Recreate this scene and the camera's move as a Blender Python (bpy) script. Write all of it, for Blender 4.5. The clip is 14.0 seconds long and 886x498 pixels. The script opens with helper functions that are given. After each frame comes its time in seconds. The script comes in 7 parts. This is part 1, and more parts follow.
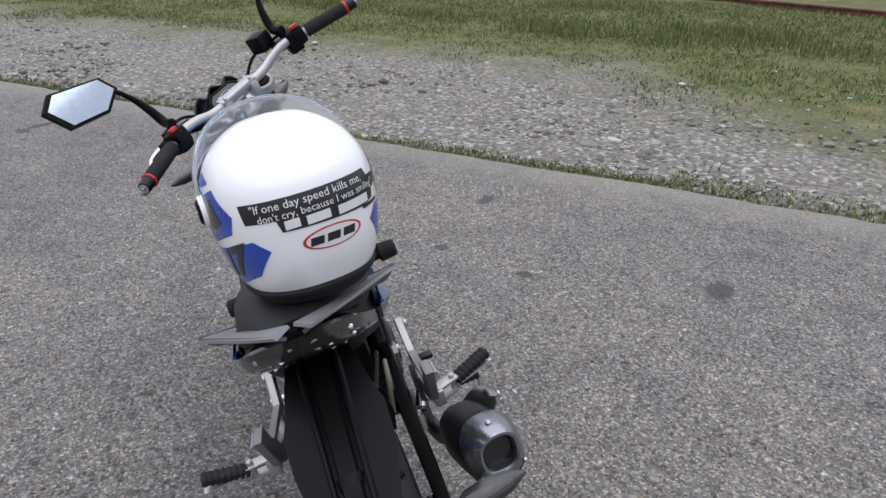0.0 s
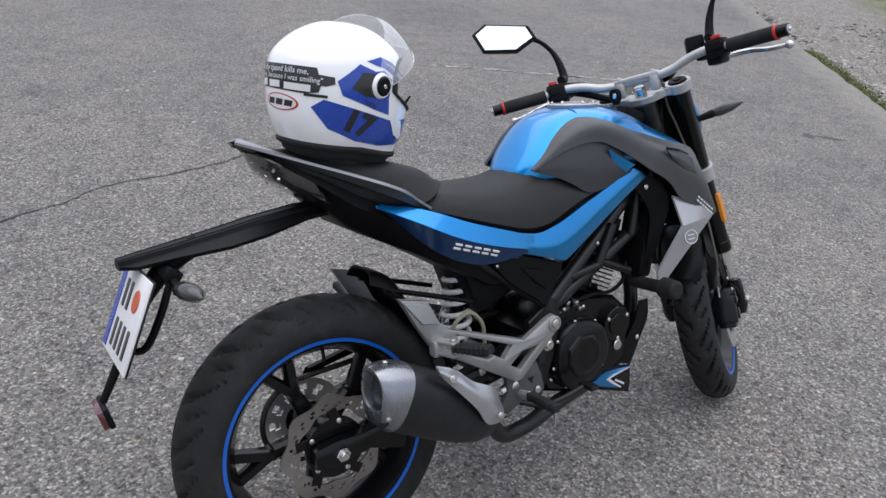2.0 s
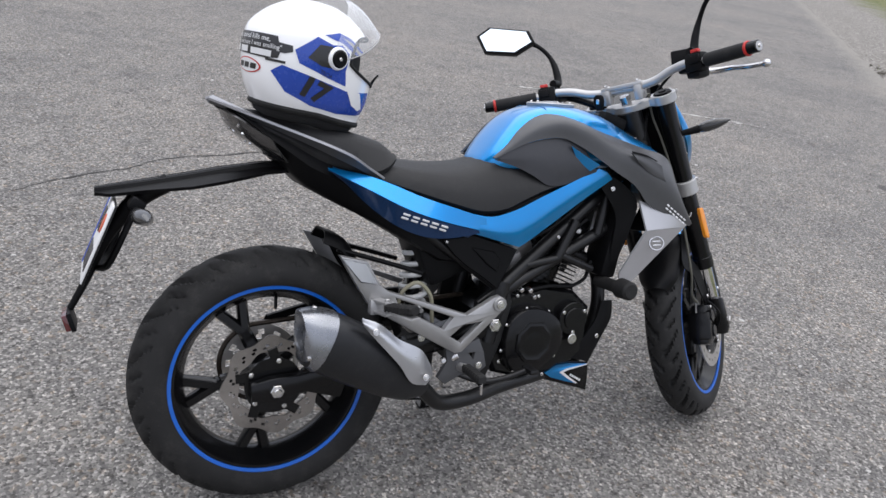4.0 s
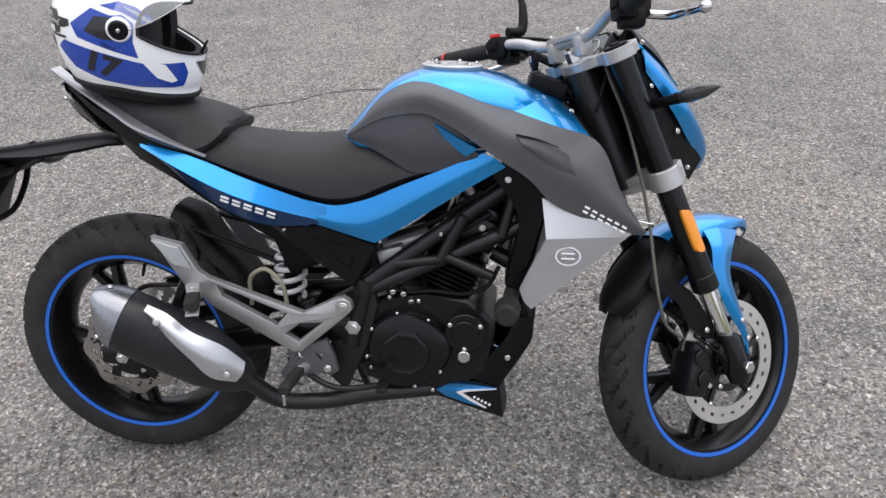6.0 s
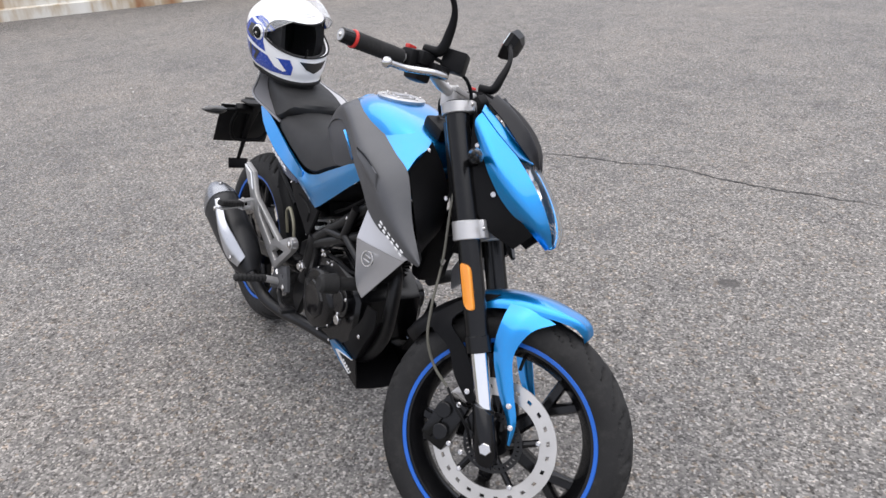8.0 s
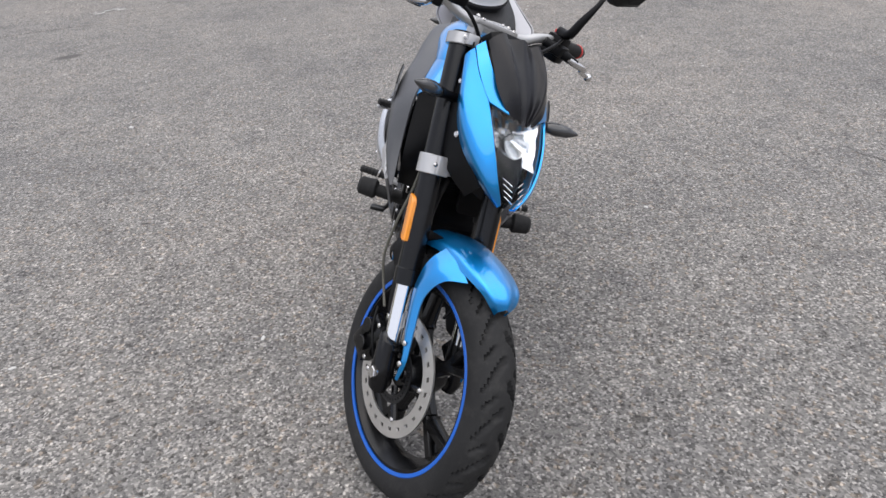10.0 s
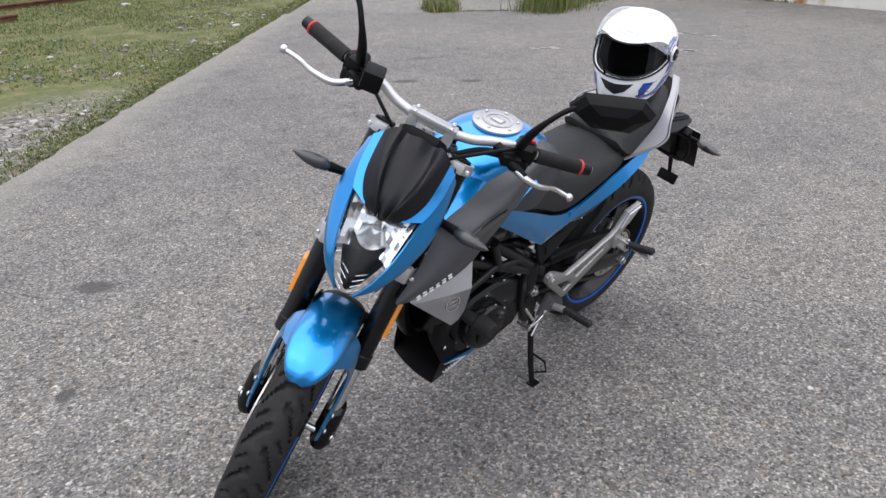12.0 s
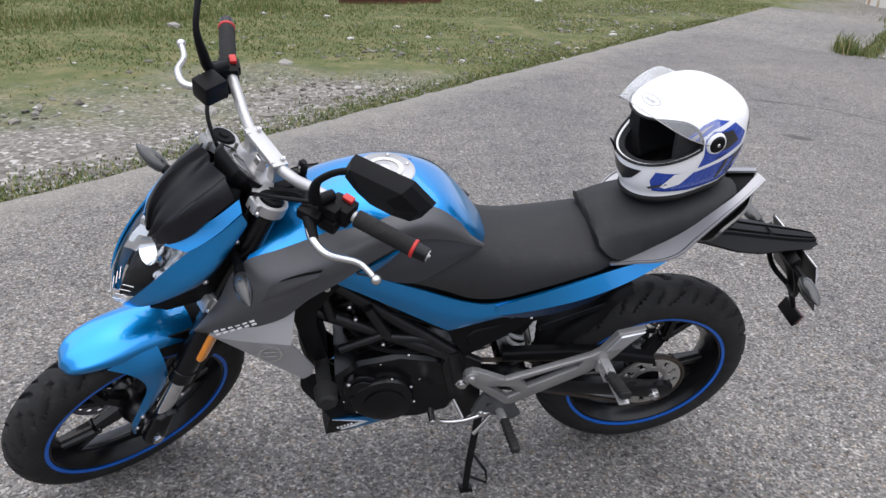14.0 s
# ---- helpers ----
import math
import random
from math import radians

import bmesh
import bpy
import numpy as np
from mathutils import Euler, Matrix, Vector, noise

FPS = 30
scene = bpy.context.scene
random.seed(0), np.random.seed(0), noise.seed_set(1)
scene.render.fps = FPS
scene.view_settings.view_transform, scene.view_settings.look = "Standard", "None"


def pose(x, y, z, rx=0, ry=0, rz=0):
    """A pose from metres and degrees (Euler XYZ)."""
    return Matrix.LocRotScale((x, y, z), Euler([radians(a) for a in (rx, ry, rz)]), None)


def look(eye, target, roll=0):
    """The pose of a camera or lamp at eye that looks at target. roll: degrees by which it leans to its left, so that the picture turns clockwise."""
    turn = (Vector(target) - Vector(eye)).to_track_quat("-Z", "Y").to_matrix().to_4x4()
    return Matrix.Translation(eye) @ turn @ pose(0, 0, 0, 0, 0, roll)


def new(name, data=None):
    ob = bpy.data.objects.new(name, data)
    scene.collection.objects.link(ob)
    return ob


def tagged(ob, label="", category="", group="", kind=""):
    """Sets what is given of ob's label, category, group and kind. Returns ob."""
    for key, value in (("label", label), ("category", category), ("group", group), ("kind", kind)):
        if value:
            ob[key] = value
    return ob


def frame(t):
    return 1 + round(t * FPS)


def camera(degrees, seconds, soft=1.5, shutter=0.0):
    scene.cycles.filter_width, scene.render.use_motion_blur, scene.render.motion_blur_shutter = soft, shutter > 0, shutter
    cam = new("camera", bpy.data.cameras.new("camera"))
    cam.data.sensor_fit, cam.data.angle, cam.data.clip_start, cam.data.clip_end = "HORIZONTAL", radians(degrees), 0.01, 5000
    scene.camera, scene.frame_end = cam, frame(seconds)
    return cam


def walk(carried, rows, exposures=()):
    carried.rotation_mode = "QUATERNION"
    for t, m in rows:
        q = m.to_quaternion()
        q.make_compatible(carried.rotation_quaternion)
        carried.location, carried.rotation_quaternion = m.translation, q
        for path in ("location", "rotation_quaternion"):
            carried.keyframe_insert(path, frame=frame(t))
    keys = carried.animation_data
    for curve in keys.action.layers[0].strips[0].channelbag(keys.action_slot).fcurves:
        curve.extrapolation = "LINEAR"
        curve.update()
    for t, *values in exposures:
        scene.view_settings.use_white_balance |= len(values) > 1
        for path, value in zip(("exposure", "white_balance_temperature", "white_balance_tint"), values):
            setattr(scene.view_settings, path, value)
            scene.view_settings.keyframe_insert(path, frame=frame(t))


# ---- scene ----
from mathutils.geometry import tessellate_polygon

cam = camera(63.2, 14.0)

PATH = [
    (0, (-0.899, 0.287, 1.377), (0.841, -0.23, 0.537), -0.0),
    (0.5, (-0.791, -0.078, 1.384), (0.931, 0.145, 0.391), 2.4),
    (1, (-0.556, -0.292, 1.351), (0.977, 0.481, 0.324), 2.5),
    (1.5, (-0.467, -0.653, 1.348), (0.801, 0.504, 0.321), 7.9),
    (2, (-0.532, -1.032, 1.383), (0.521, 0.411, 0.484), 6.6),
    (2.5, (-0.503, -1.344, 1.388), (0.425, 0.211, 0.538), 8.7),
    (2.7, (-0.447, -1.468, 1.377), (0.45, 0.108, 0.535), 10.0),
    (4.8, (-0.171, -1.262, 1.367), (0.525, 0.366, 0.436), 6.4),
    (5, (-0.007, -1.281, 1.419), (0.533, 0.381, 0.447), 5.2),
    (5.5, (0.382, -1.199, 1.408), (0.629, 0.478, 0.346), 0.9),
    (6, (0.868, -1.195, 1.47), (0.701, 0.437, 0.326), -1.7),
    (6.5, (1.282, -1.162, 1.413), (0.805, 0.458, 0.341), -3.6),
    (7, (1.676, -1.009, 1.433), (0.724, 0.427, 0.418), -5.3),
    (7.5, (2.09, -0.883, 1.414), (0.747, 0.277, 0.493), -4.7),
    (8, (2.383, -0.676, 1.412), (0.869, 0.275, 0.516), -3.7),
    (8.2, (2.576, -0.619, 1.386), (0.968, 0.198, 0.521), -0.6),
    (9.25, (2.690, -0.080, 1.357), (0.945, 0.140, 0.437), -1.8),
    (10.3, (2.61, 0.456, 1.331), (0.903, 0.1, 0.353), -2.6),
    (10.5, (2.582, 0.562, 1.366), (0.901, 0.084, 0.393), -2.7),
    (11, (2.443, 0.886, 1.357), (0.912, 0.009, 0.415), -3.1),
    (11.5, (2.299, 1.15, 1.362), (0.91, 0.043, 0.443), -0.5),
    (12, (2.079, 1.404, 1.388), (0.807, 0.108, 0.55), -0.7),
    (12.5, (1.834, 1.726, 1.417), (0.859, 0.175, 0.613), 0.6),
    (13, (1.489, 1.762, 1.398), (0.642, 0.159, 0.554), 3.9),
    (13.2, (1.376, 1.808, 1.412), (0.659, 0.133, 0.589), 2.9),
    (13.5, (1.196, 1.761, 1.418), (0.604, 0.029, 0.613), 2.6),
    (14, (0.904, 1.671, 1.412), (0.546, -0.106, 0.572), 3.6),
]
walk(cam, [(t, look(eye, target, roll)) for t, eye, target, roll in PATH],
     [(0, 0.42, 6200, 12), (0.5, 0.22, 5900, 13), (1, 0.25, 5950, 12), (2, 0.53, 6200, 10), (5, 0.80, 6400, 10), (6, 0.92, 6500, 10), (7.5, 0.98, 6500, 11), (10.5, 0.84, 6450, 10), (12.5, 0.84, 6350, 11), (14, 0.79, 6300, 11)])

# ---- light ----
world = bpy.data.worlds.new("overcast_sky")
scene.world = world
world.use_nodes = True
wn = world.node_tree.nodes
sky = wn.new("ShaderNodeTexSky")
sky.sky_type = "NISHITA"
sky.sun_disc = False
sky.sun_elevation = radians(85)
sky.sun_rotation = radians(34)
sky.air_density, sky.dust_density, sky.ozone_density = 1.0, 6.0, 0.5
soft = wn.new("ShaderNodeMixRGB")
soft.blend_type = "MIX"
soft.inputs["Fac"].default_value = 0.75
soft.inputs["Color2"].default_value = (9.0, 9.3, 10.6, 1)
world.node_tree.links.new(sky.outputs[0], soft.inputs["Color1"])
world.node_tree.links.new(soft.outputs[0], wn["Background"].inputs["Color"])
wn["Background"].inputs["Strength"].default_value = 0.072
sun = new("sun", bpy.data.lights.new("sun", "SUN"))
sun.data.energy, sun.data.angle, sun.data.color = 1.7, radians(110), (1.0, 0.985, 0.965)
sun.matrix_world = look((0.4, 1.0, 7), (0, 0, 0))
scene.view_settings.exposure = 0.0

EDGE = 4.37  # the pavement ends along y = x - EDGE

# ---- materials ----


def material(name):
    m = bpy.data.materials.new(name)
    m.use_nodes = True
    return m, m.node_tree.nodes, m.node_tree.links, m.node_tree.nodes["Principled BSDF"]


def noise_node(nodes, links, scale, detail=4.0, rough=0.55):
    co = nodes.new("ShaderNodeTexCoord")
    n = nodes.new("ShaderNodeTexNoise")
    n.inputs["Scale"].default_value, n.inputs["Detail"].default_value, n.inputs["Roughness"].default_value = scale, detail, rough
    links.new(co.outputs["Object"], n.inputs["Vector"])
    return n


def ramp_node(nodes, links, source, stops):
    r = nodes.new("ShaderNodeValToRGB")
    els = r.color_ramp.elements
    while len(els) < len(stops):
        els.new(0.5)
    for e, (p, c) in zip(els, stops):
        e.position, e.color = p, (*c, 1) if len(c) == 3 else c
    links.new(source, r.inputs["Fac"])
    return r


def shade(c, k):
    return tuple(min(1.0, v * k) for v in c)


def surface(name, base, rough=0.5, metal=0.0, vary=0.12, grain=90.0, bump=0.06, coat=0.0, dust=0.12, spec=0.5):
    """A solid surface with broad tone changes, a fine grain in roughness and relief, and a film of pale road dust."""
    m, nodes, links, bsdf = material(name)
    broad, fine = noise_node(nodes, links, 7.0), noise_node(nodes, links, grain, 3.0)
    tone = ramp_node(nodes, links, broad.outputs["Fac"], [(0.3, shade(base, 1 - vary)), (0.7, shade(base, 1 + vary))])
    film = nodes.new("ShaderNodeMixRGB")
    film.inputs["Color2"].default_value = (0.42, 0.40, 0.36, 1)
    amount = nodes.new("ShaderNodeMath")
    amount.operation = "MULTIPLY"
    speck = noise_node(nodes, links, 23.0, 8.0, 0.75)
    mask = ramp_node(nodes, links, speck.outputs["Fac"], [(0.5, (0, 0, 0)), (0.75, (1, 1, 1))])
    links.new(mask.outputs["Color"], amount.inputs[0])
    amount.inputs[1].default_value = dust
    links.new(amount.outputs[0], film.inputs["Fac"])
    links.new(tone.outputs["Color"], film.inputs["Color1"])
    links.new(film.outputs["Color"], bsdf.inputs["Base Color"])
    rr = nodes.new("ShaderNodeMapRange")
    rr.inputs["To Min"].default_value, rr.inputs["To Max"].default_value = max(0.02, rough - 0.08), min(1.0, rough + 0.1)
    links.new(fine.outputs["Fac"], rr.inputs["Value"])
    links.new(rr.outputs[0], bsdf.inputs["Roughness"])
    bsdf.inputs["Metallic"].default_value = metal
    bsdf.inputs["Specular IOR Level"].default_value = spec
    bsdf.inputs["Coat Weight"].default_value = coat
    bsdf.inputs["Coat Roughness"].default_value = 0.06
    if bump:
        b = nodes.new("ShaderNodeBump")
        b.inputs["Strength"].default_value, b.inputs["Distance"].default_value = bump, 0.002
        links.new(fine.outputs["Fac"], b.inputs["Height"])
        links.new(b.outputs[0], bsdf.inputs["Normal"])
    return m


def asphalt_material(name, dark, pale, grain, stains=(), border=None):
    m, nodes, links, bsdf = material(name)
    co = nodes.new("ShaderNodeTexCoord")
    vor = nodes.new("ShaderNodeTexVoronoi")
    vor.inputs["Scale"].default_value = grain
    links.new(co.outputs["Object"], vor.inputs["Vector"])
    sep = nodes.new("ShaderNodeSeparateColor")
    links.new(vor.outputs["Color"], sep.inputs[0])
    mid = tuple((a + b) / 2 for a, b in zip(dark, pale))
    stone = ramp_node(nodes, links, sep.outputs[0], [(0.0, dark), (0.35, shade(mid, 0.8)), (0.7, mid), (0.92, pale), (1.0, shade(pale, 1.3))])
    clump = noise_node(nodes, links, 42.0, 3.0, 0.6)
    worn = ramp_node(nodes, links, clump.outputs["Fac"], [(0.34, (0.86, 0.86, 0.865)), (0.5, (1.0, 1.0, 1.0)), (0.68, (1.11, 1.10, 1.085))])
    mulc = nodes.new("ShaderNodeMixRGB")
    mulc.blend_type, mulc.inputs["Fac"].default_value = "MULTIPLY", 1.0
    links.new(stone.outputs["Color"], mulc.inputs["Color1"])
    links.new(worn.outputs["Color"], mulc.inputs["Color2"])
    broad = noise_node(nodes, links, 0.55, 6.0, 0.6)
    patch = ramp_node(nodes, links, broad.outputs["Fac"], [(0.28, (0.77, 0.78, 0.80)), (0.5, (1, 1, 0.99)), (0.72, (1.16, 1.13, 1.09))])
    mul = nodes.new("ShaderNodeMixRGB")
    mul.blend_type, mul.inputs["Fac"].default_value = "MULTIPLY", 1.0
    links.new(mulc.outputs["Color"], mul.inputs["Color1"])
    links.new(patch.outputs["Color"], mul.inputs["Color2"])
    blot = noise_node(nodes, links, 5.0, 5.0, 0.65)
    film = ramp_node(nodes, links, blot.outputs["Fac"], [(0.3, (0.78, 0.775, 0.78)), (0.5, (1.0, 0.99, 0.97)), (0.7, (1.12, 1.10, 1.07))])
    mul2 = nodes.new("ShaderNodeMixRGB")
    mul2.blend_type, mul2.inputs["Fac"].default_value = "MULTIPLY", 1.0
    links.new(mul.outputs["Color"], mul2.inputs["Color1"])
    links.new(film.outputs["Color"], mul2.inputs["Color2"])
    pit = noise_node(nodes, links, 10.0, 2.0, 0.5)
    pits = ramp_node(nodes, links, pit.outputs["Fac"], [(0.66, (1, 1, 1)), (0.72, (0.62, 0.61, 0.60))])
    mul3 = nodes.new("ShaderNodeMixRGB")
    mul3.blend_type, mul3.inputs["Fac"].default_value = "MULTIPLY", 1.0
    links.new(mul2.outputs["Color"], mul3.inputs["Color1"])
    links.new(pits.outputs["Color"], mul3.inputs["Color2"])
    chips = nodes.new("ShaderNodeTexVoronoi")
    chips.inputs["Scale"].default_value = grain * 0.55
    links.new(co.outputs["Object"], chips.inputs["Vector"])
    pick = nodes.new("ShaderNodeSeparateColor")
    links.new(chips.outputs["Color"], pick.inputs[0])
    odd = ramp_node(nodes, links, pick.outputs[1], [(0.05, (0.55, 0.54, 0.53)), (0.07, (1, 1, 1)), (0.86, (1, 1, 1)), (0.88, (1.10, 0.99, 0.88)), (0.94, (1.10, 0.99, 0.88)), (0.96, (1.45, 1.43, 1.40))])
    mul4 = nodes.new("ShaderNodeMixRGB")
    mul4.blend_type, mul4.inputs["Fac"].default_value = "MULTIPLY", 1.0
    links.new(mul3.outputs["Color"], mul4.inputs["Color1"])
    links.new(odd.outputs["Color"], mul4.inputs["Color2"])
    last = mul4.outputs["Color"]
    if border is not None:
        sx = nodes.new("ShaderNodeSeparateXYZ")
        links.new(co.outputs["Object"], sx.inputs[0])
        df = nodes.new("ShaderNodeMath")
        df.operation = "SUBTRACT"
        links.new(sx.outputs["X"], df.inputs[0])
        links.new(sx.outputs["Y"], df.inputs[1])
        wv = nodes.new("ShaderNodeMath")
        wv.operation = "MULTIPLY_ADD"
        links.new(blot.outputs["Fac"], wv.inputs[0])
        wv.inputs[1].default_value = 0.5
        links.new(df.outputs[0], wv.inputs[2])
        band = nodes.new("ShaderNodeMapRange")
        band.inputs["From Min"].default_value, band.inputs["From Max"].default_value = border - 0.35, border + 0.15
        band.inputs["To Max"].default_value = 0.55
        links.new(wv.outputs[0], band.inputs["Value"])
        mb = nodes.new("ShaderNodeMixRGB")
        mb.inputs["Color2"].default_value = (0.25, 0.235, 0.205, 1)
        links.new(band.outputs[0], mb.inputs["Fac"])
        links.new(last, mb.inputs["Color1"])
        last = mb.outputs["Color"]
    wobble = noise_node(nodes, links, 14.0, 5.0, 0.6)
    for x, y, rx, ry in stains:
        mp = nodes.new("ShaderNodeMapping")
        mp.vector_type = "TEXTURE"
        mp.inputs["Location"].default_value = (x, y, 0)
        mp.inputs["Rotation"].default_value = (0, 0, 0.78)
        mp.inputs["Scale"].default_value = (rx * 0.75, ry * 0.75, 1)
        links.new(co.outputs["Object"], mp.inputs["Vector"])
        ln = nodes.new("ShaderNodeVectorMath")
        ln.operation = "LENGTH"
        links.new(mp.outputs[0], ln.inputs[0])
        ad = nodes.new("ShaderNodeMath")
        ad.operation = "MULTIPLY_ADD"
        links.new(wobble.outputs["Fac"], ad.inputs[0])
        ad.inputs[1].default_value = 0.9
        links.new(ln.outputs["Value"], ad.inputs[2])
        rg = nodes.new("ShaderNodeMapRange")
        rg.inputs["From Min"].default_value, rg.inputs["From Max"].default_value = 1.2, 1.6
        rg.inputs["To Min"].default_value, rg.inputs["To Max"].default_value = 0.82, 0.0
        links.new(ad.outputs[0], rg.inputs["Value"])
        ms = nodes.new("ShaderNodeMixRGB")
        ms.inputs["Color2"].default_value = (0.055, 0.052, 0.05, 1)
        links.new(rg.outputs[0], ms.inputs["Fac"])
        links.new(last, ms.inputs["Color1"])
        last = ms.outputs["Color"]
    links.new(last, bsdf.inputs["Base Color"])
    bsdf.inputs["Roughness"].default_value = 0.85
    bsdf.inputs["Specular IOR Level"].default_value = 0.3
    b = nodes.new("ShaderNodeBump")
    b.inputs["Strength"].default_value, b.inputs["Distance"].default_value = 0.62, 0.0035
    b.invert = True
    links.new(vor.outputs["Distance"], b.inputs["Height"])
    links.new(b.outputs[0], bsdf.inputs["Normal"])
    return m


def verge_material():
    """Trodden gravel beside the pavement that passes into turf, by distance from the edge y = x - 4.37."""
    m, nodes, links, bsdf = material("gravel_and_turf")
    co = nodes.new("ShaderNodeTexCoord")
    sep = nodes.new("ShaderNodeSeparateXYZ")
    links.new(co.outputs["Object"], sep.inputs[0])
    off = nodes.new("ShaderNodeMath")
    off.operation = "SUBTRACT"
    links.new(sep.outputs["X"], off.inputs[0])
    links.new(sep.outputs["Y"], off.inputs[1])
    wob = noise_node(nodes, links, 0.7, 6.0, 0.65)
    add = nodes.new("ShaderNodeMath")
    add.operation = "MULTIPLY_ADD"
    links.new(wob.outputs["Fac"], add.inputs[0])
    add.inputs[1].default_value = 5.0
    links.new(off.outputs[0], add.inputs[2])
    lengthwise = nodes.new("ShaderNodeMath")
    lengthwise.operation = "ADD"
    links.new(sep.outputs["X"], lengthwise.inputs[0])
    links.new(sep.outputs["Y"], lengthwise.inputs[1])
    reach = add.outputs[0]
    for lo, hi, v0, v1 in ((-6.4, -4.4, 3.2, 0.0), (-1.0, 2.5, 0.0, -2.6)):
        mr = nodes.new("ShaderNodeMapRange")
        for key, value in (("From Min", lo), ("From Max", hi), ("To Min", v0), ("To Max", v1)):
            mr.inputs[key].default_value = value
        links.new(lengthwise.outputs[0], mr.inputs["Value"])
        total = nodes.new("ShaderNodeMath")
        links.new(reach, total.inputs[0])
        links.new(mr.outputs[0], total.inputs[1])
        reach = total.outputs[0]
    far = nodes.new("ShaderNodeMapRange")
    far.inputs["From Min"].default_value, far.inputs["From Max"].default_value = 7.6, 10.2
    links.new(reach, far.inputs["Value"])
    vor = nodes.new("ShaderNodeTexVoronoi")
    vor.inputs["Scale"].default_value = 38.0
    links.new(co.outputs["Object"], vor.inputs["Vector"])
    sc = nodes.new("ShaderNodeSeparateColor")
    links.new(vor.outputs["Color"], sc.inputs[0])
    gravel = ramp_node(nodes, links, sc.outputs[0], [(0.0, (0.085, 0.078, 0.067)), (0.5, (0.165, 0.152, 0.134)), (0.85, (0.235, 0.220, 0.198)), (1.0, (0.42, 0.40, 0.37))])
    gn = noise_node(nodes, links, 3.0, 8.0, 0.7)
    turf = ramp_node(nodes, links, gn.outputs["Fac"], [(0.3, (0.040, 0.062, 0.012)), (0.48, (0.085, 0.098, 0.025)), (0.68, (0.175, 0.148, 0.064))])
    mix = nodes.new("ShaderNodeMixRGB")
    links.new(far.outputs[0], mix.inputs["Fac"])
    links.new(gravel.outputs["Color"], mix.inputs["Color1"])
    links.new(turf.outputs["Color"], mix.inputs["Color2"])
    links.new(mix.outputs["Color"], bsdf.inputs["Base Color"])
    bsdf.inputs["Roughness"].default_value = 0.95
    b = nodes.new("ShaderNodeBump")
    b.inputs["Strength"].default_value, b.inputs["Distance"].default_value = 0.8, 0.012
    links.new(vor.outputs["Distance"], b.inputs["Height"])
    links.new(b.outputs[0], bsdf.inputs["Normal"])
    return m


def blade_material():
    m, nodes, links, bsdf = material("grass_blades")
    geo = nodes.new("ShaderNodeNewGeometry")
    r = ramp_node(nodes, links, geo.outputs["Random Per Island"], [(0.0, (0.05, 0.09, 0.015)), (0.4, (0.090, 0.122, 0.025)), (0.75, (0.14, 0.15, 0.042)), (1.0, (0.25, 0.21, 0.09))])
    links.new(r.outputs["Color"], bsdf.inputs["Base Color"])
    bsdf.inputs["Roughness"].default_value = 0.6
    return m


def stone_material():
    m, nodes, links, bsdf = material("loose_stone")
    geo = nodes.new("ShaderNodeNewGeometry")
    r = ramp_node(nodes, links, geo.outputs["Random Per Island"], [(0.0, (0.11, 0.10, 0.082)), (0.5, (0.20, 0.185, 0.16)), (0.85, (0.30, 0.28, 0.25)), (1.0, (0.6, 0.59, 0.55))])
    n = noise_node(nodes, links, 60.0)
    mul = nodes.new("ShaderNodeMixRGB")
    mul.blend_type, mul.inputs["Fac"].default_value = "MULTIPLY", 0.5
    links.new(r.outputs["Color"], mul.inputs["Color1"])
    links.new(n.outputs["Fac"], mul.inputs["Color2"])
    links.new(mul.outputs["Color"], bsdf.inputs["Base Color"])
    bsdf.inputs["Roughness"].default_value = 0.9
    return m


def glass_material(name, tint, rough=0.02, ior=1.45):
    m, nodes, links, bsdf = material(name)
    bsdf.inputs["Base Color"].default_value = (*tint, 1)
    bsdf.inputs["Transmission Weight"].default_value = 1.0
    bsdf.inputs["Roughness"].default_value = rough
    bsdf.inputs["IOR"].default_value = ior
    return m


def wall_material():
    m, nodes, links, bsdf = material("stained_limewash")
    co = nodes.new("ShaderNodeTexCoord")
    mp = nodes.new("ShaderNodeMapping")
    mp.inputs["Scale"].default_value = (1.2, 1.2, 0.35)
    links.new(co.outputs["Object"], mp.inputs["Vector"])
    n = nodes.new("ShaderNodeTexNoise")
    n.inputs["Scale"].default_value, n.inputs["Detail"].default_value = 2.0, 9.0
    links.new(mp.outputs[0], n.inputs["Vector"])
    r = ramp_node(nodes, links, n.outputs["Fac"], [(0.3, (0.25, 0.10, 0.04)), (0.42, (0.42, 0.33, 0.22)), (0.5, (0.62, 0.60, 0.54)), (0.8, (0.74, 0.73, 0.69))])
    links.new(r.outputs["Color"], bsdf.inputs["Base Color"])
    bsdf.inputs["Roughness"].default_value = 0.9
    return m


ASPHALT = asphalt_material("worn_asphalt", (0.060, 0.058, 0.057), (0.268, 0.258, 0.248), 150.0,
                           stains=((1.25, -1.52, 0.075, 0.11), (2.49, -0.96, 0.05, 0.10), (4.83, 1.62, 0.06, 0.14), (-2.40, -3.64, 0.09, 0.17), (-2.84, -3.20, 0.09, 0.15), (1.61, -0.82, 0.05, 0.04), (1.97, -0.56, 0.05, 0.04), (0.95, 1.50, 0.06, 0.05), (4.70, 1.72, 0.10, 0.06)), border=EDGE)
CONCRETE = asphalt_material("weathered_concrete", (0.14, 0.136, 0.128), (0.235, 0.228, 0.215), 60.0)
VERGE, BLADE, STONE, WALL = verge_material(), blade_material(), stone_material(), wall_material()
TAR = surface("crack_tar", (0.035, 0.034, 0.033), 0.9, vary=0.4, dust=0.3)
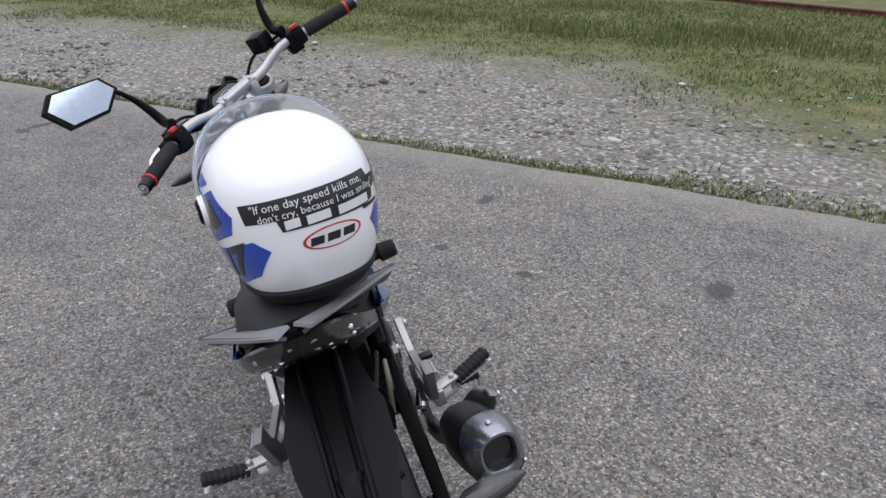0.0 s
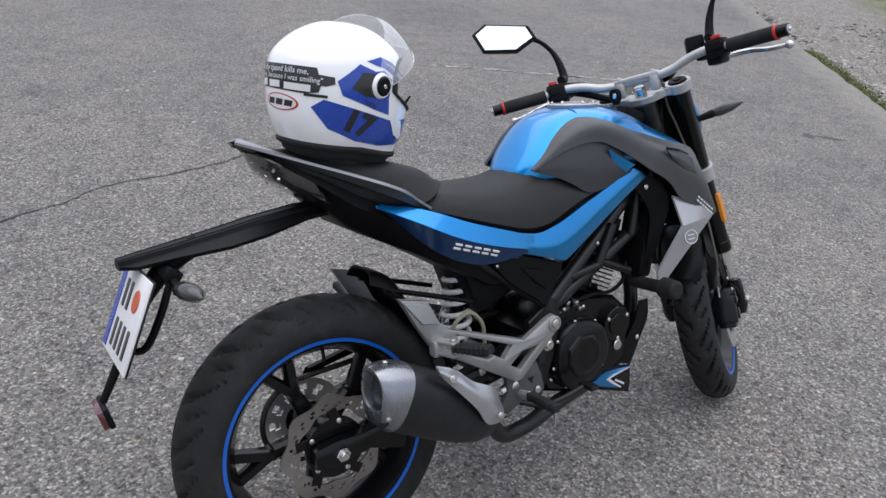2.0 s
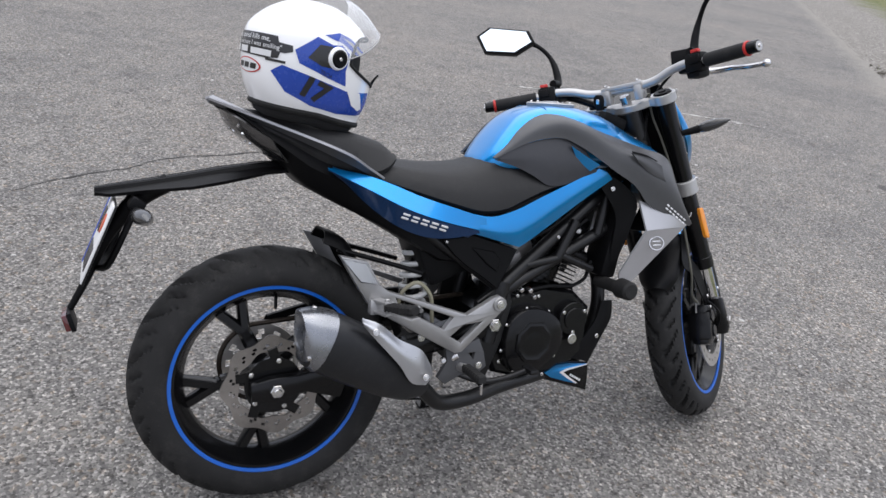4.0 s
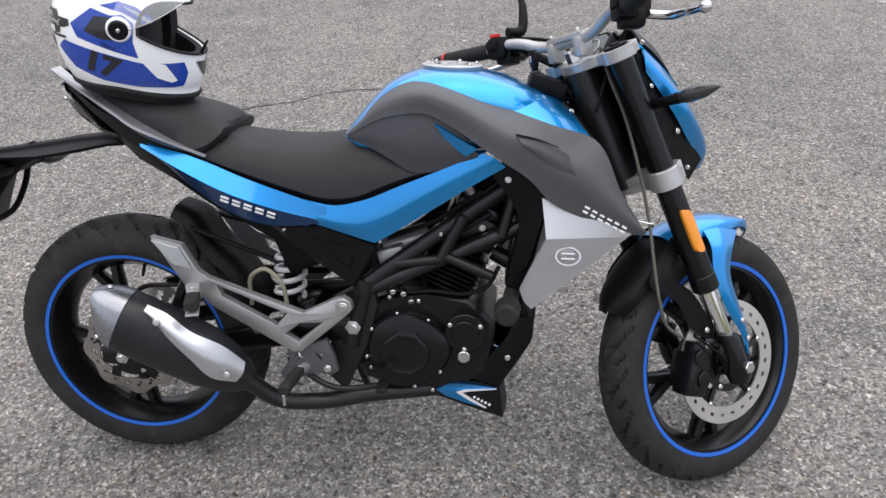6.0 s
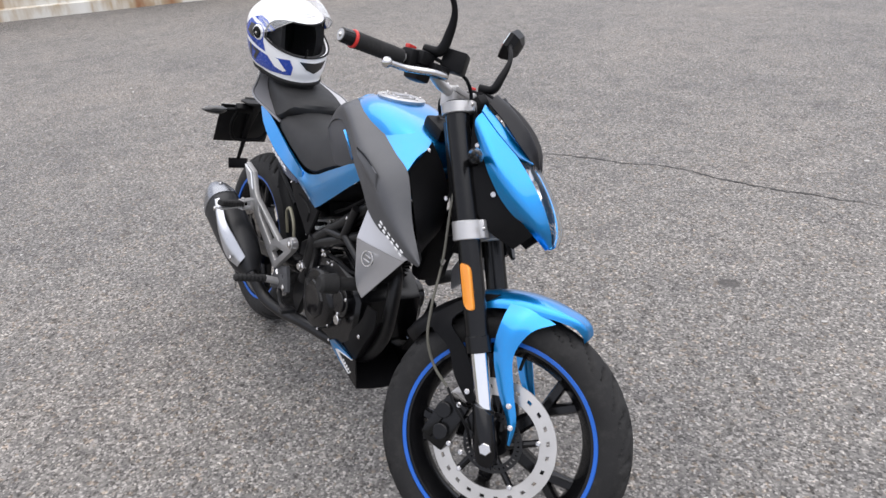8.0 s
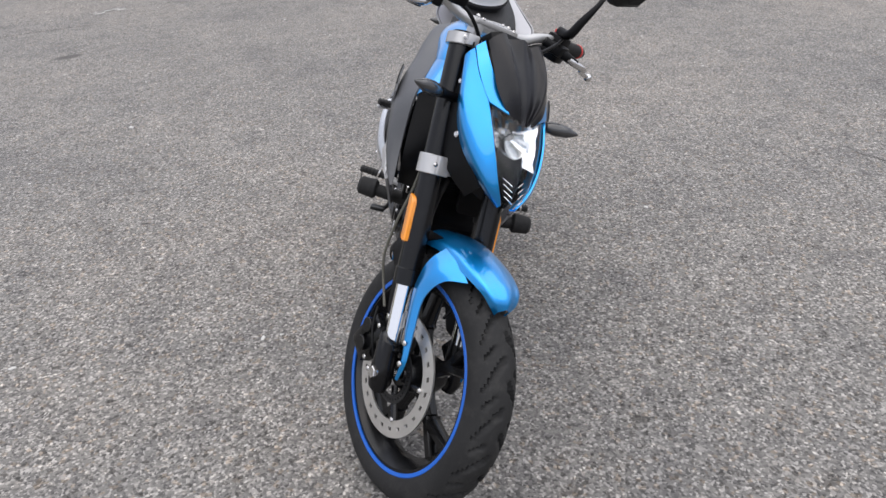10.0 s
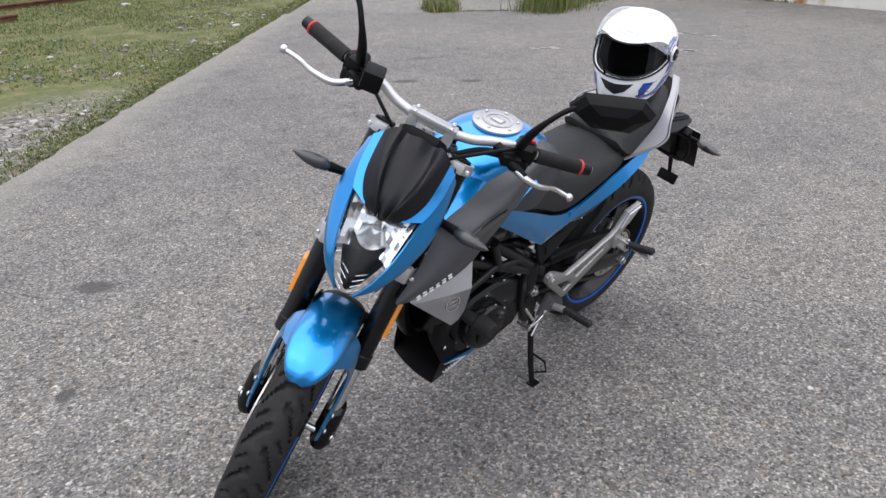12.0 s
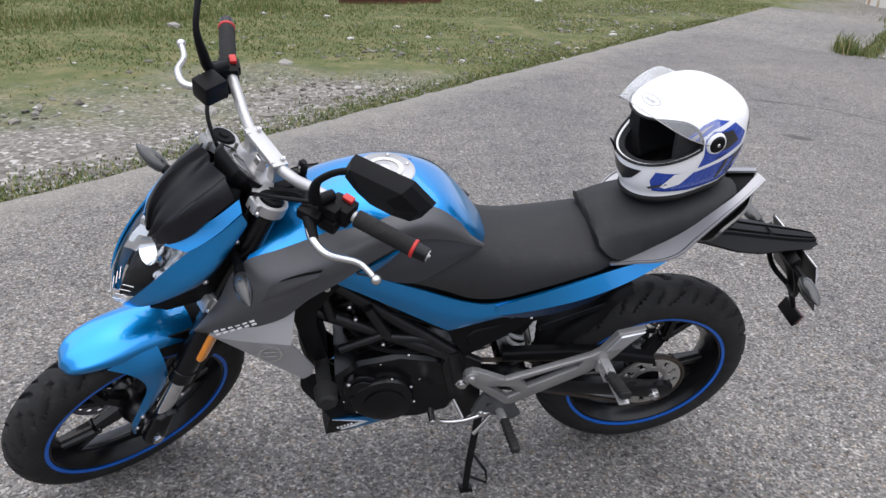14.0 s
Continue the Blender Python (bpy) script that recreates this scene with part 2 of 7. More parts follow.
CHALK = surface("road_paint", (0.42, 0.41, 0.39), 0.9, vary=0.25, grain=40, bump=0.2)
RUST = surface("rusty_iron", (0.13, 0.06, 0.035), 0.85, 0.3, vary=0.4, bump=0.3)
BLUE = surface("blue_metallic_paint", (0.0025, 0.250, 0.63), 0.30, 0.86, vary=0.05, grain=900, bump=0.0, coat=1.0, dust=0.01)
DEEPBLUE = surface("dark_blue_paint", (0.005, 0.034, 0.11), 0.28, 0.4, vary=0.06, grain=900, bump=0.0, coat=0.35, dust=0.02)
RINGBLUE = surface("blue_rim_tape", (0.006, 0.10, 0.46), 0.35, 0.0, vary=0.08, bump=0.0, dust=0.05)
GREY = surface("grey_matt_plastic", (0.070, 0.071, 0.075), 0.42, 0.25, vary=0.06, grain=500, bump=0.04, dust=0.02)
SCREEN = surface("dark_screen_plastic", (0.008, 0.008, 0.010), 0.30, 0.0, vary=0.1, grain=500, bump=0.03, dust=0.01, spec=0.24)
MUFFLER = surface("muffler_black_paint", (0.008, 0.0085, 0.010), 0.42, 0.0, vary=0.15, grain=300, bump=0.05, dust=0.03, spec=0.4)
KNEE = surface("charcoal_knee_plastic", (0.036, 0.037, 0.042), 0.45, 0.0, vary=0.08, grain=600, bump=0.1, dust=0.02, spec=0.4)
SILVER = surface("silver_paint", (0.46, 0.46, 0.475), 0.34, 0.5, vary=0.05, grain=700, bump=0.02, coat=0.3, dust=0.04)
BLACK = surface("black_plastic", (0.0035, 0.0035, 0.004), 0.45, 0.0, vary=0.15, grain=400, bump=0.06, dust=0.006, spec=0.13)
SATIN = surface("satin_black_metal", (0.0035, 0.0035, 0.004), 0.22, 0.0, vary=0.15, grain=300, bump=0.04, dust=0.012, spec=0.3)
FRAMEBLACK = surface("frame_black_paint", (0.006, 0.006, 0.0065), 0.35, 0.0, vary=0.12, grain=300, bump=0.05, dust=0.02, spec=0.35)
RUBBER = surface("tyre_rubber", (0.015, 0.0148, 0.0148), 0.7, 0.0, vary=0.25, grain=220, bump=0.15, dust=0.04, spec=0.25)
VINYL = surface("seat_vinyl", (0.014, 0.014, 0.0145), 0.6, 0.0, vary=0.1, grain=350, bump=0.25, dust=0.02, spec=0.35)
ALLOY = surface("cast_alloy", (0.46, 0.455, 0.45), 0.38, 0.65, vary=0.1, grain=250, bump=0.08, dust=0.1)
BRACKET = surface("satin_alloy", (0.34, 0.335, 0.33), 0.38, 0.72, vary=0.14, grain=250, bump=0.06, dust=0.06)
STEEL = surface("bright_steel", (0.62, 0.61, 0.60), 0.22, 1.0, vary=0.08, grain=200, bump=0.02, dust=0.05)
DISC = surface("brake_disc_steel", (0.60, 0.58, 0.55), 0.34, 0.9, vary=0.12, grain=160, bump=0.05, dust=0.15)
OLDDISC = surface("tarnished_disc_steel", (0.24, 0.22, 0.20), 0.42, 0.9, vary=0.3, grain=160, bump=0.08, dust=0.3)
ENDCAP = surface("heat_dulled_steel", (0.30, 0.31, 0.33), 0.28, 0.9, vary=0.2, grain=120, bump=0.05, dust=0.08)
STRIP = surface("polished_silver_paint", (0.33, 0.33, 0.345), 0.38, 0.6, vary=0.05, grain=500, bump=0.02, coat=0.4, dust=0.03)
SHIELD = surface("brushed_shield_alloy", (0.52, 0.53, 0.55), 0.30, 0.8, vary=0.12, grain=180, bump=0.06, dust=0.06)
BOWL = surface("lamp_reflector", (0.66, 0.67, 0.68), 0.20, 1.0, vary=0.03, grain=60, bump=0.25, dust=0.0)
TAILLENS = surface("clear_grey_tail_lens", (0.06, 0.058, 0.056), 0.10, 0.6, vary=0.9, grain=34, bump=1.0, coat=1.0, dust=0.02)
CHROME = surface("chrome", (0.80, 0.80, 0.80), 0.08, 1.0, vary=0.03, bump=0.0, dust=0.03)
SPRING = surface("white_spring_paint", (0.72, 0.72, 0.70), 0.4, 0.0, vary=0.06, dust=0.1)
RED = surface("red_plastic", (0.50, 0.02, 0.015), 0.4, 0.0, dust=0.04)
AMBER = surface("amber_reflector", (0.75, 0.26, 0.02), 0.2, 0.0, vary=0.1, grain=350, bump=0.15, dust=0.02, coat=0.6)
REDLENS = surface("dark_red_lens", (0.08, 0.01, 0.012), 0.15, 0.0, dust=0.03, coat=0.8)
SMOKE = surface("smoked_lens", (0.03, 0.03, 0.03), 0.16, 0.0, vary=0.3, grain=120, bump=0.3, dust=0.01, coat=0.35)
WHITE = surface("white_gloss_shell", (0.87, 0.87, 0.87), 0.2, 0.0, vary=0.02, bump=0.0, coat=0.6, dust=0.01)
DECAL = surface("blue_decal", (0.012, 0.055, 0.36), 0.25, 0.0, vary=0.1, bump=0.0, coat=0.5, dust=0.0)
INK = surface("black_print", (0.012, 0.012, 0.013), 0.3, 0.0, bump=0.0, dust=0.0, coat=0.4)
PRINT = surface("white_print", (0.72, 0.72, 0.72), 0.4, 0.0, bump=0.0, dust=0.0)
SEAL = surface("registration_red_mark", (0.50, 0.10, 0.04), 0.4, 0.0, dust=0.02)
LINER = surface("dark_cloth_liner", (0.010, 0.010, 0.011), 0.95, 0.0, bump=0.4, dust=0.0)
BRASS = surface("dull_yellow_hose", (0.24, 0.225, 0.16), 0.5, 0.0)
CHAIN = surface("greasy_chain_steel", (0.045, 0.034, 0.026), 0.5, 0.6, vary=0.4, bump=0.3)
HOSE = surface("dark_braided_hose", (0.085, 0.082, 0.065), 0.5, 0.0, vary=0.2, grain=600, bump=0.3)
MIRROR = surface("mirror_glass", (0.56, 0.63, 0.68), 0.02, 1.0, vary=0.0, bump=0.0, dust=0.02)
CLEAR = glass_material("headlight_lens", (0.97, 0.98, 0.98), 0.02, 1.2)
VISOR = glass_material("clear_visor", (0.93, 0.94, 0.95), 0.06, 1.12)
VISOR.node_tree.nodes["Principled BSDF"].inputs["Transmission Weight"].default_value = 0.88

# ---- mesh tools ----


def curve_through(pts, n):
    """n points on a smooth curve through pts, evenly spaced."""
    p = np.array([tuple(q) for q in pts], float)
    if len(p) == 2:
        return p[0] + (p[1] - p[0]) * np.linspace(0, 1, n)[:, None]
    t = np.r_[0, np.cumsum(np.maximum(np.linalg.norm(np.diff(p, axis=0), axis=1), 1e-6))]
    slope = np.gradient(p, t, axis=0)
    s = np.linspace(0, t[-1], n)
    i = np.clip(np.searchsorted(t, s, "right") - 1, 0, len(t) - 2)
    h = t[i + 1] - t[i]
    u = ((s - t[i]) / h)[:, None]
    h = h[:, None]
    return (2 * u**3 - 3 * u**2 + 1) * p[i] + (u**3 - 2 * u**2 + u) * h * slope[i] + (3 * u**2 - 2 * u**3) * p[i + 1] + (u**3 - u**2) * h * slope[i + 1]


def grid_faces(bm, rows, close=False):
    vs = [[bm.verts.new(tuple(p)) for p in row] for row in rows]
    m = len(vs[0])
    for a, b in zip(vs, vs[1:]):
        for j in range(m if close else m - 1):
            bm.faces.new((a[j], a[(j + 1) % m], b[(j + 1) % m], b[j]))
    return vs


def surf(bm, curves, n=22, k=5, thick=0.004, side=1, inward=None):
    """A curved panel that passes through the given edge and ridge curves, with real thickness. side -1 mirrors it."""
    rows = [curve_through(c, n) for c in curves]
    cols = [curve_through([r[i] for r in rows], k * (len(rows) - 1) + 1) for i in range(n)]
    g = np.array(cols)
    du, dv = np.gradient(g, axis=0), np.gradient(g, axis=1)
    nm = np.cross(du, dv)
    nm /= np.maximum(np.linalg.norm(nm, axis=2, keepdims=True), 1e-9)
    inner_dir = np.array(inward if inward is not None else (0, -1, 0), float)
    if (nm @ inner_dir).mean() < 0:
        nm = -nm
    inner = g + nm * thick
    for a in (g, inner):
        a[..., 1] *= side
    top, low = grid_faces(bm, g), grid_faces(bm, inner)
    rim = lambda v: v[0] + [r[-1] for r in v[1:-1]] + v[-1][::-1] + [r[0] for r in v[-2:0:-1]]
    a, b = rim(top), rim(low)
    for i in range(len(a)):
        j = (i + 1) % len(a)
        bm.faces.new((a[i], a[j], b[j], b[i]))


def loft(bm, rings, cap=True):
    vs = grid_faces(bm, rings, close=True)
    if cap:
        for ring in (vs[0], vs[-1]):
            c = bm.verts.new(tuple(sum((v.co for v in ring), Vector()) / len(ring)))
            for i in range(len(ring)):
                bm.faces.new((ring[i], ring[(i + 1) % len(ring)], c))


def tube(bm, pts, r, n=None, seg=10, smooth=True):
    """A round bar along pts. r: one radius, or one for each of pts."""
    n = n or (len(pts) if not smooth else 6 * (len(pts) - 1) + 1)
    c = curve_through(pts, n) if smooth else np.array([tuple(p) for p in pts], float)
    n = len(c)
    rad = np.interp(np.linspace(0, 1, n), np.linspace(0, 1, len(r)), r) if isinstance(r, (list, tuple)) else np.full(n, r)
    tan = np.gradient(c, axis=0)
    tan /= np.maximum(np.linalg.norm(tan, axis=1, keepdims=True), 1e-9)
    up = np.array((0, 0, 1.0)) if abs(tan[0][2]) < 0.9 else np.array((1.0, 0, 0))
    rings = []
    for p, t, q in zip(c, tan, rad):
        u = np.cross(t, up)
        u /= np.linalg.norm(u)
        w = np.cross(u, t)
        up = w
        rings.append([p + q * (math.cos(a) * u + math.sin(a) * w) for a in np.linspace(0, 2 * math.pi, seg, endpoint=False)])
    loft(bm, rings)


def rod(bm, p, q, r, r2=None, seg=18, chamfer=0.0015):
    p, q = np.array(p, float), np.array(q, float)
    r2 = r if r2 is None else r2
    d = (q - p) / np.linalg.norm(q - p)
    ch = min(chamfer, r * 0.4, r2 * 0.4 if r2 > 0 else 0)
    pts = [p, p + d * ch, q - d * ch, q]
    rad = [r - ch, r, r2, max(r2 - ch, 1e-4)]
    up = np.array((0, 0, 1.0)) if abs(d[2]) < 0.9 else np.array((1.0, 0, 0))
    u = np.cross(d, up)
    u /= np.linalg.norm(u)
    w = np.cross(u, d)
    loft(bm, [[c + k * (math.cos(a) * u + math.sin(a) * w) for a in np.linspace(0, 2 * math.pi, seg, endpoint=False)] for c, k in zip(pts, rad)])


def lathe(bm, profile, centre, axis="y", seg=48):
    """Turns a closed profile of (radius, offset) about an axis through centre."""
    cx, cy, cz = centre
    rows = []
    for a in np.linspace(0, 2 * math.pi, seg, endpoint=False):
        ca, sa = math.cos(a), math.sin(a)
        rows.append([(cx + r * ca, cy + o, cz + r * sa) for r, o in profile])
    vs = [[bm.verts.new(p) for p in row] for row in rows]
    m = len(profile)
    for i in range(seg):
        a, b = vs[i], vs[(i + 1) % seg]
        for j in range(m):
            bm.faces.new((a[j], a[(j + 1) % m], b[(j + 1) % m], b[j]))


def block(bm, centre, size, turn=(0, 0, 0), bevel=0.004, taper=1.0, seg=2):
    """A bevelled box; taper narrows its top."""
    made = bmesh.ops.create_cube(bm, size=1.0)["verts"]
    for v in made:
        k = taper if v.co.z > 0 else 1.0
        v.co = Vector((v.co.x * size[0] * k, v.co.y * size[1] * k, v.co.z * size[2]))
    bmesh.ops.transform(bm, matrix=pose(*centre, *turn), verts=made)
    if bevel:
        edges = list({e for v in made for e in v.link_edges})
        bmesh.ops.bevel(bm, geom=edges, offset=min(bevel, min(size) * 0.3), segments=seg, affect="EDGES", profile=0.6)


def plate(bm, outline, y, thick, bevel=0.0015, slope=None):
    """A plate of the outline (x, z), its outer face at y, thick towards the middle. slope(x, z) moves it sideways."""
    s = 1 if y >= 0 else -1
    rings = []
    for off, shrink in ((0.0, bevel), (bevel, 0.0), (thick - bevel, 0.0), (thick, bevel)):
        cx, cz = sum(p[0] for p in outline) / len(outline), sum(p[1] for p in outline) / len(outline)
        ring = []
        for x, z in outline:
            d = math.hypot(x - cx, z - cz) or 1
            k = 1 - shrink / d
            px, pz = cx + (x - cx) * k, cz + (z - cz) * k
            ring.append((px, y - s * off + (s * slope(px, pz) if slope else 0), pz))
        rings.append(ring)
    vs = grid_faces(bm, rings, close=True)
    for ring in (vs[0], vs[-1]):
        f = bm.faces.new(ring)
        bmesh.ops.triangulate(bm, faces=[f])


def pierced_plate(bm, outer, holes, y, thick, bevel=0.003, slope=None):
    """A plate of the outline (x, z) with holes through it, its outer face at y, thick towards the middle. slope as in plate()."""
    sign = 1 if y >= 0 else -1
    loops = [outer] + list(holes)
    flat = [p for loop in loops for p in loop]
    tris = tessellate_polygon([[Vector((x, z, 0)) for x, z in loop] for loop in loops])
    sheets = [[bm.verts.new((x, yy + (sign * slope(x, z) if slope else 0), z)) for x, z in flat] for yy in (y, y - sign * thick)]
    for sheet in sheets:
        for t in tris:
            bm.faces.new([sheet[i] for i in t])
    k, rim = 0, []
    for loop in loops:
        n = len(loop)
        for i in range(n):
            a, b = k + i, k + (i + 1) % n
            bm.faces.new((sheets[0][a], sheets[0][b], sheets[1][b], sheets[1][a]))
            rim.append(bm.edges.get((sheets[0][a], sheets[0][b])))
        k += n
    bmesh.ops.recalc_face_normals(bm, faces=bm.faces)
    if bevel:
        bmesh.ops.bevel(bm, geom=rim, offset=bevel, segments=2, affect="EDGES", profile=0.5, clamp_overlap=True)


def beam(bm, p, q, wide, deep, y, taper=1.0):
    """A flat bar in the side plane from p to q (x, z): wide in that plane, deep across it, its middle at y."""
    (x0, z0), (x1, z1) = p, q
    d = math.hypot(x1 - x0, z1 - z0)
    nx, nz = -(z1 - z0) / d * wide / 2, (x1 - x0) / d * wide / 2
    s = 1 if y >= 0 else -1
    plate(bm, [(x0 + nx, z0 + nz), (x1 + nx * taper, z1 + nz * taper), (x1 - nx * taper, z1 - nz * taper), (x0 - nx, z0 - nz)], y + s * deep / 2, deep, 0.002)


def ribbed(bm, p, d, long, wide, tall, ribs):
    """A ribbed rubber bar from p along d."""
    d = Vector(d).normalized()
    sd = d.cross(Vector((0, 0, 1))).normalized()
    up = sd.cross(d)
    rings = []
    for i in range(4 * ribs + 1):
        t, k = i / (4 * ribs), 1.0 if i % 4 in (1, 2) else 0.88
        k *= 0.9 if i in (0, 4 * ribs) else 1.0
        c = Vector(p) + d * (long * t)
        rings.append([tuple(c + sd * (wide / 2 * a * k) + up * (tall / 2 * b * k)) for a, b in ((-1, -0.6), (-0.7, -1), (0.7, -1), (1, -0.6), (1, 0.6), (0.7, 1), (-0.7, 1), (-1, 0.6))])
    loft(bm, rings)


def part(name, bm, mat, parent=None, label="", sharp=38, steer=False, flat=False):
    """Links bm as one mesh object under a thing or a part."""
    if steer:
        bmesh.ops.transform(bm, matrix=STEER, verts=bm.verts)
    bmesh.ops.recalc_face_normals(bm, faces=bm.faces)
    me = bpy.data.meshes.new(name)
    bm.to_mesh(me)
    bm.free()
    if not flat:
        me.shade_smooth()
        me.set_sharp_from_angle(angle=radians(sharp))
    me.materials.append(mat)
    ob = new(name, me)
    if parent:
        ob.parent = parent
    if label:
        tagged(ob, label)
    return ob


def fresh():
    return bmesh.new()


plain_part = part


def mesh_thing(name, verts, faces, mat, smooth=False):
    me = bpy.data.meshes.new(name)
    me.from_pydata(verts, [], faces)
    me.update()
    if smooth:
        me.shade_smooth()
    me.materials.append(mat)
    return new(name, me)


# ---- ground ----
def along(s, d):
    """The place s metres along the pavement's edge and d metres out over the verge."""
    x = (s + d + EDGE / math.sqrt(2)) / math.sqrt(2)
    return x, (s - d - EDGE / math.sqrt(2)) / math.sqrt(2)


def ground():
    """Verge and country, one sheet out to the horizon, a little lower than the pavement."""
    s_lines = [-900, -200, -60] + list(np.linspace(-30, 22, 105)) + [60, 200, 900]
    d_lines = [-900, -100, -20, -6, -1, -0.4] + list(np.linspace(0.0, 16, 65)) + [24, 60, 200, 900]
    verts, faces = [], []
    for s in s_lines:
        for d in d_lines:
            x, y = along(s, d)
            z = -0.05
            if 0.2 < d < 20 and -32 < s < 24:
                z = -0.03 + 0.035 * noise.noise((x * 0.8, y * 0.8, 0)) + 0.012 * noise.noise((x * 3, y * 3, 5))
            verts.append((x, y, z))
    m = len(d_lines)
    for i in range(len(s_lines) - 1):
        for j in range(m - 1):
            a = i * m + j
            faces.append((a, a + 1, a + m + 1, a + m))
    tagged(mesh_thing("ground", verts, faces, VERGE, True), "trodden gravel verge passing into rough turf", "ground", kind="structure")


def pavement():
    """The asphalt yard: a slab with a crumbled edge towards the verge."""
    bm = fresh()
    rows = [[(*along(-400, d), z) for d, z in ((-2.75, -0.09), (-2.75, 0), (-6, 0), (-400, 0))], [(*along(-9.6, d), z) for d, z in ((-2.75, -0.09), (-2.75, 0), (-6, 0), (-400, 0))]]
    grid_faces(bm, rows)
    rows = []
    for s in list(np.linspace(-9.6, 22, 240)) + [400]:
        w = 0.05 * noise.noise((s * 1.3, 0, 3)) + 0.025 * noise.noise((s * 6, 0, 8))
        rows.append([(*along(s, d), z) for d, z in ((w + 0.03, -0.09), (w, -0.006), (w - 0.02, 0), (-2.75, 0), (-6, 0), (-400, 0))])
    grid_faces(bm, rows)
    tagged(part("pavement", bm, ASPHALT, flat=True), "worn grey asphalt with pale aggregate and a crumbled edge", "pavement", kind="structure")


ground()
pavement()

# ---- motorcycle ----
LEAN, RAKE, LOCK = 15.5, radians(24), radians(34.5)
AXLE = Vector((1.355, 0, 0.296))  # front axle, wheel straight
HEAD = AXLE - 0.05 * Vector((math.cos(RAKE), 0, math.sin(RAKE)))
STEER = Matrix.Translation(HEAD) @ Matrix.Rotation(LOCK, 4, Vector((-math.sin(RAKE), 0, math.cos(RAKE)))) @ Matrix.Translation(-HEAD)
bike = new("motorcycle")
bike.matrix_world = pose(0, -0.005, 0.003, -LEAN, 0, 0)
tagged(bike, "blue, grey and silver naked motorcycle leaning on its side stand", "motorcycle")
SIDES = (1, -1)


def fork_at(z, y=0.0, ahead=0.0):
    """A point on the fork's line at height z; ahead: in front of it."""
    return (1.350 - (z - 0.296) * math.tan(radians(25)) + ahead * math.cos(RAKE), y, z + ahead * math.sin(RAKE))


def bolt_head(p, axis, r=0.006, parent=None, steer=False, mat=None):
    bm = fresh()
    a = Vector(axis).normalized()
    rod(bm, Vector(p), Vector(p) + a * 0.004, r, seg=12, chamfer=0.001)
    rod(bm, Vector(p) + a * 0.0035, Vector(p) + a * 0.0055, r * 0.62, seg=6, chamfer=0.0006)
    return part("bolt", bm, mat or STEEL, parent or bike, steer=steer)


def tyre_mesh(centre, R, width, tall):
    """A street tyre with a round crown, side walls and swept grooves cut into the tread."""
    bm = fresh()
    seg = 420
    us = np.r_[np.linspace(-1, 1, 33)]
    half, rows = width / 2, []
    for i in range(seg):
        a = 2 * math.pi * i / seg
        row = []
        for u in us:
            ang = u * radians(112)
            o = half * math.sin(ang) * (1.0 if abs(ang) < math.pi / 2 else 1.0)
            fall = (1 - math.cos(ang)) * half * 0.92
            r = R - fall
            if abs(ang) > math.pi / 2:
                r = R - half * 0.92 - (abs(ang) - math.pi / 2) / radians(22) * (tall - half * 0.92)
            cut = 0.0
            au = abs(u) * 112 / 62
            if 0.08 < au < 0.98:
                phase = (a / (2 * math.pi) * 18 + (0.5 if u > 0 else 0.0) + 0.75 * au**1.4) % 1.0
                width_here = 0.10 * (1 - 0.6 * au)
                if abs(phase - 0.5) < width_here and au < 0.95:
                    cut = 0.011
                phase2 = (a / (2 * math.pi) * 18 + (0.0 if u > 0 else 0.5) + 0.6 * au) % 1.0
                if abs(phase2 - 0.5) < 0.05 and 0.45 < au < 0.9:
                    cut = 0.009
            row.append((centre[0] + (r - cut) * math.cos(a), centre[1] + o, centre[2] + (r - cut) * math.sin(a)))
        rows.append(row)
    vs = [[bm.verts.new(p) for p in row] for row in rows]
    for i in range(seg):
        a, b = vs[i], vs[(i + 1) % seg]
        for j in range(len(us) - 1):
            bm.faces.new((a[j], a[j + 1], b[j + 1], b[j]))
        bm.faces.new((a[-1], a[0], b[0], b[-1]))
    return bm


def slotted_ring(centre, y, r0, r1, thick, slots, wave=0.0, seg=144, rings=5, slot_rows=(2,)):
    """A flat ring with cut slots, such as a brake disc."""
    bm = fresh()
    keep, per = {}, seg // slots
    for side, yy in enumerate((y - thick / 2, y + thick / 2)):
        for i in range(seg):
            a = 2 * math.pi * i / seg
            for j in range(rings + 1):
                r = r0 + (r1 - r0) * j / rings
                if wave:
                    w = wave * math.cos(a * 8)
                    r += w * (1 if j >= rings - 1 else (-0.6 if j == 0 else 0))
                twist = 0.07 * (j / rings - 0.5)
                keep[side, i, j] = bm.verts.new((centre[0] + r * math.cos(a + twist), yy, centre[2] + r * math.sin(a + twist)))
    hole = lambda i, j: j in slot_rows and ((i + 2 * j) % per) < max(1, per // 2 - 1)
    for i in range(seg):
        k = (i + 1) % seg
        for j in range(rings):
            if hole(i, j):
                for a, b in (((i, j), (k, j)), ((k, j), (k, j + 1)), ((k, j + 1), (i, j + 1)), ((i, j + 1), (i, j))):
                    ni = {((i, j), (k, j)): (i, j - 1), ((k, j), (k, j + 1)): (k, j), ((k, j + 1), (i, j + 1)): (i, j + 1), ((i, j + 1), (i, j)): ((i - 1) % seg, j)}[a, b]
                    if not hole(*ni):
                        bm.faces.new((keep[0, *a], keep[0, *b], keep[1, *b], keep[1, *a]))
                continue
            for s in (0, 1):
                bm.faces.new((keep[s, i, j], keep[s, k, j], keep[s, k, j + 1], keep[s, i, j + 1]))
        for j in (0, rings):
            bm.faces.new((keep[0, i, j], keep[0, k, j], keep[1, k, j], keep[1, i, j]))
    return bm


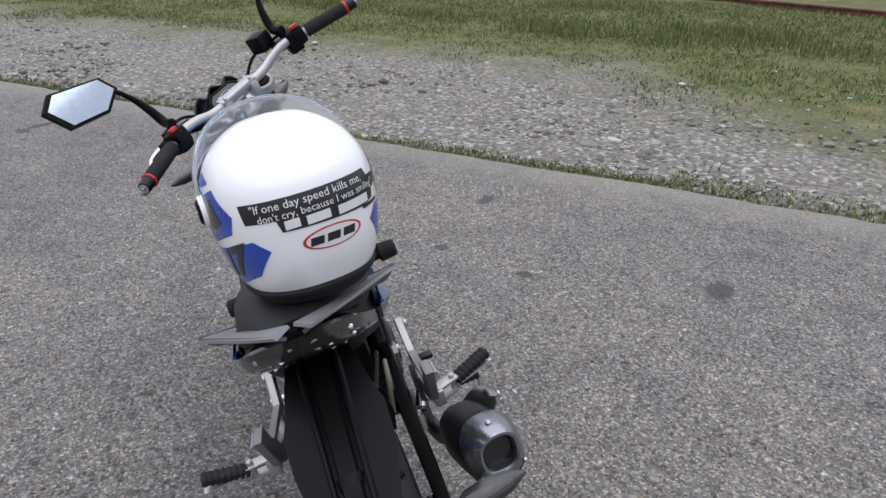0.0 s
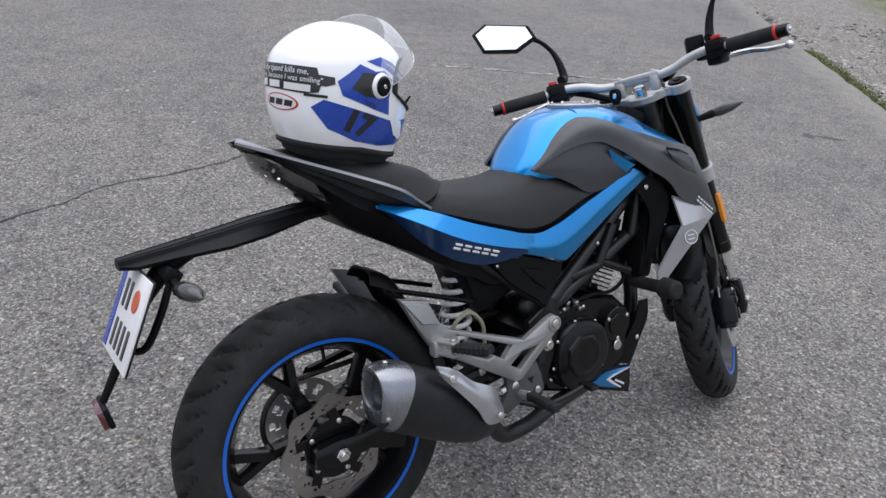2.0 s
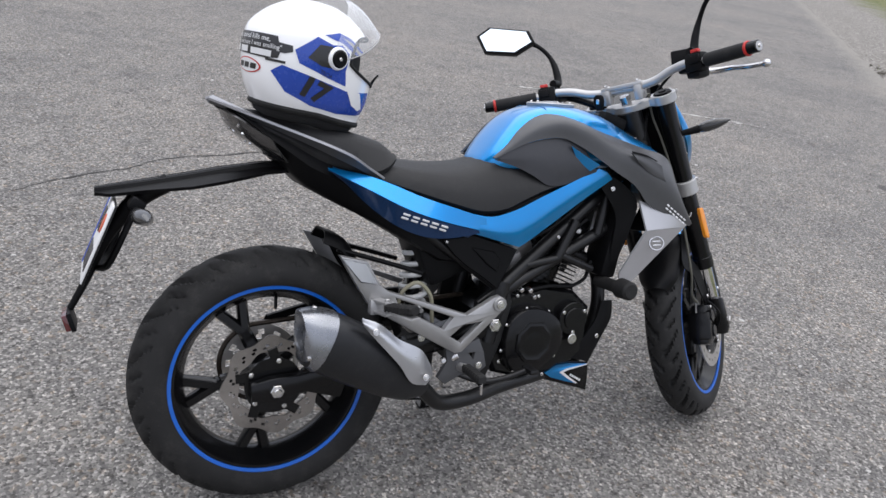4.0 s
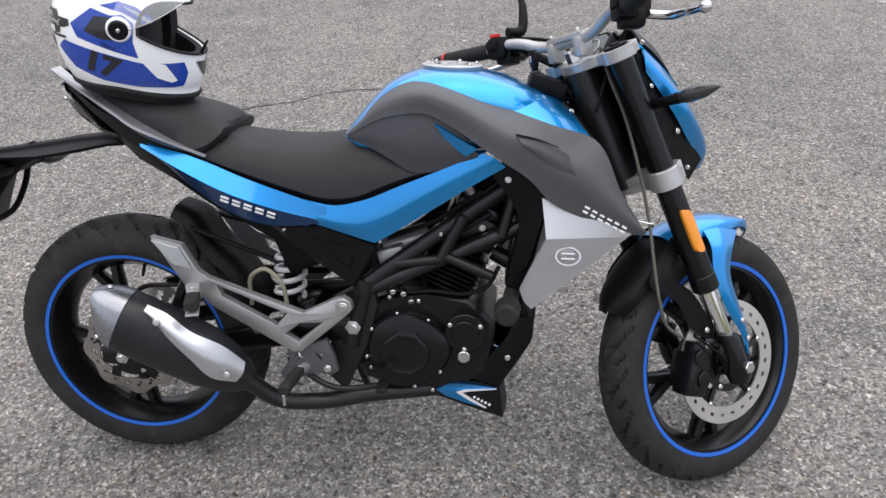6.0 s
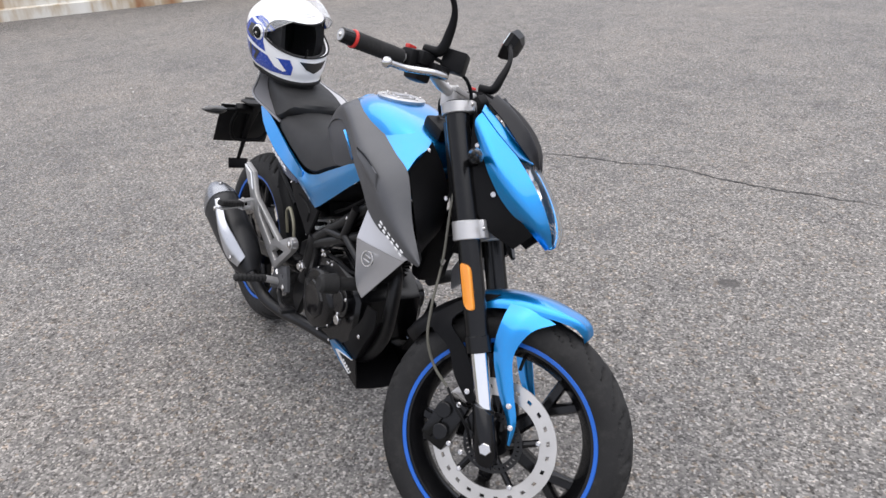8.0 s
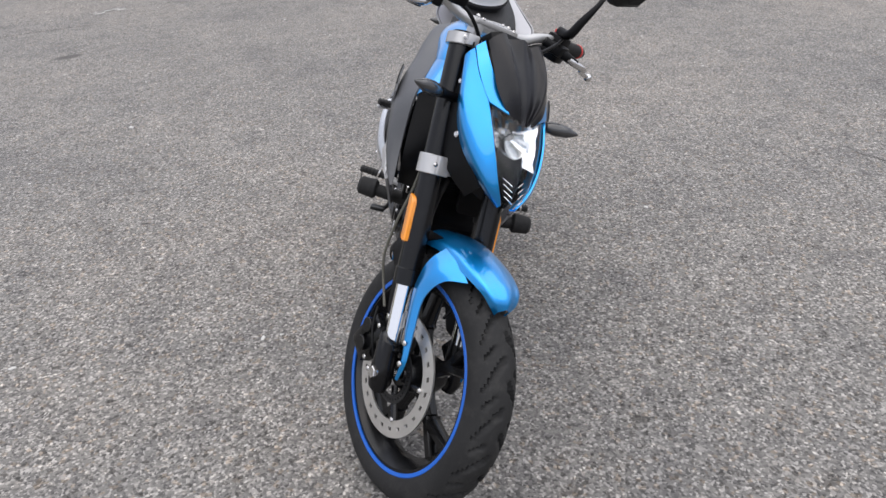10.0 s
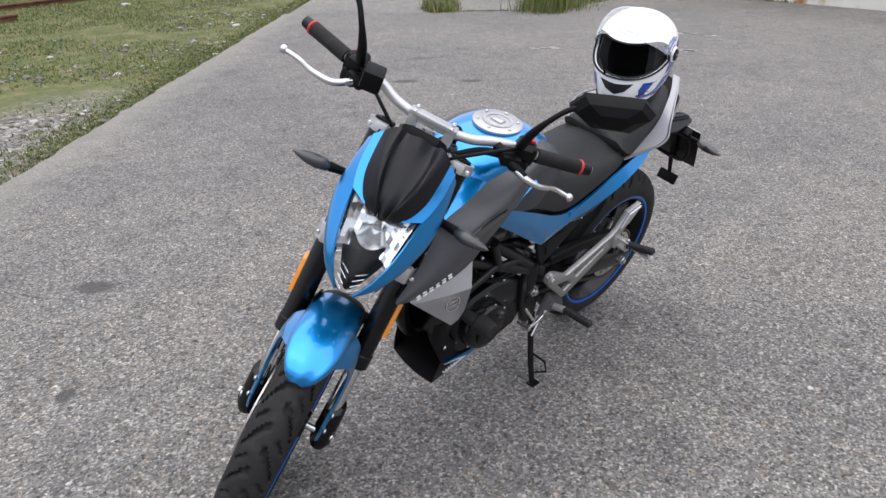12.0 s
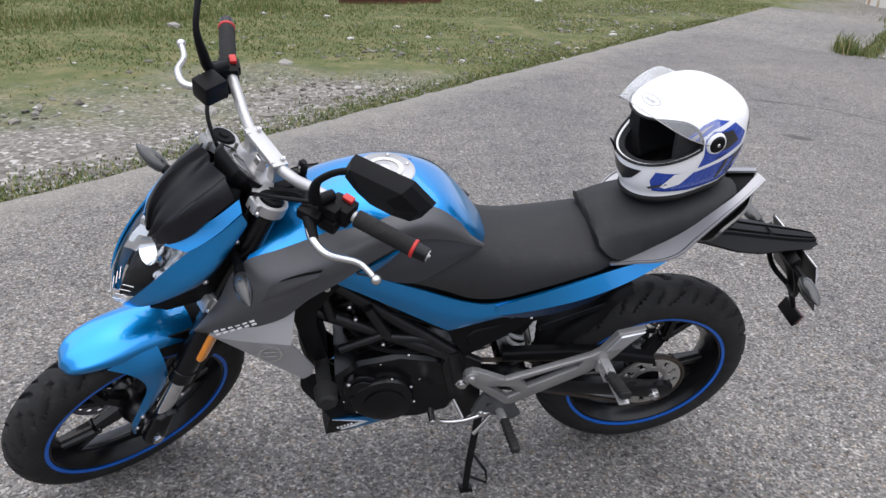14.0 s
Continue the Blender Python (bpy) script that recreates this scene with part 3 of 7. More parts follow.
def wheel(name, centre, R, width, tall, steer, label, phase, hub):
    """Cast wheel with five forked spokes, rim tape on both flanges and a tyre."""
    cx, cy, cz = centre
    bm = fresh()
    rb, half = 0.216, width * 0.42
    lathe(bm, [(0.228, -half), (0.228, -half + 0.006), (0.214, -half + 0.016), (0.200, -half * 0.4), (0.200, half * 0.4), (0.214, half - 0.016),
               (0.228, half - 0.006), (0.228, half), (0.212, half), (0.190, half * 0.35), (0.186, 0), (0.190, -half * 0.35), (0.212, -half)], centre, seg=96)
    hb = fresh()
    lathe(hb, [(0.014, -hub), (0.034, -hub), (0.044, -hub * 0.6), (0.044, hub * 0.6), (0.034, hub), (0.014, hub)], centre, seg=32)
    spokes = []
    for i in range(5):
        sp = fresh()
        a = 2 * math.pi * i / 5 + phase
        d, n = Vector((math.cos(a), 0, math.sin(a))), Vector((-math.sin(a), 0, math.cos(a)))
        c = Vector(centre)
        fork = c + d * 0.105
        for w0, w1, p, q in ((0.020, 0.016, c + d * 0.036, fork), (0.0125, 0.0125, fork - n * 0.004, c + d * 0.196 + n * 0.033), (0.0125, 0.0125, fork + n * 0.004, c + d * 0.196 - n * 0.030)):
            ax = (q - p).normalized()
            sd = ax.cross(Vector((0, 1, 0)))
            rings = []
            for t, w in ((0, w0), (0.5, (w0 + w1) / 2), (1, w1)):
                m = p + (q - p) * t
                dy = 0.020 - 0.006 * t
                rings.append([tuple(m + sd * (w * x) + Vector((0, dy * y, 0))) for x, y in ((-1, -0.5), (-0.6, -1), (0.6, -1), (1, -0.5), (1, 0.5), (0.6, 1), (-0.6, 1), (-1, 0.5))])
            loft(sp, rings)
        spokes.append(sp)
    w = part(name, bm, SATIN, bike, label, steer=steer)
    for sp in spokes:
        part("spoke", sp, SATIN, w, steer=steer)
    part("hub", hb, SATIN, w, "black cast hub", steer=steer)
    part("tyre", tyre_mesh(centre, R, width, tall), RUBBER, w, "black road tyre with swept grooves", steer=steer, sharp=60)
    for s in SIDES:
        bm = fresh()
        o = s * (half + 0.0035)
        lathe(bm, [(0.2185, o - 0.003 * s), (0.2185, o), (0.2265, o + 0.001 * s), (0.229, o - 0.001 * s), (0.229, o - 0.004 * s)], centre, seg=96)
        part("rim_stripe", bm, RINGBLUE, w, "blue tape round the rim", steer=steer)
    bm = fresh()
    a = phase + 0.7
    p = Vector((cx + 0.19 * math.cos(a), cy - 0.01, cz + 0.19 * math.sin(a)))
    rod(bm, p, p + Vector((-math.cos(a) * 0.028, -0.012, -math.sin(a) * 0.028)), 0.004, seg=8)
    part("valve", bm, BLACK, w, steer=steer)
    return w


REAR = (0.0, 0.0, 0.307)
rear_wheel = wheel("rear_wheel", REAR, 0.307, 0.132, 0.080, False, "black cast wheel with blue rim tape", 0.75, 0.075)
front_wheel = wheel("front_wheel", tuple(AXLE), 0.296, 0.104, 0.068, True, "black cast wheel with blue rim tape, turned to full lock", 0.9, 0.055)


def brakes():
    c = tuple(AXLE)
    d = part("brake_disc", slotted_ring(c, -0.067, 0.105, 0.143, 0.004, 24, 0.0, slot_rows=(2,)), DISC, front_wheel, "slotted steel brake disc", steer=True)
    bm = fresh()
    for i in range(5):
        a = 2 * math.pi * i / 5 + 0.4
        tube(bm, [(c[0] + 0.03 * math.cos(a - 0.3), -0.062, c[2] + 0.03 * math.sin(a - 0.3)), (c[0] + 0.105 * math.cos(a), -0.064, c[2] + 0.105 * math.sin(a))], 0.008, seg=8)
    part("disc_carrier", bm, SATIN, d, "black carrier spider", steer=True)
    part("sensor_ring", slotted_ring(c, -0.072, 0.050, 0.068, 0.003, 36, seg=108, rings=3, slot_rows=(1,)), FRAMEBLACK, front_wheel, "toothed speed sensor ring", steer=True)
    for i in range(5):
        a = 2 * math.pi * i / 5 + 0.4
        bolt_head((c[0] + 0.103 * math.cos(a), -0.069, c[2] + 0.103 * math.sin(a)), (0, -1, 0), 0.006, d, True)
    bm = fresh()
    for (x, z), s, turn in (((1.243, 0.300), (0.060, 0.05, 0.12), 14), ((1.222, 0.30), (0.028, 0.066, 0.085), 14), ((1.255, 0.325), (0.045, 0.03, 0.03), 30)):
        block(bm, (x, -0.075, z), s, (0, turn, 0), 0.010)
    rod(bm, (1.235, -0.095, 0.33), (1.235, -0.112, 0.33), 0.018)
    rod(bm, (1.243, -0.095, 0.282), (1.243, -0.112, 0.282), 0.018)
    cal = part("front_caliper", bm, SATIN, bike, "black brake caliper", steer=True)
    for x, z in ((1.262, 0.352), (1.268, 0.262), (1.300, 0.255)):
        bolt_head((x, -0.098, z), (0, -1, 0), 0.006, cal, True)
    d = part("brake_disc", slotted_ring(REAR, -0.083, 0.080, 0.113, 0.004, 20, 0.006, slot_rows=(1, 2)), OLDDISC, rear_wheel, "wavy slotted brake disc")
    for i in range(5):
        a = 2 * math.pi * i / 5 + 0.1
        bolt_head((0.058 * math.cos(a), -0.086, 0.307 + 0.058 * math.sin(a)), (0, -1, 0), 0.006, d)
    bm = fresh()
    lathe(bm, [(0.02, -0.088), (0.066, -0.088), (0.066, -0.080), (0.02, -0.080)], REAR, seg=40)
    for i in range(5):
        a = 2 * math.pi * i / 5 + 0.1
        beam(bm, (0.050 * math.cos(a), 0.307 + 0.050 * math.sin(a)), (0.088 * math.cos(a + 0.25), 0.307 + 0.088 * math.sin(a + 0.25)), 0.022, 0.006, -0.0845)
    part("disc_carrier", bm, SATIN, d, "black spoked disc carrier")
    bm = fresh()
    block(bm, (0.115, -0.085, 0.300), (0.095, 0.05, 0.052), (0, 18, 0), 0.010)
    block(bm, (0.080, -0.10, 0.318), (0.05, 0.03, 0.036), (0, 18, 0), 0.008)
    part("rear_caliper", bm, SATIN, bike, "black brake caliper")
    # sprocket and chain on the left
    bm = slotted_ring(REAR, 0.078, 0.045, 0.096, 0.006, 12, rings=4, slot_rows=(1, 2))
    part("sprocket", bm, DISC, rear_wheel, "steel chain sprocket")
    bm = fresh()
    ring = []
    c0, r0, c1, r1 = (0.0, 0.307), 0.098, (0.545, 0.40), 0.034
    for a in np.linspace(math.pi / 2 + 0.17, 1.5 * math.pi + 0.17, 20):
        ring.append((c0[0] + r0 * math.cos(a), 0.078, c0[1] + r0 * math.sin(a)))
    for a in np.linspace(-math.pi / 2 + 0.17, math.pi / 2 + 0.17, 8):
        ring.append((c1[0] + r1 * math.cos(a), 0.078, c1[1] + r1 * math.sin(a)))
    ring.append(ring[0])
    tube(bm, ring, 0.0065, smooth=False, seg=6)
    part("drive_chain", bm, CHAIN, bike, "greasy drive chain")


def front_end():
    for s in SIDES:
        bm = fresh()
        rod(bm, fork_at(0.980, s * 0.094), fork_at(0.49, s * 0.094), 0.0265, seg=28)
        rod(bm, fork_at(0.512, s * 0.094), fork_at(0.478, s * 0.094), 0.029, seg=28)
        leg = part("fork_tube", bm, SATIN, bike, "black upper fork tube", steer=True)
        bm = fresh()
        rod(bm, fork_at(0.49, s * 0.094), fork_at(0.33, s * 0.094), 0.0195, seg=24)
        part("fork_slider", bm, CHROME, leg, "chromed fork slider", steer=True)
        bm = fresh()
        loft(bm, [[(x + 0.027 * math.cos(a) * k, s * 0.1 + 0.026 * math.sin(a) * k, z) for a in np.linspace(0, 2 * math.pi, 16, endpoint=False)]
                  for x, z, k in ((1.311, 0.372, 0.85), (1.318, 0.366, 1.0), (1.340, 0.312, 1.05), (1.353, 0.278, 1.1), (1.358, 0.255, 0.8))])
        block(bm, (1.318, s * 0.094, 0.34), (0.05, 0.026, 0.06), (0, 24, 0), 0.006)
        part("fork_foot", bm, SATIN, leg, "black cast fork foot", steer=True)
        bm = fresh()
        rod(bm, (AXLE.x, s * 0.05, AXLE.z), (AXLE.x, s * 0.128, AXLE.z), 0.010)
        rod(bm, (AXLE.x, s * 0.125, AXLE.z), (AXLE.x, s * 0.134, AXLE.z), 0.014, seg=6)
        part("axle_nut", bm, STEEL, leg, steer=True)
        bm = fresh()
        rod(bm, fork_at(0.978, s * 0.094), fork_at(0.984, s * 0.094), 0.0235, seg=24)
        rod(bm, fork_at(0.983, s * 0.094), fork_at(0.987, s * 0.094), 0.011, seg=6)
        part("fork_cap", bm, BLACK, leg, "black sunken fork cap", steer=True)
        bm = fresh()
        f0, f1 = Vector(fork_at(0.655, s * 0.094, -0.004)), Vector(fork_at(0.565, s * 0.094, -0.004))
        off = Vector((0.0, s * 0.027, 0))
        d = (f1 - f0).normalized()
        rings = []
        for t, k in ((0, 0.5), (0.04, 0.9), (0.12, 1), (0.88, 1), (0.96, 0.9), (1, 0.5)):
            c = f0 + (f1 - f0) * t + off
            u, v = Vector((math.cos(1.72), s * math.sin(1.72), 0)), Vector((-math.sin(1.72), s * math.cos(1.72), 0))
            rings.append([tuple(c + u * (0.007 * a) + v * (0.013 * b * k)) for a, b in ((-1, -1), (0.6, -1), (1, -0.7), (1, 0.7), (0.6, 1), (-1, 1))])
        loft(bm, rings)
        part("fork_reflector", bm, AMBER, leg, "amber side reflector", steer=True)
    # yokes
    for name, z, half, thick, mat, lab in (("top_yoke", 0.968, 0.122, 0.020, ALLOY, "silver cast top yoke"), ("bottom_yoke", 0.722, 0.122, 0.034, ALLOY, "silver cast lower yoke")):
        bm = fresh()
        c = Vector(fork_at(z))
        fwd, up = Vector((math.cos(RAKE), 0, math.sin(RAKE))), Vector((-math.sin(RAKE), 0, math.cos(RAKE)))
        outline = [(-0.055, 0.0), (-0.05, 0.03), (-0.028, 0.062), (-0.032, 0.094), (-0.022, 0.112), (0.006, half), (0.030, 0.108), (0.034, 0.08), (0.014, 0.045), (0.008, 0.0)]
        ring = outline + [(a, -b) for a, b in outline[-2:0:-1]]
        rings = []
        for o, k in ((-1, 0.97), (-0.8, 1), (0.8, 1), (1, 0.97)):
            rings.append([tuple(c + fwd * (a * k) + Vector((0, b * k, 0)) + up * (o * thick / 2)) for a, b in ring])
        vs = grid_faces(bm, rings, close=True)
        for r in (vs[0], vs[-1]):
            bmesh.ops.triangulate(bm, faces=[bm.faces.new(r)])
        y = part(name, bm, mat, bike, lab, steer=True)
        for s in SIDES:
            bm = fresh()
            a0, a1 = Vector(fork_at(z, s * 0.094)) - up * (thick * 0.62), Vector(fork_at(z, s * 0.094)) + up * (thick * 0.62)
            rod(bm, a0, a1, 0.0345, seg=28)
            block(bm, tuple(Vector(fork_at(z, s * 0.094, 0.036))), (0.014, 0.030, thick * 1.2), (0, -24, 0), 0.003)
            part("fork_clamp", bm, ALLOY, y, "silver fork clamp", steer=True)
            p = Vector(fork_at(z, s * 0.118, 0.036))
            bolt_head(p + fwd * 0.006, fwd, 0.0055, y, True)
    bm = fresh()
    rod(bm, Vector(fork_at(0.96, 0, -0.03)), Vector(fork_at(1.0, 0, -0.03)), 0.016, seg=6)
    part("steering_nut", bm, STEEL, bike, steer=True)
    bm = fresh()
    tube(bm, [fork_at(0.72, 0, -0.03), fork_at(0.96, 0, -0.03)], 0.034, smooth=False, seg=20)
    part("steering_head", bm, FRAMEBLACK, bike)
    # fender
    cx, cz = AXLE.x, AXLE.z

    def arc(a, r, y):
        return (cx + r * math.cos(radians(a)), y, cz + r * math.sin(radians(a)))
    bm = fresh()
    prof = [(-0.065, 0.298), (-0.062, 0.314), (-0.040, 0.331), (0, 0.337), (0.040, 0.331), (0.062, 0.314), (0.065, 0.298)]
    angles = [68, 70, 74, 80, 87, 96, 107, 118]
    pinch = [0.22, 0.46, 0.68, 0.86, 0.97, 1.0, 1.0, 1.0]
    surf(bm, [[arc(a, r - (0.018 if k < 0.3 else 0.007 if k < 0.5 else 0) + (0.013 * max(0, min(1, (92 - a) / 16)) if abs(y) > 0.06 else 0), y * k) for a, k in zip(angles, pinch)] for y, r in prof], n=34, k=4, thick=0.003, inward=(-0.1, 0, -1))
    fender = part("front_fender", bm, BLUE, bike, "glossy blue front mudguard", steer=True, sharp=85)
    bm = fresh()
    surf(bm, [[arc(a, r + 0.001, y * 0.62 * k) for a, k in ((78, 0.25), (86, 0.72), (97, 1.0), (108, 1.0), (116, 0.8))] for y, r in ((-0.056, 0.327), (-0.03, 0.3355), (0, 0.3325), (0.03, 0.3355), (0.056, 0.327))], n=20, k=4, thick=0.006, inward=(-0.1, 0, -1))
    part("crown_ridge", bm, BLUE, fender, steer=True)
    bm = fresh()
    surf(bm, [[arc(a, r - 0.006, y * k) for a, k in ((116, 0.97), (126, 1.0), (138, 0.95), (148, 0.8), (154, 0.45))] for y, r in prof], n=24, k=4, thick=0.003, inward=(0.5, 0, -1))
    part("rear_section", bm, BLACK, fender, "black plastic rear mudguard section", steer=True, sharp=50)
    for s in SIDES:
        bm = fresh()
        surf(bm, [[(1.290, 0.060, 0.604), (1.289, 0.086, 0.570), (1.290, 0.092, 0.515), (1.328, 0.093, 0.423), (1.380, 0.092, 0.345), (1.388, 0.090, 0.316)],
                  [(1.345, 0.061, 0.606), (1.325, 0.090, 0.565), (1.317, 0.098, 0.512), (1.345, 0.100, 0.430), (1.388, 0.098, 0.348), (1.392, 0.096, 0.313)],
                  [(1.398, 0.059, 0.592), (1.359, 0.083, 0.562), (1.340, 0.092, 0.508), (1.366, 0.094, 0.428), (1.395, 0.092, 0.356), (1.396, 0.090, 0.311)]], n=24, k=5, thick=0.004, side=s)
        leg = part("fender_stay", bm, BLUE, fender, "blue mudguard stay", steer=True, sharp=50)
        for x, z in ((1.368, 0.395), (1.386, 0.352)):
            bolt_head((x, s * 0.0995, z), (0, s, 0), 0.0065, leg, True)
        bm = fresh()
        surf(bm, [[(1.200, 0.058, 0.590), (1.130, 0.072, 0.490), (1.189, 0.080, 0.459), (1.230, 0.084, 0.400), (1.271, 0.086, 0.363)],
                  [(1.262, 0.062, 0.610), (1.180, 0.080, 0.510), (1.227, 0.087, 0.476), (1.268, 0.090, 0.422), (1.297, 0.090, 0.362)]], n=18, k=5, thick=0.004, side=s)
        part("inner_stay", bm, BLACK, fender, "dark grey stay", steer=True)
        bolt_head((1.268, s * 0.091, 0.385), (0, s, 0), 0.0065, fender, True)
    # brake hose and sensor cable
    bm = fresh()
    tube(bm, [(1.020, -0.06, 0.985), (1.045, -0.055, 0.93), (1.070, -0.066, 0.86), (1.095, -0.082, 0.74), (1.115, -0.086, 0.64), (1.126, -0.090, 0.53), (1.140, -0.088, 0.46), (1.175, -0.074, 0.40), (1.215, -0.075, 0.372)], 0.0034, seg=8)
    hose = part("brake_hose", bm, HOSE, bike, "braided brake hose", steer=True)
    bm = fresh()
    tube(bm, [(1.225, -0.10, 0.378), (1.26, -0.115, 0.35), (1.30, -0.115, 0.315), (1.315, -0.10, 0.28)], 0.003, seg=8)
    part("sensor_cable", bm, BLACK, bike, steer=True)
    bm = fresh()
    tube(bm, [(1.100, -0.062, 0.634), (1.125, -0.105, 0.632), (1.128, -0.110, 0.645)], 0.0022, seg=6)
    part("hose_clip", bm, STEEL, hose, steer=True)


def headlight():
    def part(name, bm, *rest, **more):
        """As the common part(), with the lower front drawn forward into a beak."""
        for v in bm.verts:
            k = min(1.0, max(0.0, (0.90 - v.co.z) / 0.15)) * min(1.0, max(0.0, (v.co.x - 1.14) / 0.13))
            v.co.x += 0.026 * k
            v.co.z += 0.012 * k
        return plain_part(name, bm, *rest, **more)

    bm = fresh()
    edge = [(1.083, 0.085, 1.010), (1.132, 0.083, 0.980), (1.186, 0.074, 0.938), (1.218, 0.054, 0.912), (1.232, 0.028, 0.892)]
    rim = [(1.083, 0.080, 1.019), (1.130, 0.076, 0.993), (1.182, 0.066, 0.955), (1.214, 0.048, 0.926), (1.232, 0.024, 0.900)]
    ridge = [(1.082, 0.048, 1.040), (1.132, 0.050, 1.016), (1.184, 0.042, 0.980), (1.218, 0.028, 0.942), (1.238, 0.012, 0.900)]
    mid = [(1.090, 0.0, 1.043), (1.130, 0.0, 1.006), (1.176, 0.0, 0.970), (1.214, 0.0, 0.936), (1.241, 0.0, 0.894)]
    edge, rim, ridge, mid = ([(1.236 + (x - 1.232) * 0.90, y * 0.93, 0.900 + (z - 0.900) * 0.92) for x, y, z in c] for c in (edge, rim, ridge, mid))
    flip = lambda c: [(x, -y, z) for x, y, z in c]
    dip = [(x - 0.006, y * 0.80, z - 0.009) for x, y, z in ridge]
    surf(bm, [flip(edge), flip(rim), flip(ridge), flip(dip), mid, dip, ridge, rim, edge], n=26, k=4, thick=0.004, inward=(-1, 0, -0.6))
    lamp = part("fly_screen", bm, SCREEN, bike, "dark plastic fly screen", steer=True, sharp=28)
    shell = fresh()
    rings = []
    for x, z, w, h in ((1.09, 0.92, 0.060, 0.085), (1.13, 0.885, 0.082, 0.10), (1.165, 0.855, 0.084, 0.10), (1.195, 0.830, 0.072, 0.085), (1.215, 0.805, 0.050, 0.062)):
        rings.append([(x + 0.35 * h * math.sin(a) * -1, w * math.cos(a), z + h * math.sin(a)) for a in np.linspace(0, 2 * math.pi, 20, endpoint=False)])
    loft(shell, rings)
    body = part("headlight", shell, BLACK, bike, "black headlight shell", steer=True)
    for s in SIDES:
        bm = fresh()
        surf(bm, [[(1.098, 0.099, 0.977), (1.150, 0.096, 0.941), (1.204, 0.081, 0.906), (1.243, 0.074, 0.866), (1.273, 0.062, 0.818), (1.291, 0.046, 0.775), (1.300, 0.023, 0.733)],
                  [(1.092, 0.108, 0.957), (1.130, 0.115, 0.920), (1.178, 0.119, 0.868), (1.218, 0.106, 0.822), (1.252, 0.085, 0.784), (1.279, 0.057, 0.752), (1.296, 0.024, 0.726)],
                  [(1.098, 0.104, 0.932), (1.132, 0.109, 0.890), (1.168, 0.109, 0.842), (1.203, 0.096, 0.798), (1.237, 0.074, 0.766), (1.268, 0.047, 0.738), (1.288, 0.018, 0.720)]], n=32, k=5, thick=0.004, side=s)
        cowl = part("cowl_side", bm, BLUE, body, "glossy blue headlight cowl", steer=True, sharp=45)
        bm = fresh()
        surf(bm, [[(1.092, 0.079, 0.997), (1.138, 0.076, 0.970), (1.186, 0.061, 0.936), (1.232, 0.042, 0.905)],
                  [(1.097, 0.098, 0.981), (1.148, 0.096, 0.945), (1.185, 0.088, 0.921), (1.205, 0.081, 0.909)]], n=18, k=5, thick=0.004, side=s, inward=(0, -0.3, -1))
        part("cowl_flap", bm, BLUE, cowl, "blue pointed flap beside the screen", steer=True, sharp=45)
        bm = fresh()
        surf(bm, [[(1.075, 0.094, 0.985), (1.10, 0.098, 0.89), (1.135, 0.098, 0.80), (1.18, 0.088, 0.735), (1.235, 0.06, 0.705)],
                  [(1.098, 0.099, 0.955), (1.137, 0.102, 0.902), (1.173, 0.100, 0.850), (1.206, 0.092, 0.805), (1.262, 0.064, 0.745)]], n=16, k=6, thick=0.004, side=s)
        inner = part("cowl_inner", bm, BLACK, body, "black inner cowl", steer=True)
        bolt_head((1.182, s * 0.0985, 0.815), (0.2, s, 0), 0.0065, inner, True)
        bolt_head((1.112, s * 0.101, 0.905), (0.2, s, 0), 0.0055, inner, True)
        # turn indicator
        bm = fresh()
        tube(bm, [(1.115, s * 0.085, 0.868), (1.125, s * 0.13, 0.872), (1.135, s * 0.155, 0.876)], [0.011, 0.009, 0.012], seg=10)
        stalk = part("turn_indicator", bm, BLACK, bike, "black front turn indicator", steer=True)
        bm = fresh()
        rings = []
        for t, k in ((0, 0.35), (0.12, 0.8), (0.35, 1.0), (0.65, 0.85), (0.9, 0.4), (1, 0.12)):
            c = Vector((1.136 + 0.022 * t, s * (0.150 + 0.085 * t), 0.876 + 0.012 * t))
            rings.append([tuple(c + Vector((0.018 * k * math.cos(a), 0, 0.016 * k * math.sin(a)))) for a in np.linspace(0, 2 * math.pi, 14, endpoint=False)])
        loft(bm, rings)
        part("lens", bm, SMOKE, stalk, "smoked indicator lens", steer=True)
    # lamp inside: reflector bowl, bulb hood and clear lens
    bm = fresh()
    front = lambda z: 1.236 + (0.903 - z) * 0.70
    rows = []
    rng = random.Random(9)
    for y in np.linspace(-1, 1, 13):
        rows.append([(front(z) - 0.038 - 0.022 * (1 - y * y) - rng.uniform(0.0, 0.009), y * (0.060 + 0.16 * (z - 0.82)), z) for z in np.linspace(0.806, 0.922, 9)])
    grid_faces(bm, rows)
    part("reflector", bm, BOWL, body, "bright faceted reflector", steer=True, sharp=5)
    bm = fresh()
    rows = []
    for k in np.linspace(0.12, 1, 7):
        rows.append([(front(0.846) - 0.066 + 0.032 * k * k - 0.45 * 0.022 * k * math.sin(a), 0.031 * k * math.cos(a), 0.846 + 0.025 * k * math.sin(a)) for a in np.linspace(0, 2 * math.pi, 24, endpoint=False)])
    grid_faces(bm, rows, close=True)
    part("lamp_bowl", bm, BOWL, body, "bright main beam bowl", steer=True, sharp=60)
    bm = fresh()
    rod(bm, (1.196, 0, 0.856), (1.216, 0, 0.850), 0.009)
    part("bulb_hood", bm, ALLOY, body, steer=True)
    bm = fresh()
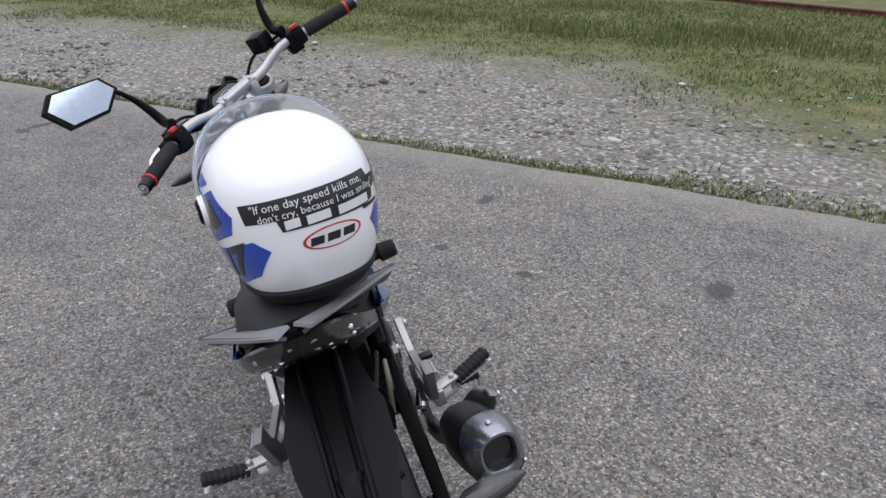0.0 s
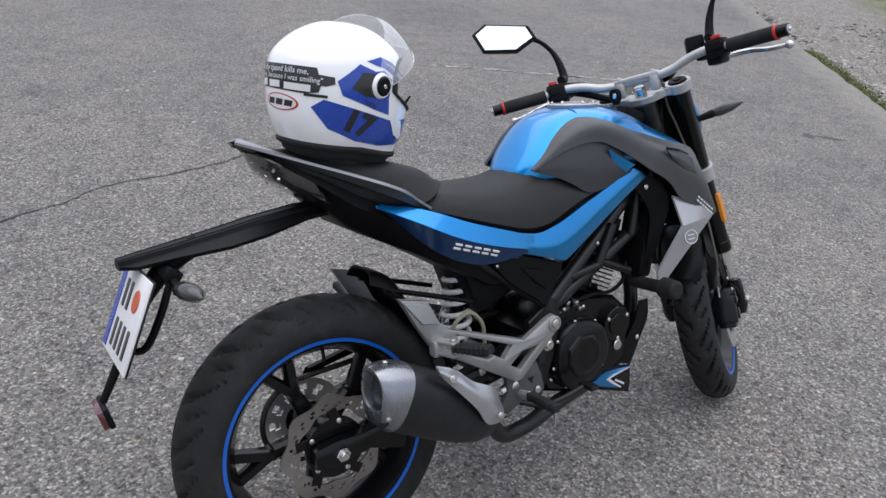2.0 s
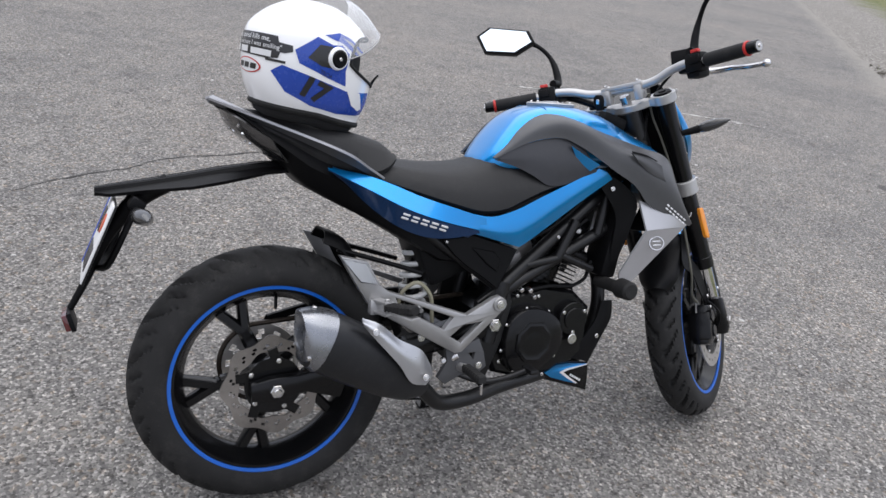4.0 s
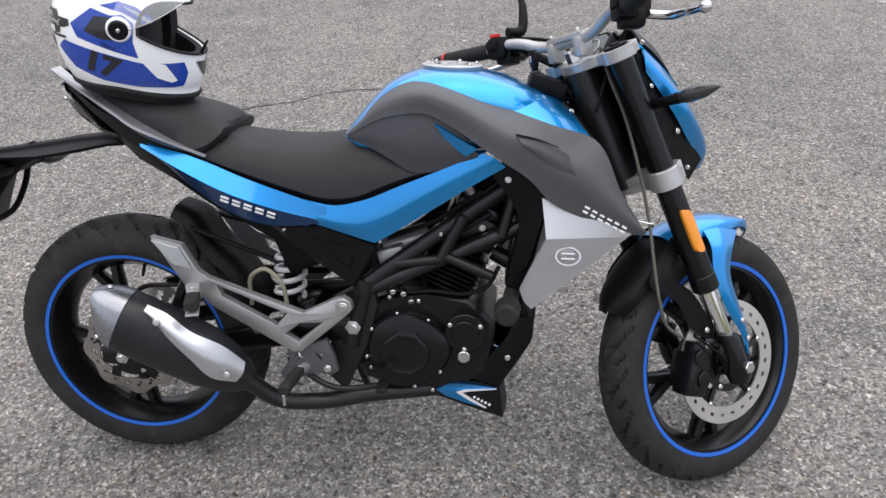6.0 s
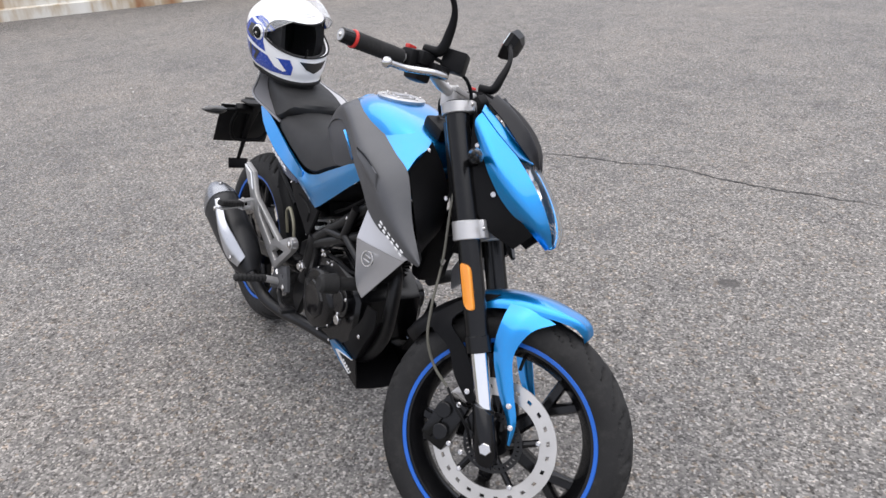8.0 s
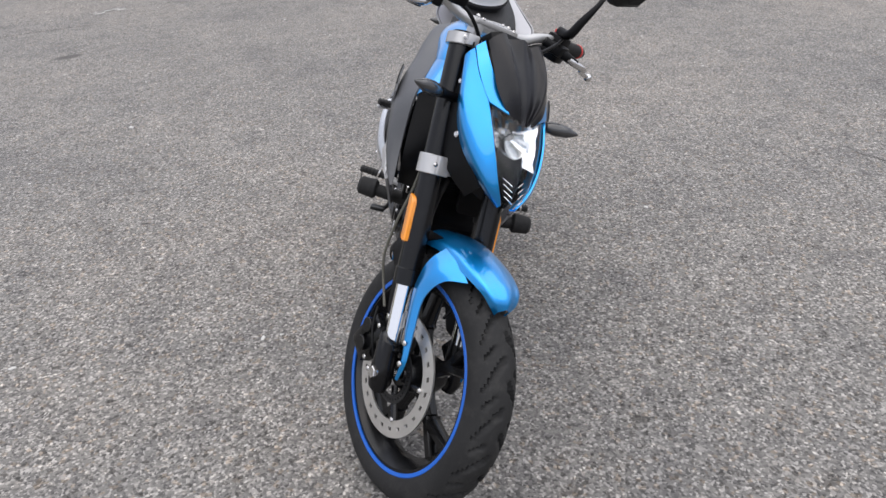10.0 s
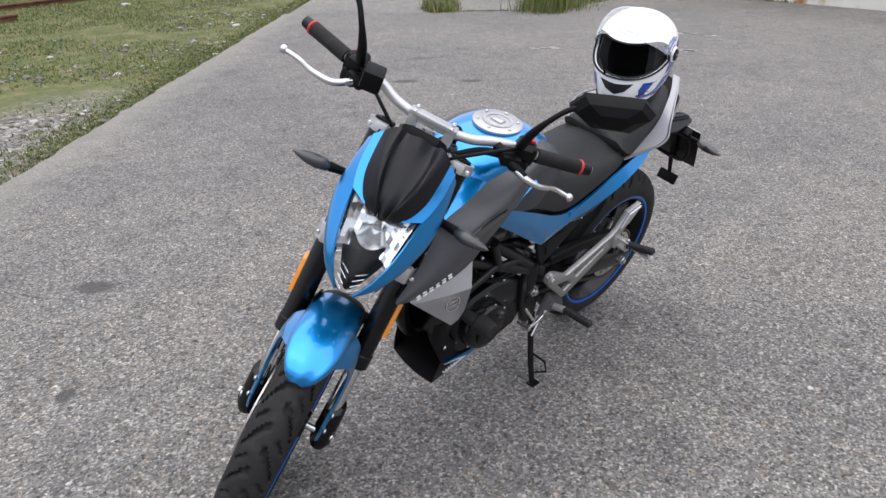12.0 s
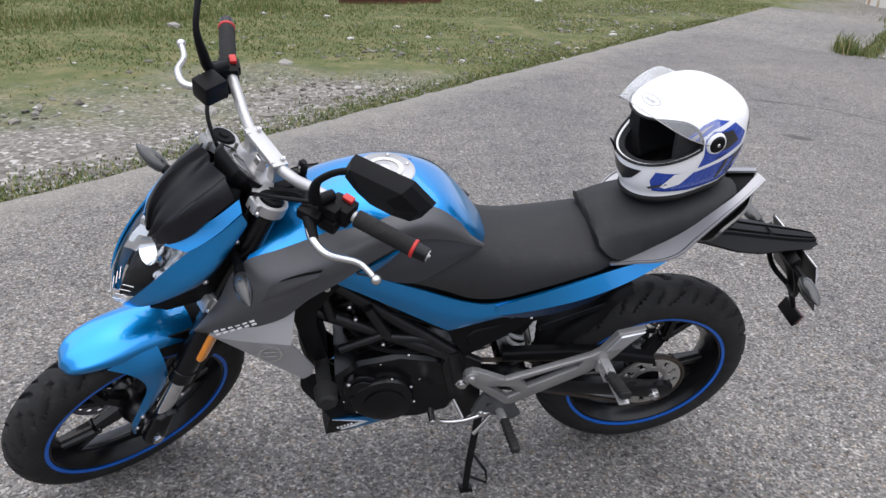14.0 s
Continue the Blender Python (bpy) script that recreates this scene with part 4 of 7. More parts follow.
    surf(bm, [[(1.206, -0.066, 0.852), (1.244, -0.046, 0.785), (1.272, -0.020, 0.737)], [(1.238, -0.030, 0.826), (1.270, -0.020, 0.780), (1.288, -0.009, 0.737)], [(1.252, 0, 0.818), (1.282, 0, 0.775), (1.296, 0, 0.737)], [(1.238, 0.030, 0.826), (1.270, 0.020, 0.780), (1.288, 0.009, 0.737)], [(1.206, 0.066, 0.852), (1.244, 0.046, 0.785), (1.272, 0.020, 0.737)]], n=12, k=3, thick=0.003, inward=(-1, 0, 0))
    part("lamp_chin", bm, BLACK, body, "dark lower lamp housing", steer=True)
    for i in range(4):
        for s in SIDES:
            bm = fresh()
            z = 0.747 + 0.010 * i
            x = front(z) - 0.034
            tube(bm, [(x, 0.008 * s, z), (x - 0.012, 0.026 * s + 0.001 * i * s, z + 0.008)], 0.0009, seg=6)
            part("position_light_bar", bm, CHROME, body, "chrome position light bar", steer=True)
    bm = fresh()
    rim = [(1.206, 0.078, 0.900), (1.240, 0.071, 0.862), (1.268, 0.059, 0.816), (1.287, 0.043, 0.774), (1.297, 0.021, 0.735)]
    half = [(1.228, 0.040, 0.903), (1.262, 0.038, 0.858), (1.289, 0.032, 0.812), (1.305, 0.022, 0.772), (1.306, 0.010, 0.735)]
    mid = [(1.237, 0, 0.903), (1.271, 0, 0.858), (1.298, 0, 0.812), (1.313, 0, 0.772), (1.310, 0, 0.735)]
    surf(bm, [flip(rim), flip(half), mid, half, rim], n=18, k=4, thick=0.002, inward=(-1, 0, 0))
    lens = part("lens", bm, CLEAR, body, "clear headlight lens", steer=True, sharp=80)
    lens.visible_shadow = False
    # instrument
    bm = fresh()
    face = [(-0.060, -0.008), (-0.052, 0.030), (-0.034, 0.044), (0.034, 0.044), (0.052, 0.030), (0.060, -0.008), (0.042, -0.042), (-0.042, -0.042)]
    c, across, rise, out = Vector((1.046, 0, 0.984)), Vector((0, 1, 0)), Vector((0.62, 0, 0.78)), Vector((-0.78, 0, 0.62))
    loft(bm, [[tuple(c + across * (a * k) + rise * (b * k) + out * o) for a, b in face] for k, o in ((0.70, -0.030), (0.96, -0.012), (1.0, 0.0), (0.99, 0.008), (0.93, 0.010), (0.90, 0.006))])
    dash = part("instrument_panel", bm, BLACK, bike, "black instrument panel", steer=True, sharp=30)
    bm = fresh()
    loft(bm, [[tuple(c + across * (a * k) + rise * (b * k) + out * o) for a, b in face] for k, o in ((0.88, 0.0045), (0.86, 0.0085))])
    part("display", bm, SMOKE, dash, "dark glossy display", steer=True, sharp=30)
    bm = fresh()
    ring = [c + out * 0.0095 + across * (0.028 * math.cos(q)) + rise * (0.028 * math.sin(q)) for q in np.linspace(0.3, 2 * math.pi - 0.3, 40)]
    tube(bm, ring, 0.0012, smooth=False, seg=6)
    part("dial_ring", bm, ALLOY, dash, "grey dial ring", steer=True)


def handlebar():
    bm = fresh()
    half = [(0.992, 0.0, 1.004), (0.988, 0.06, 1.005), (0.981, 0.098, 1.010), (0.973, 0.135, 1.023), (0.960, 0.185, 1.031), (0.940, 0.240, 1.025), (0.871, 0.375, 1.018)]
    tube(bm, [(x, -y, z) for x, y, z in half[:0:-1]] + half, 0.0115, n=61, seg=14)
    bar = part("handlebar", bm, ALLOY, bike, "silver handlebar", steer=True)
    bm = fresh()
    for s in SIDES:
        block(bm, (0.990, s * 0.045, 0.990), (0.034, 0.024, 0.042), (0, -10, 0), 0.008)
    block(bm, (0.990, 0, 1.013), (0.034, 0.116, 0.012), (0, -10, 0), 0.005)
    part("riser_clamp", bm, ALLOY, bar, "silver riser clamps", steer=True)
    for s in SIDES:
        for dx in (-0.012, 0.012):
            bolt_head((0.990 + dx, s * 0.045, 1.0185), (0, 0, 1), 0.005, bar, True)
        d = Vector((-0.069, s * 0.135, -0.007)).normalized()
        p0 = Vector((0.940, s * 0.240, 1.025))
        bm = fresh()
        rings = []
        for i in range(27):
            t = i / 26
            rr = 0.0165 + (0.0012 if i % 2 else 0)
            c = p0 + d * (0.118 * t)
            u = d.orthogonal().normalized()
            w = d.cross(u)
            rings.append([tuple(c + rr * (u * math.cos(a) + w * math.sin(a))) for a in np.linspace(0, 2 * math.pi, 16, endpoint=False)])
        loft(bm, rings)
        g = part("grip", bm, RUBBER, bar, "black ribbed rubber grip", steer=True, sharp=60)
        bm = fresh()
        e = p0 + d * 0.118
        rod(bm, e, e + d * 0.007, 0.0185)
        part("red_ring", bm, RED, g, "red anodised ring", steer=True)
        bm = fresh()
        rod(bm, e + d * 0.006, e + d * 0.032, 0.0155, 0.0145)
        part("bar_end", bm, SATIN, g, "black bar end weight", steer=True)
        bolt_head(e + d * 0.032, d, 0.005, g, True)
        bm = fresh()
        c = p0 - d * 0.032
        block(bm, tuple(c), (0.040, 0.052, 0.050), (0, 0, 20 * s), 0.012)
        block(bm, tuple(c + Vector((0.022, s * -0.004, 0.012))), (0.030, 0.040, 0.030), (0, 0, 20 * s), 0.008)
        block(bm, tuple(c + Vector((-0.020, 0, 0.006))), (0.012, 0.030, 0.022), (0, 0, 20 * s), 0.004)
        block(bm, tuple(c + Vector((0.018, s * -0.004, -0.020))), (0.046, 0.042, 0.034), (0, 0, 24 * s), 0.010)
        sw = part("switch_housing", bm, BLACK, bar, "black switch housing", steer=True)
        bm = fresh()
        block(bm, tuple(c + Vector((-0.012, s * 0.002, 0.028))), (0.014, 0.022, 0.009), (0, 0, 20 * s), 0.003)
        part("switch_button", bm, RED, sw, "red switch button", steer=True)
        # lever and its perch
        perch = c - d * 0.030 + Vector((0.030, 0, -0.004))
        bm = fresh()
        block(bm, tuple(perch + Vector((0, 0, 0))), (0.050, 0.046, 0.026), (0, 0, 25 * s), 0.007)
        if s == -1:
            block(bm, tuple(perch + Vector((0.026, 0.030, 0.032))), (0.052, 0.046, 0.046), (0, 0, 10), 0.006)
        else:
            tube(bm, [perch + Vector((-0.012, -0.035, 0.004)), perch + Vector((0.016, 0.010, -0.003)), perch + Vector((0.031, 0.050, -0.010))], [0.012, 0.013, 0.0095], seg=10)
            tube(bm, [perch, perch + Vector((-0.01, -0.05, -0.02)), perch + Vector((0.02, -0.12, -0.06))], 0.010, seg=8)
        part("lever_perch", bm, BLACK, bar, "black lever perch" if s == 1 else "black brake fluid reservoir", steer=True)
        bm = fresh()
        tipp = Vector((0.968, 0.352, 0.984)) if s == 1 else Vector((0.982, -0.370, 0.992))
        path = [perch + Vector((0.018, s * 0.01, -0.004)), perch + (Vector((0.032, 0.045, -0.010)) if s == 1 else Vector((0.045, -0.045, -0.012))), perch + (Vector((0.030, 0.080, -0.015)) if s == 1 else Vector((0.038, -0.090, -0.016))), tipp + (Vector((0.006, -0.035, 0.006)) if s == 1 else Vector((0.016, 0.045, 0.004))), tipp]
        tube(bm, path, [0.0085, 0.0085, 0.007, 0.0065, 0.006], seg=10, n=28)
        ball = bmesh.ops.create_uvsphere(bm, u_segments=12, v_segments=8, radius=0.0105)["verts"]
        bmesh.ops.translate(bm, vec=tipp, verts=ball)
        part("lever", bm, STEEL, bar, "silver ball-end lever", steer=True)
        # mirror
        base, hinge = Vector((1.000, s * 0.195, 1.064)), Vector((0.990, s * 0.250, 1.190))
        bm = fresh()
        tube(bm, [base - Vector((0.035, 0, 0.004)), base, base + Vector((0.012, s * 0.006, 0.040)), base + Vector((0.014, s * 0.022, 0.085)), hinge, hinge + Vector((-0.012, s * 0.02, 0.010))],
             [0.011, 0.012, 0.010, 0.0065, 0.006, 0.008], seg=10)
        stem = part("mirror", bm, BLACK, bike, "black rear-view mirror on a curved stem", steer=True)
        o = Vector((0.955, s * 0.325, 1.215))
        u = Vector((-0.24, s * 0.95, 0.20)).normalized()
        back = Vector((0.92, s * 0.27, -0.25)).normalized()
        back = (back - u * back.dot(u)).normalized()
        v = u.cross(back) * s
        if v.z < 0:
            v = -v
        outline = [(-0.090, -0.006), (-0.067, 0.031), (0.057, 0.043), (0.092, 0.013), (0.060, -0.040), (-0.038, -0.044)]
        bm = fresh()
        rings = [[tuple(o + u * (a * k) + v * (b * k) + back * q) for a, b in outline] for k, q in ((0.93, -0.004), (1.0, -0.002), (1.0, 0.008), (0.86, 0.026), (0.45, 0.040))]
        loft(bm, rings)
        part("mirror_housing", bm, BLACK, stem, "black mirror housing", steer=True, sharp=25)
        bm = fresh()
        rings = [[tuple(o + u * (a * 0.88) + v * (b * 0.86) + back * q) for a, b in outline] for q in (-0.0055, -0.0035)]
        loft(bm, rings)
        part("mirror_glass", bm, MIRROR, stem, "bright mirror glass", steer=True, flat=True)
    for pts in ([(0.985, 0.20, 1.05), (1.045, 0.13, 1.03), (1.060, 0.06, 0.975), (1.03, 0.02, 0.88)], [(0.985, -0.20, 1.05), (1.050, -0.12, 1.03), (1.055, -0.05, 0.96), (1.03, -0.03, 0.86)]):
        bm = fresh()
        tube(bm, pts, 0.0042, seg=8)
        part("control_cable", bm, BLACK, bike, "black control cable", steer=True)


brakes()
front_end()
headlight()
handlebar()


def tank():
    bm = fresh()
    rings = []
    spec = [(0.522, 0.815, 0.050, 0.775), (0.546, 0.845, 0.080, 0.77), (0.585, 0.890, 0.102, 0.765), (0.630, 0.930, 0.112, 0.765), (0.690, 0.953, 0.121, 0.77), (0.760, 0.956, 0.128, 0.78),
            (0.830, 0.946, 0.118, 0.79), (0.900, 0.924, 0.108, 0.79), (0.950, 0.902, 0.080, 0.80), (0.980, 0.888, 0.052, 0.82), (0.986, 0.88, 0.03, 0.83)]
    for x, top, w, low in spec:
        ring = []
        for a in np.linspace(0, 2 * math.pi, 36, endpoint=False):
            c, s = math.cos(a), math.sin(a)
            y = w * math.copysign(abs(c) ** 0.62, c)
            z = (top + low) / 2 + (top - low) / 2 * math.copysign(abs(s) ** 0.85, s)
            ring.append((x, y, z))
        rings.append(ring)
    cols = [curve_through([r[i] for r in rings], 34) for i in range(36)]
    loft(bm, [[cols[i][j] for i in range(36)] for j in range(34)])
    body = part("fuel_tank", bm, BLUE, bike, "glossy metallic blue fuel tank", sharp=60)
    bm = fresh()
    m = pose(0.752, 0, 0.957, 0, 1.5, 0)
    lathe(bm, [(0.001, -0.010), (0.060, -0.010), (0.064, 0.001), (0.060, 0.0035), (0.001, 0.0035)], (0, 0, 0), seg=48)
    bmesh.ops.transform(bm, matrix=m @ Matrix.Rotation(radians(90), 4, "X"), verts=bm.verts)
    cap = part("filler_cap", bm, ALLOY, body, "round silver filler cap")
    bm = fresh()
    lathe(bm, [(0.028, 0.0), (0.040, 0.0), (0.039, 0.006), (0.030, 0.006)], (0, 0, 0), seg=36)
    block(bm, (0, 0.006, 0), (0.022, 0.005, 0.034), bevel=0.003)
    bmesh.ops.transform(bm, matrix=m @ Matrix.Rotation(radians(90), 4, "X"), verts=bm.verts)
    part("cap_lock", bm, STEEL, cap, "polished cap centre and lock flap")
    for i in range(6):
        a = math.pi / 3 * i + 0.3
        bolt_head(m @ Vector((0.051 * math.cos(a), 0.051 * math.sin(a), 0.003)), (0, 0, 1), 0.004, cap)
    # ignition lock with key ahead of the tank
    bm = fresh()
    block(bm, (0.950, 0.0, 0.918), (0.08, 0.056, 0.034), (0, 18, 0), 0.012)
    lock = part("ignition_lock", bm, BLACK, bike, "black ignition lock housing")
    bm = fresh()
    axis = Matrix.Translation((0.926, 0.014, 0.930)) @ Matrix.Rotation(radians(-10), 4, "Y")
    rod(bm, axis @ Vector((0, 0, -0.012)), axis @ Vector((0, 0, 0.010)), 0.021, 0.016, seg=28)
    rod(bm, axis @ Vector((0, 0, 0.010)), axis @ Vector((0, 0, 0.016)), 0.011, seg=24)
    part("lock_collar", bm, KNEE, lock, "dark ignition collar")
    bm = fresh()
    turn = axis @ Matrix.Rotation(radians(25), 4, "Z")
    rings = []
    for h, k in ((0.014, 0.55), (0.022, 0.62), (0.028, 0.92), (0.040, 1.0), (0.052, 0.9), (0.058, 0.5)):
        rings.append([tuple(turn @ Vector((0.0075 * (0.7 + 0.3 * k) * math.cos(a), 0.0165 * k * math.sin(a), h))) for a in np.linspace(0, 2 * math.pi, 18, endpoint=False)])
    loft(bm, rings)
    key = part("key", bm, BLACK, lock, "black key left in the ignition")
    bm = fresh()
    for o in (-1, 1):
        block(bm, tuple(turn @ Vector((0.0072 * o, 0, 0.040))), (0.002, 0.009, 0.013), (0, -10, 25), 0.0008, seg=1)
    part("key_badge", bm, STEEL, key, "small bright key badge")
    for s in SIDES:
        # grey shroud: arched over the knee, swept forward to a point
        bm = fresh()
        surf(bm, [[(0.538, 0.088, 0.826), (0.570, 0.092, 0.853), (0.603, 0.092, 0.892), (0.655, 0.089, 0.927), (0.700, 0.090, 0.936), (0.760, 0.093, 0.928), (0.823, 0.103, 0.903), (0.884, 0.112, 0.880), (0.965, 0.125, 0.854), (1.037, 0.135, 0.832), (1.100, 0.139, 0.722), (1.148, 0.136, 0.650)],
                  [(0.540, 0.094, 0.825), (0.575, 0.107, 0.851), (0.607, 0.116, 0.878), (0.655, 0.126, 0.905), (0.705, 0.138, 0.914), (0.770, 0.151, 0.897), (0.845, 0.165, 0.858), (0.920, 0.180, 0.825), (1.000, 0.184, 0.782), (1.050, 0.178, 0.745), (1.110, 0.160, 0.686), (1.152, 0.142, 0.648)],
                  [(0.543, 0.097, 0.824), (0.580, 0.110, 0.845), (0.612, 0.119, 0.861), (0.660, 0.128, 0.874), (0.710, 0.138, 0.876), (0.762, 0.150, 0.853), (0.850, 0.168, 0.798), (0.915, 0.176, 0.758), (0.958, 0.176, 0.714), (1.035, 0.172, 0.678), (1.105, 0.155, 0.648), (1.146, 0.140, 0.640)]],
             n=48, k=7, thick=0.005, side=s)
        sh = part("tank_shroud", bm, GREY, bike, "matt grey tank shroud", sharp=40)
        # scoop pressed into the shroud
        bm = fresh()
        surf(bm, [[(0.885, 0.185, 0.846), (0.930, 0.1865, 0.836), (0.985, 0.1865, 0.812)], [(0.900, 0.190, 0.828), (0.945, 0.1905, 0.806), (1.000, 0.187, 0.775)], [(0.905, 0.187, 0.822), (0.955, 0.188, 0.790), (1.005, 0.186, 0.770)]], n=14, k=4, thick=0.004, side=s)
        part("scoop", bm, GREY, sh, "raised scoop edge")
        bm = fresh()
        surf(bm, [[(0.884, 0.1875, 0.850), (0.930, 0.1890, 0.840), (0.965, 0.1885, 0.826)], [(0.888, 0.1885, 0.845), (0.932, 0.1895, 0.836), (0.967, 0.189, 0.824)]], n=10, k=2, thick=0.003, side=s)
        part("scoop_mouth", bm, BLACK, sh, "dark scoop mouth")
        # plain white marks along the lower edge of the shroud
        for i in range(6):
            t = i / 5
            c = Vector((1.026 + 0.076 * t, (0.1780 - 0.0162 * t) * s, 0.7015 - 0.0430 * t))
            for o in (-1, 1):
                bm = fresh()
                block(bm, tuple(c + Vector((0.0018 * o, 0, 0.0044 * o))), (0.0112, 0.003, 0.0046), (0, 30, -11 * s), 0.0008, seg=1)
                part("mark_bar", bm, PRINT, sh, "plain white mark")
        # silver wing
        bm = fresh()
        surf(bm, [[(0.941, 0.164, 0.720), (1.030, 0.172, 0.690), (1.120, 0.157, 0.647)], [(0.951, 0.192, 0.644), (1.030, 0.179, 0.644), (1.112, 0.157, 0.641)]], n=16, k=5, thick=0.005, side=s)
        surf(bm, [[(0.951, 0.192, 0.643), (1.030, 0.179, 0.643), (1.112, 0.157, 0.640)], [(0.903, 0.154, 0.522), (0.914, 0.150, 0.492), (0.930, 0.143, 0.472)]], n=16, k=6, thick=0.005, side=s)
        wing = part("side_wing", bm, SILVER, bike, "silver painted side wing", sharp=30)
        bm = fresh()
        lathe(bm, [(0.0190, 0.0), (0.0225, 0.0), (0.0225, 0.003), (0.0190, 0.003)], (0, 0, 0), seg=32)
        for z in (-0.006, 0.006):
            block(bm, (0.0, 0.0015, z), (0.024, 0.003, 0.0045), bevel=0.001)
        bmesh.ops.transform(bm, matrix=Matrix.Translation((0.996, s * 0.1805, 0.606)) @ Matrix.Rotation(radians(14 * s), 4, "X") @ Matrix.Diagonal((1.15, s, 0.85, 1)), verts=bm.verts)
        part("badge", bm, STEEL, wing, "plain oval badge")
        # black inner duct between wing, shroud and steering head
        bm = fresh()
        surf(bm, [[(0.978, 0.040, 0.888), (1.020, 0.034, 0.850), (1.058, 0.030, 0.790), (1.066, 0.034, 0.720), (1.010, 0.050, 0.620)],
                  [(0.994, 0.062, 0.872), (1.030, 0.066, 0.832), (1.066, 0.070, 0.780), (1.088, 0.080, 0.715), (1.060, 0.090, 0.620)],
                  [(1.030, 0.128, 0.832), (1.050, 0.129, 0.800), (1.078, 0.130, 0.752), (1.105, 0.130, 0.705), (1.134, 0.128, 0.650)]], n=18, k=6, thick=0.004, side=s)
        duct = part("inner_duct", bm, BLACK, bike, "black inner duct panel")
        bolt_head((0.996, s * 0.056, 0.872), (0.5, s * 0.8, 0.3), 0.006, duct)
        bolt_head((1.066, s * 0.036, 0.776), (0.7, s * 0.7, 0.1), 0.006, duct)
        # blue flank of the tank, swept forward along the shroud
        bm = fresh()
        surf(bm, [[(0.690, 0.050, 0.952), (0.760, 0.058, 0.950), (0.830, 0.060, 0.938), (0.900, 0.056, 0.918), (0.960, 0.046, 0.896), (0.986, 0.034, 0.884)],
                  [(0.690, 0.072, 0.947), (0.756, 0.080, 0.934), (0.825, 0.088, 0.917), (0.895, 0.092, 0.897), (0.960, 0.094, 0.876), (1.008, 0.092, 0.860)],
                  [(0.690, 0.088, 0.936), (0.746, 0.096, 0.914), (0.820, 0.107, 0.892), (0.890, 0.118, 0.871), (0.965, 0.129, 0.849), (1.034, 0.134, 0.830)]], n=24, k=5, thick=0.004, side=s, inward=(0, -0.4, -1))
        part("tank_flank", bm, BLUE, body, "glossy blue tank flank", sharp=50)
        bm = fresh()
        surf(bm, [[(0.862, 0.130, 0.785), (0.905, 0.140, 0.760), (0.945, 0.150, 0.715), (0.935, 0.145, 0.640), (0.915, 0.130, 0.560)],
                  [(0.840, 0.124, 0.755), (0.865, 0.128, 0.725), (0.895, 0.130, 0.675), (0.895, 0.125, 0.600), (0.895, 0.118, 0.540)]], n=16, k=5, thick=0.004, side=s)
        pan = part("frame_cover", bm, BLACK, bike, "black frame cover")
        bolt_head((0.874, s * 0.133, 0.748), (0, s, 0), 0.007, pan)
        # knee panel
        bm = fresh()
        surf(bm, [[(0.538, 0.093, 0.824), (0.578, 0.107, 0.845), (0.612, 0.116, 0.860), (0.657, 0.123, 0.872), (0.707, 0.130, 0.876), (0.757, 0.138, 0.862), (0.815, 0.141, 0.797)],
                  [(0.556, 0.101, 0.822), (0.600, 0.118, 0.824), (0.640, 0.128, 0.822), (0.690, 0.138, 0.818), (0.740, 0.143, 0.812), (0.780, 0.143, 0.803), (0.812, 0.1415, 0.793)],
                  [(0.540, 0.094, 0.820), (0.596, 0.115, 0.802), (0.640, 0.126, 0.780), (0.674, 0.131, 0.760), (0.745, 0.136, 0.766), (0.805, 0.140, 0.790)]], n=26, k=6, thick=0.005, side=s)
        part("knee_panel", bm, KNEE, bike, "dark grey knee panel")
        bm = fresh()
        surf(bm, [[(0.728, 0.146, 0.858), (0.770, 0.151, 0.834), (0.812, 0.155, 0.812)], [(0.745, 0.142, 0.832), (0.772, 0.144, 0.808), (0.790, 0.145, 0.795)]], n=10, k=4, thick=0.006, side=s)
        part("tank_sliver", bm, BLUE, body, "blue tank flank under the shroud")


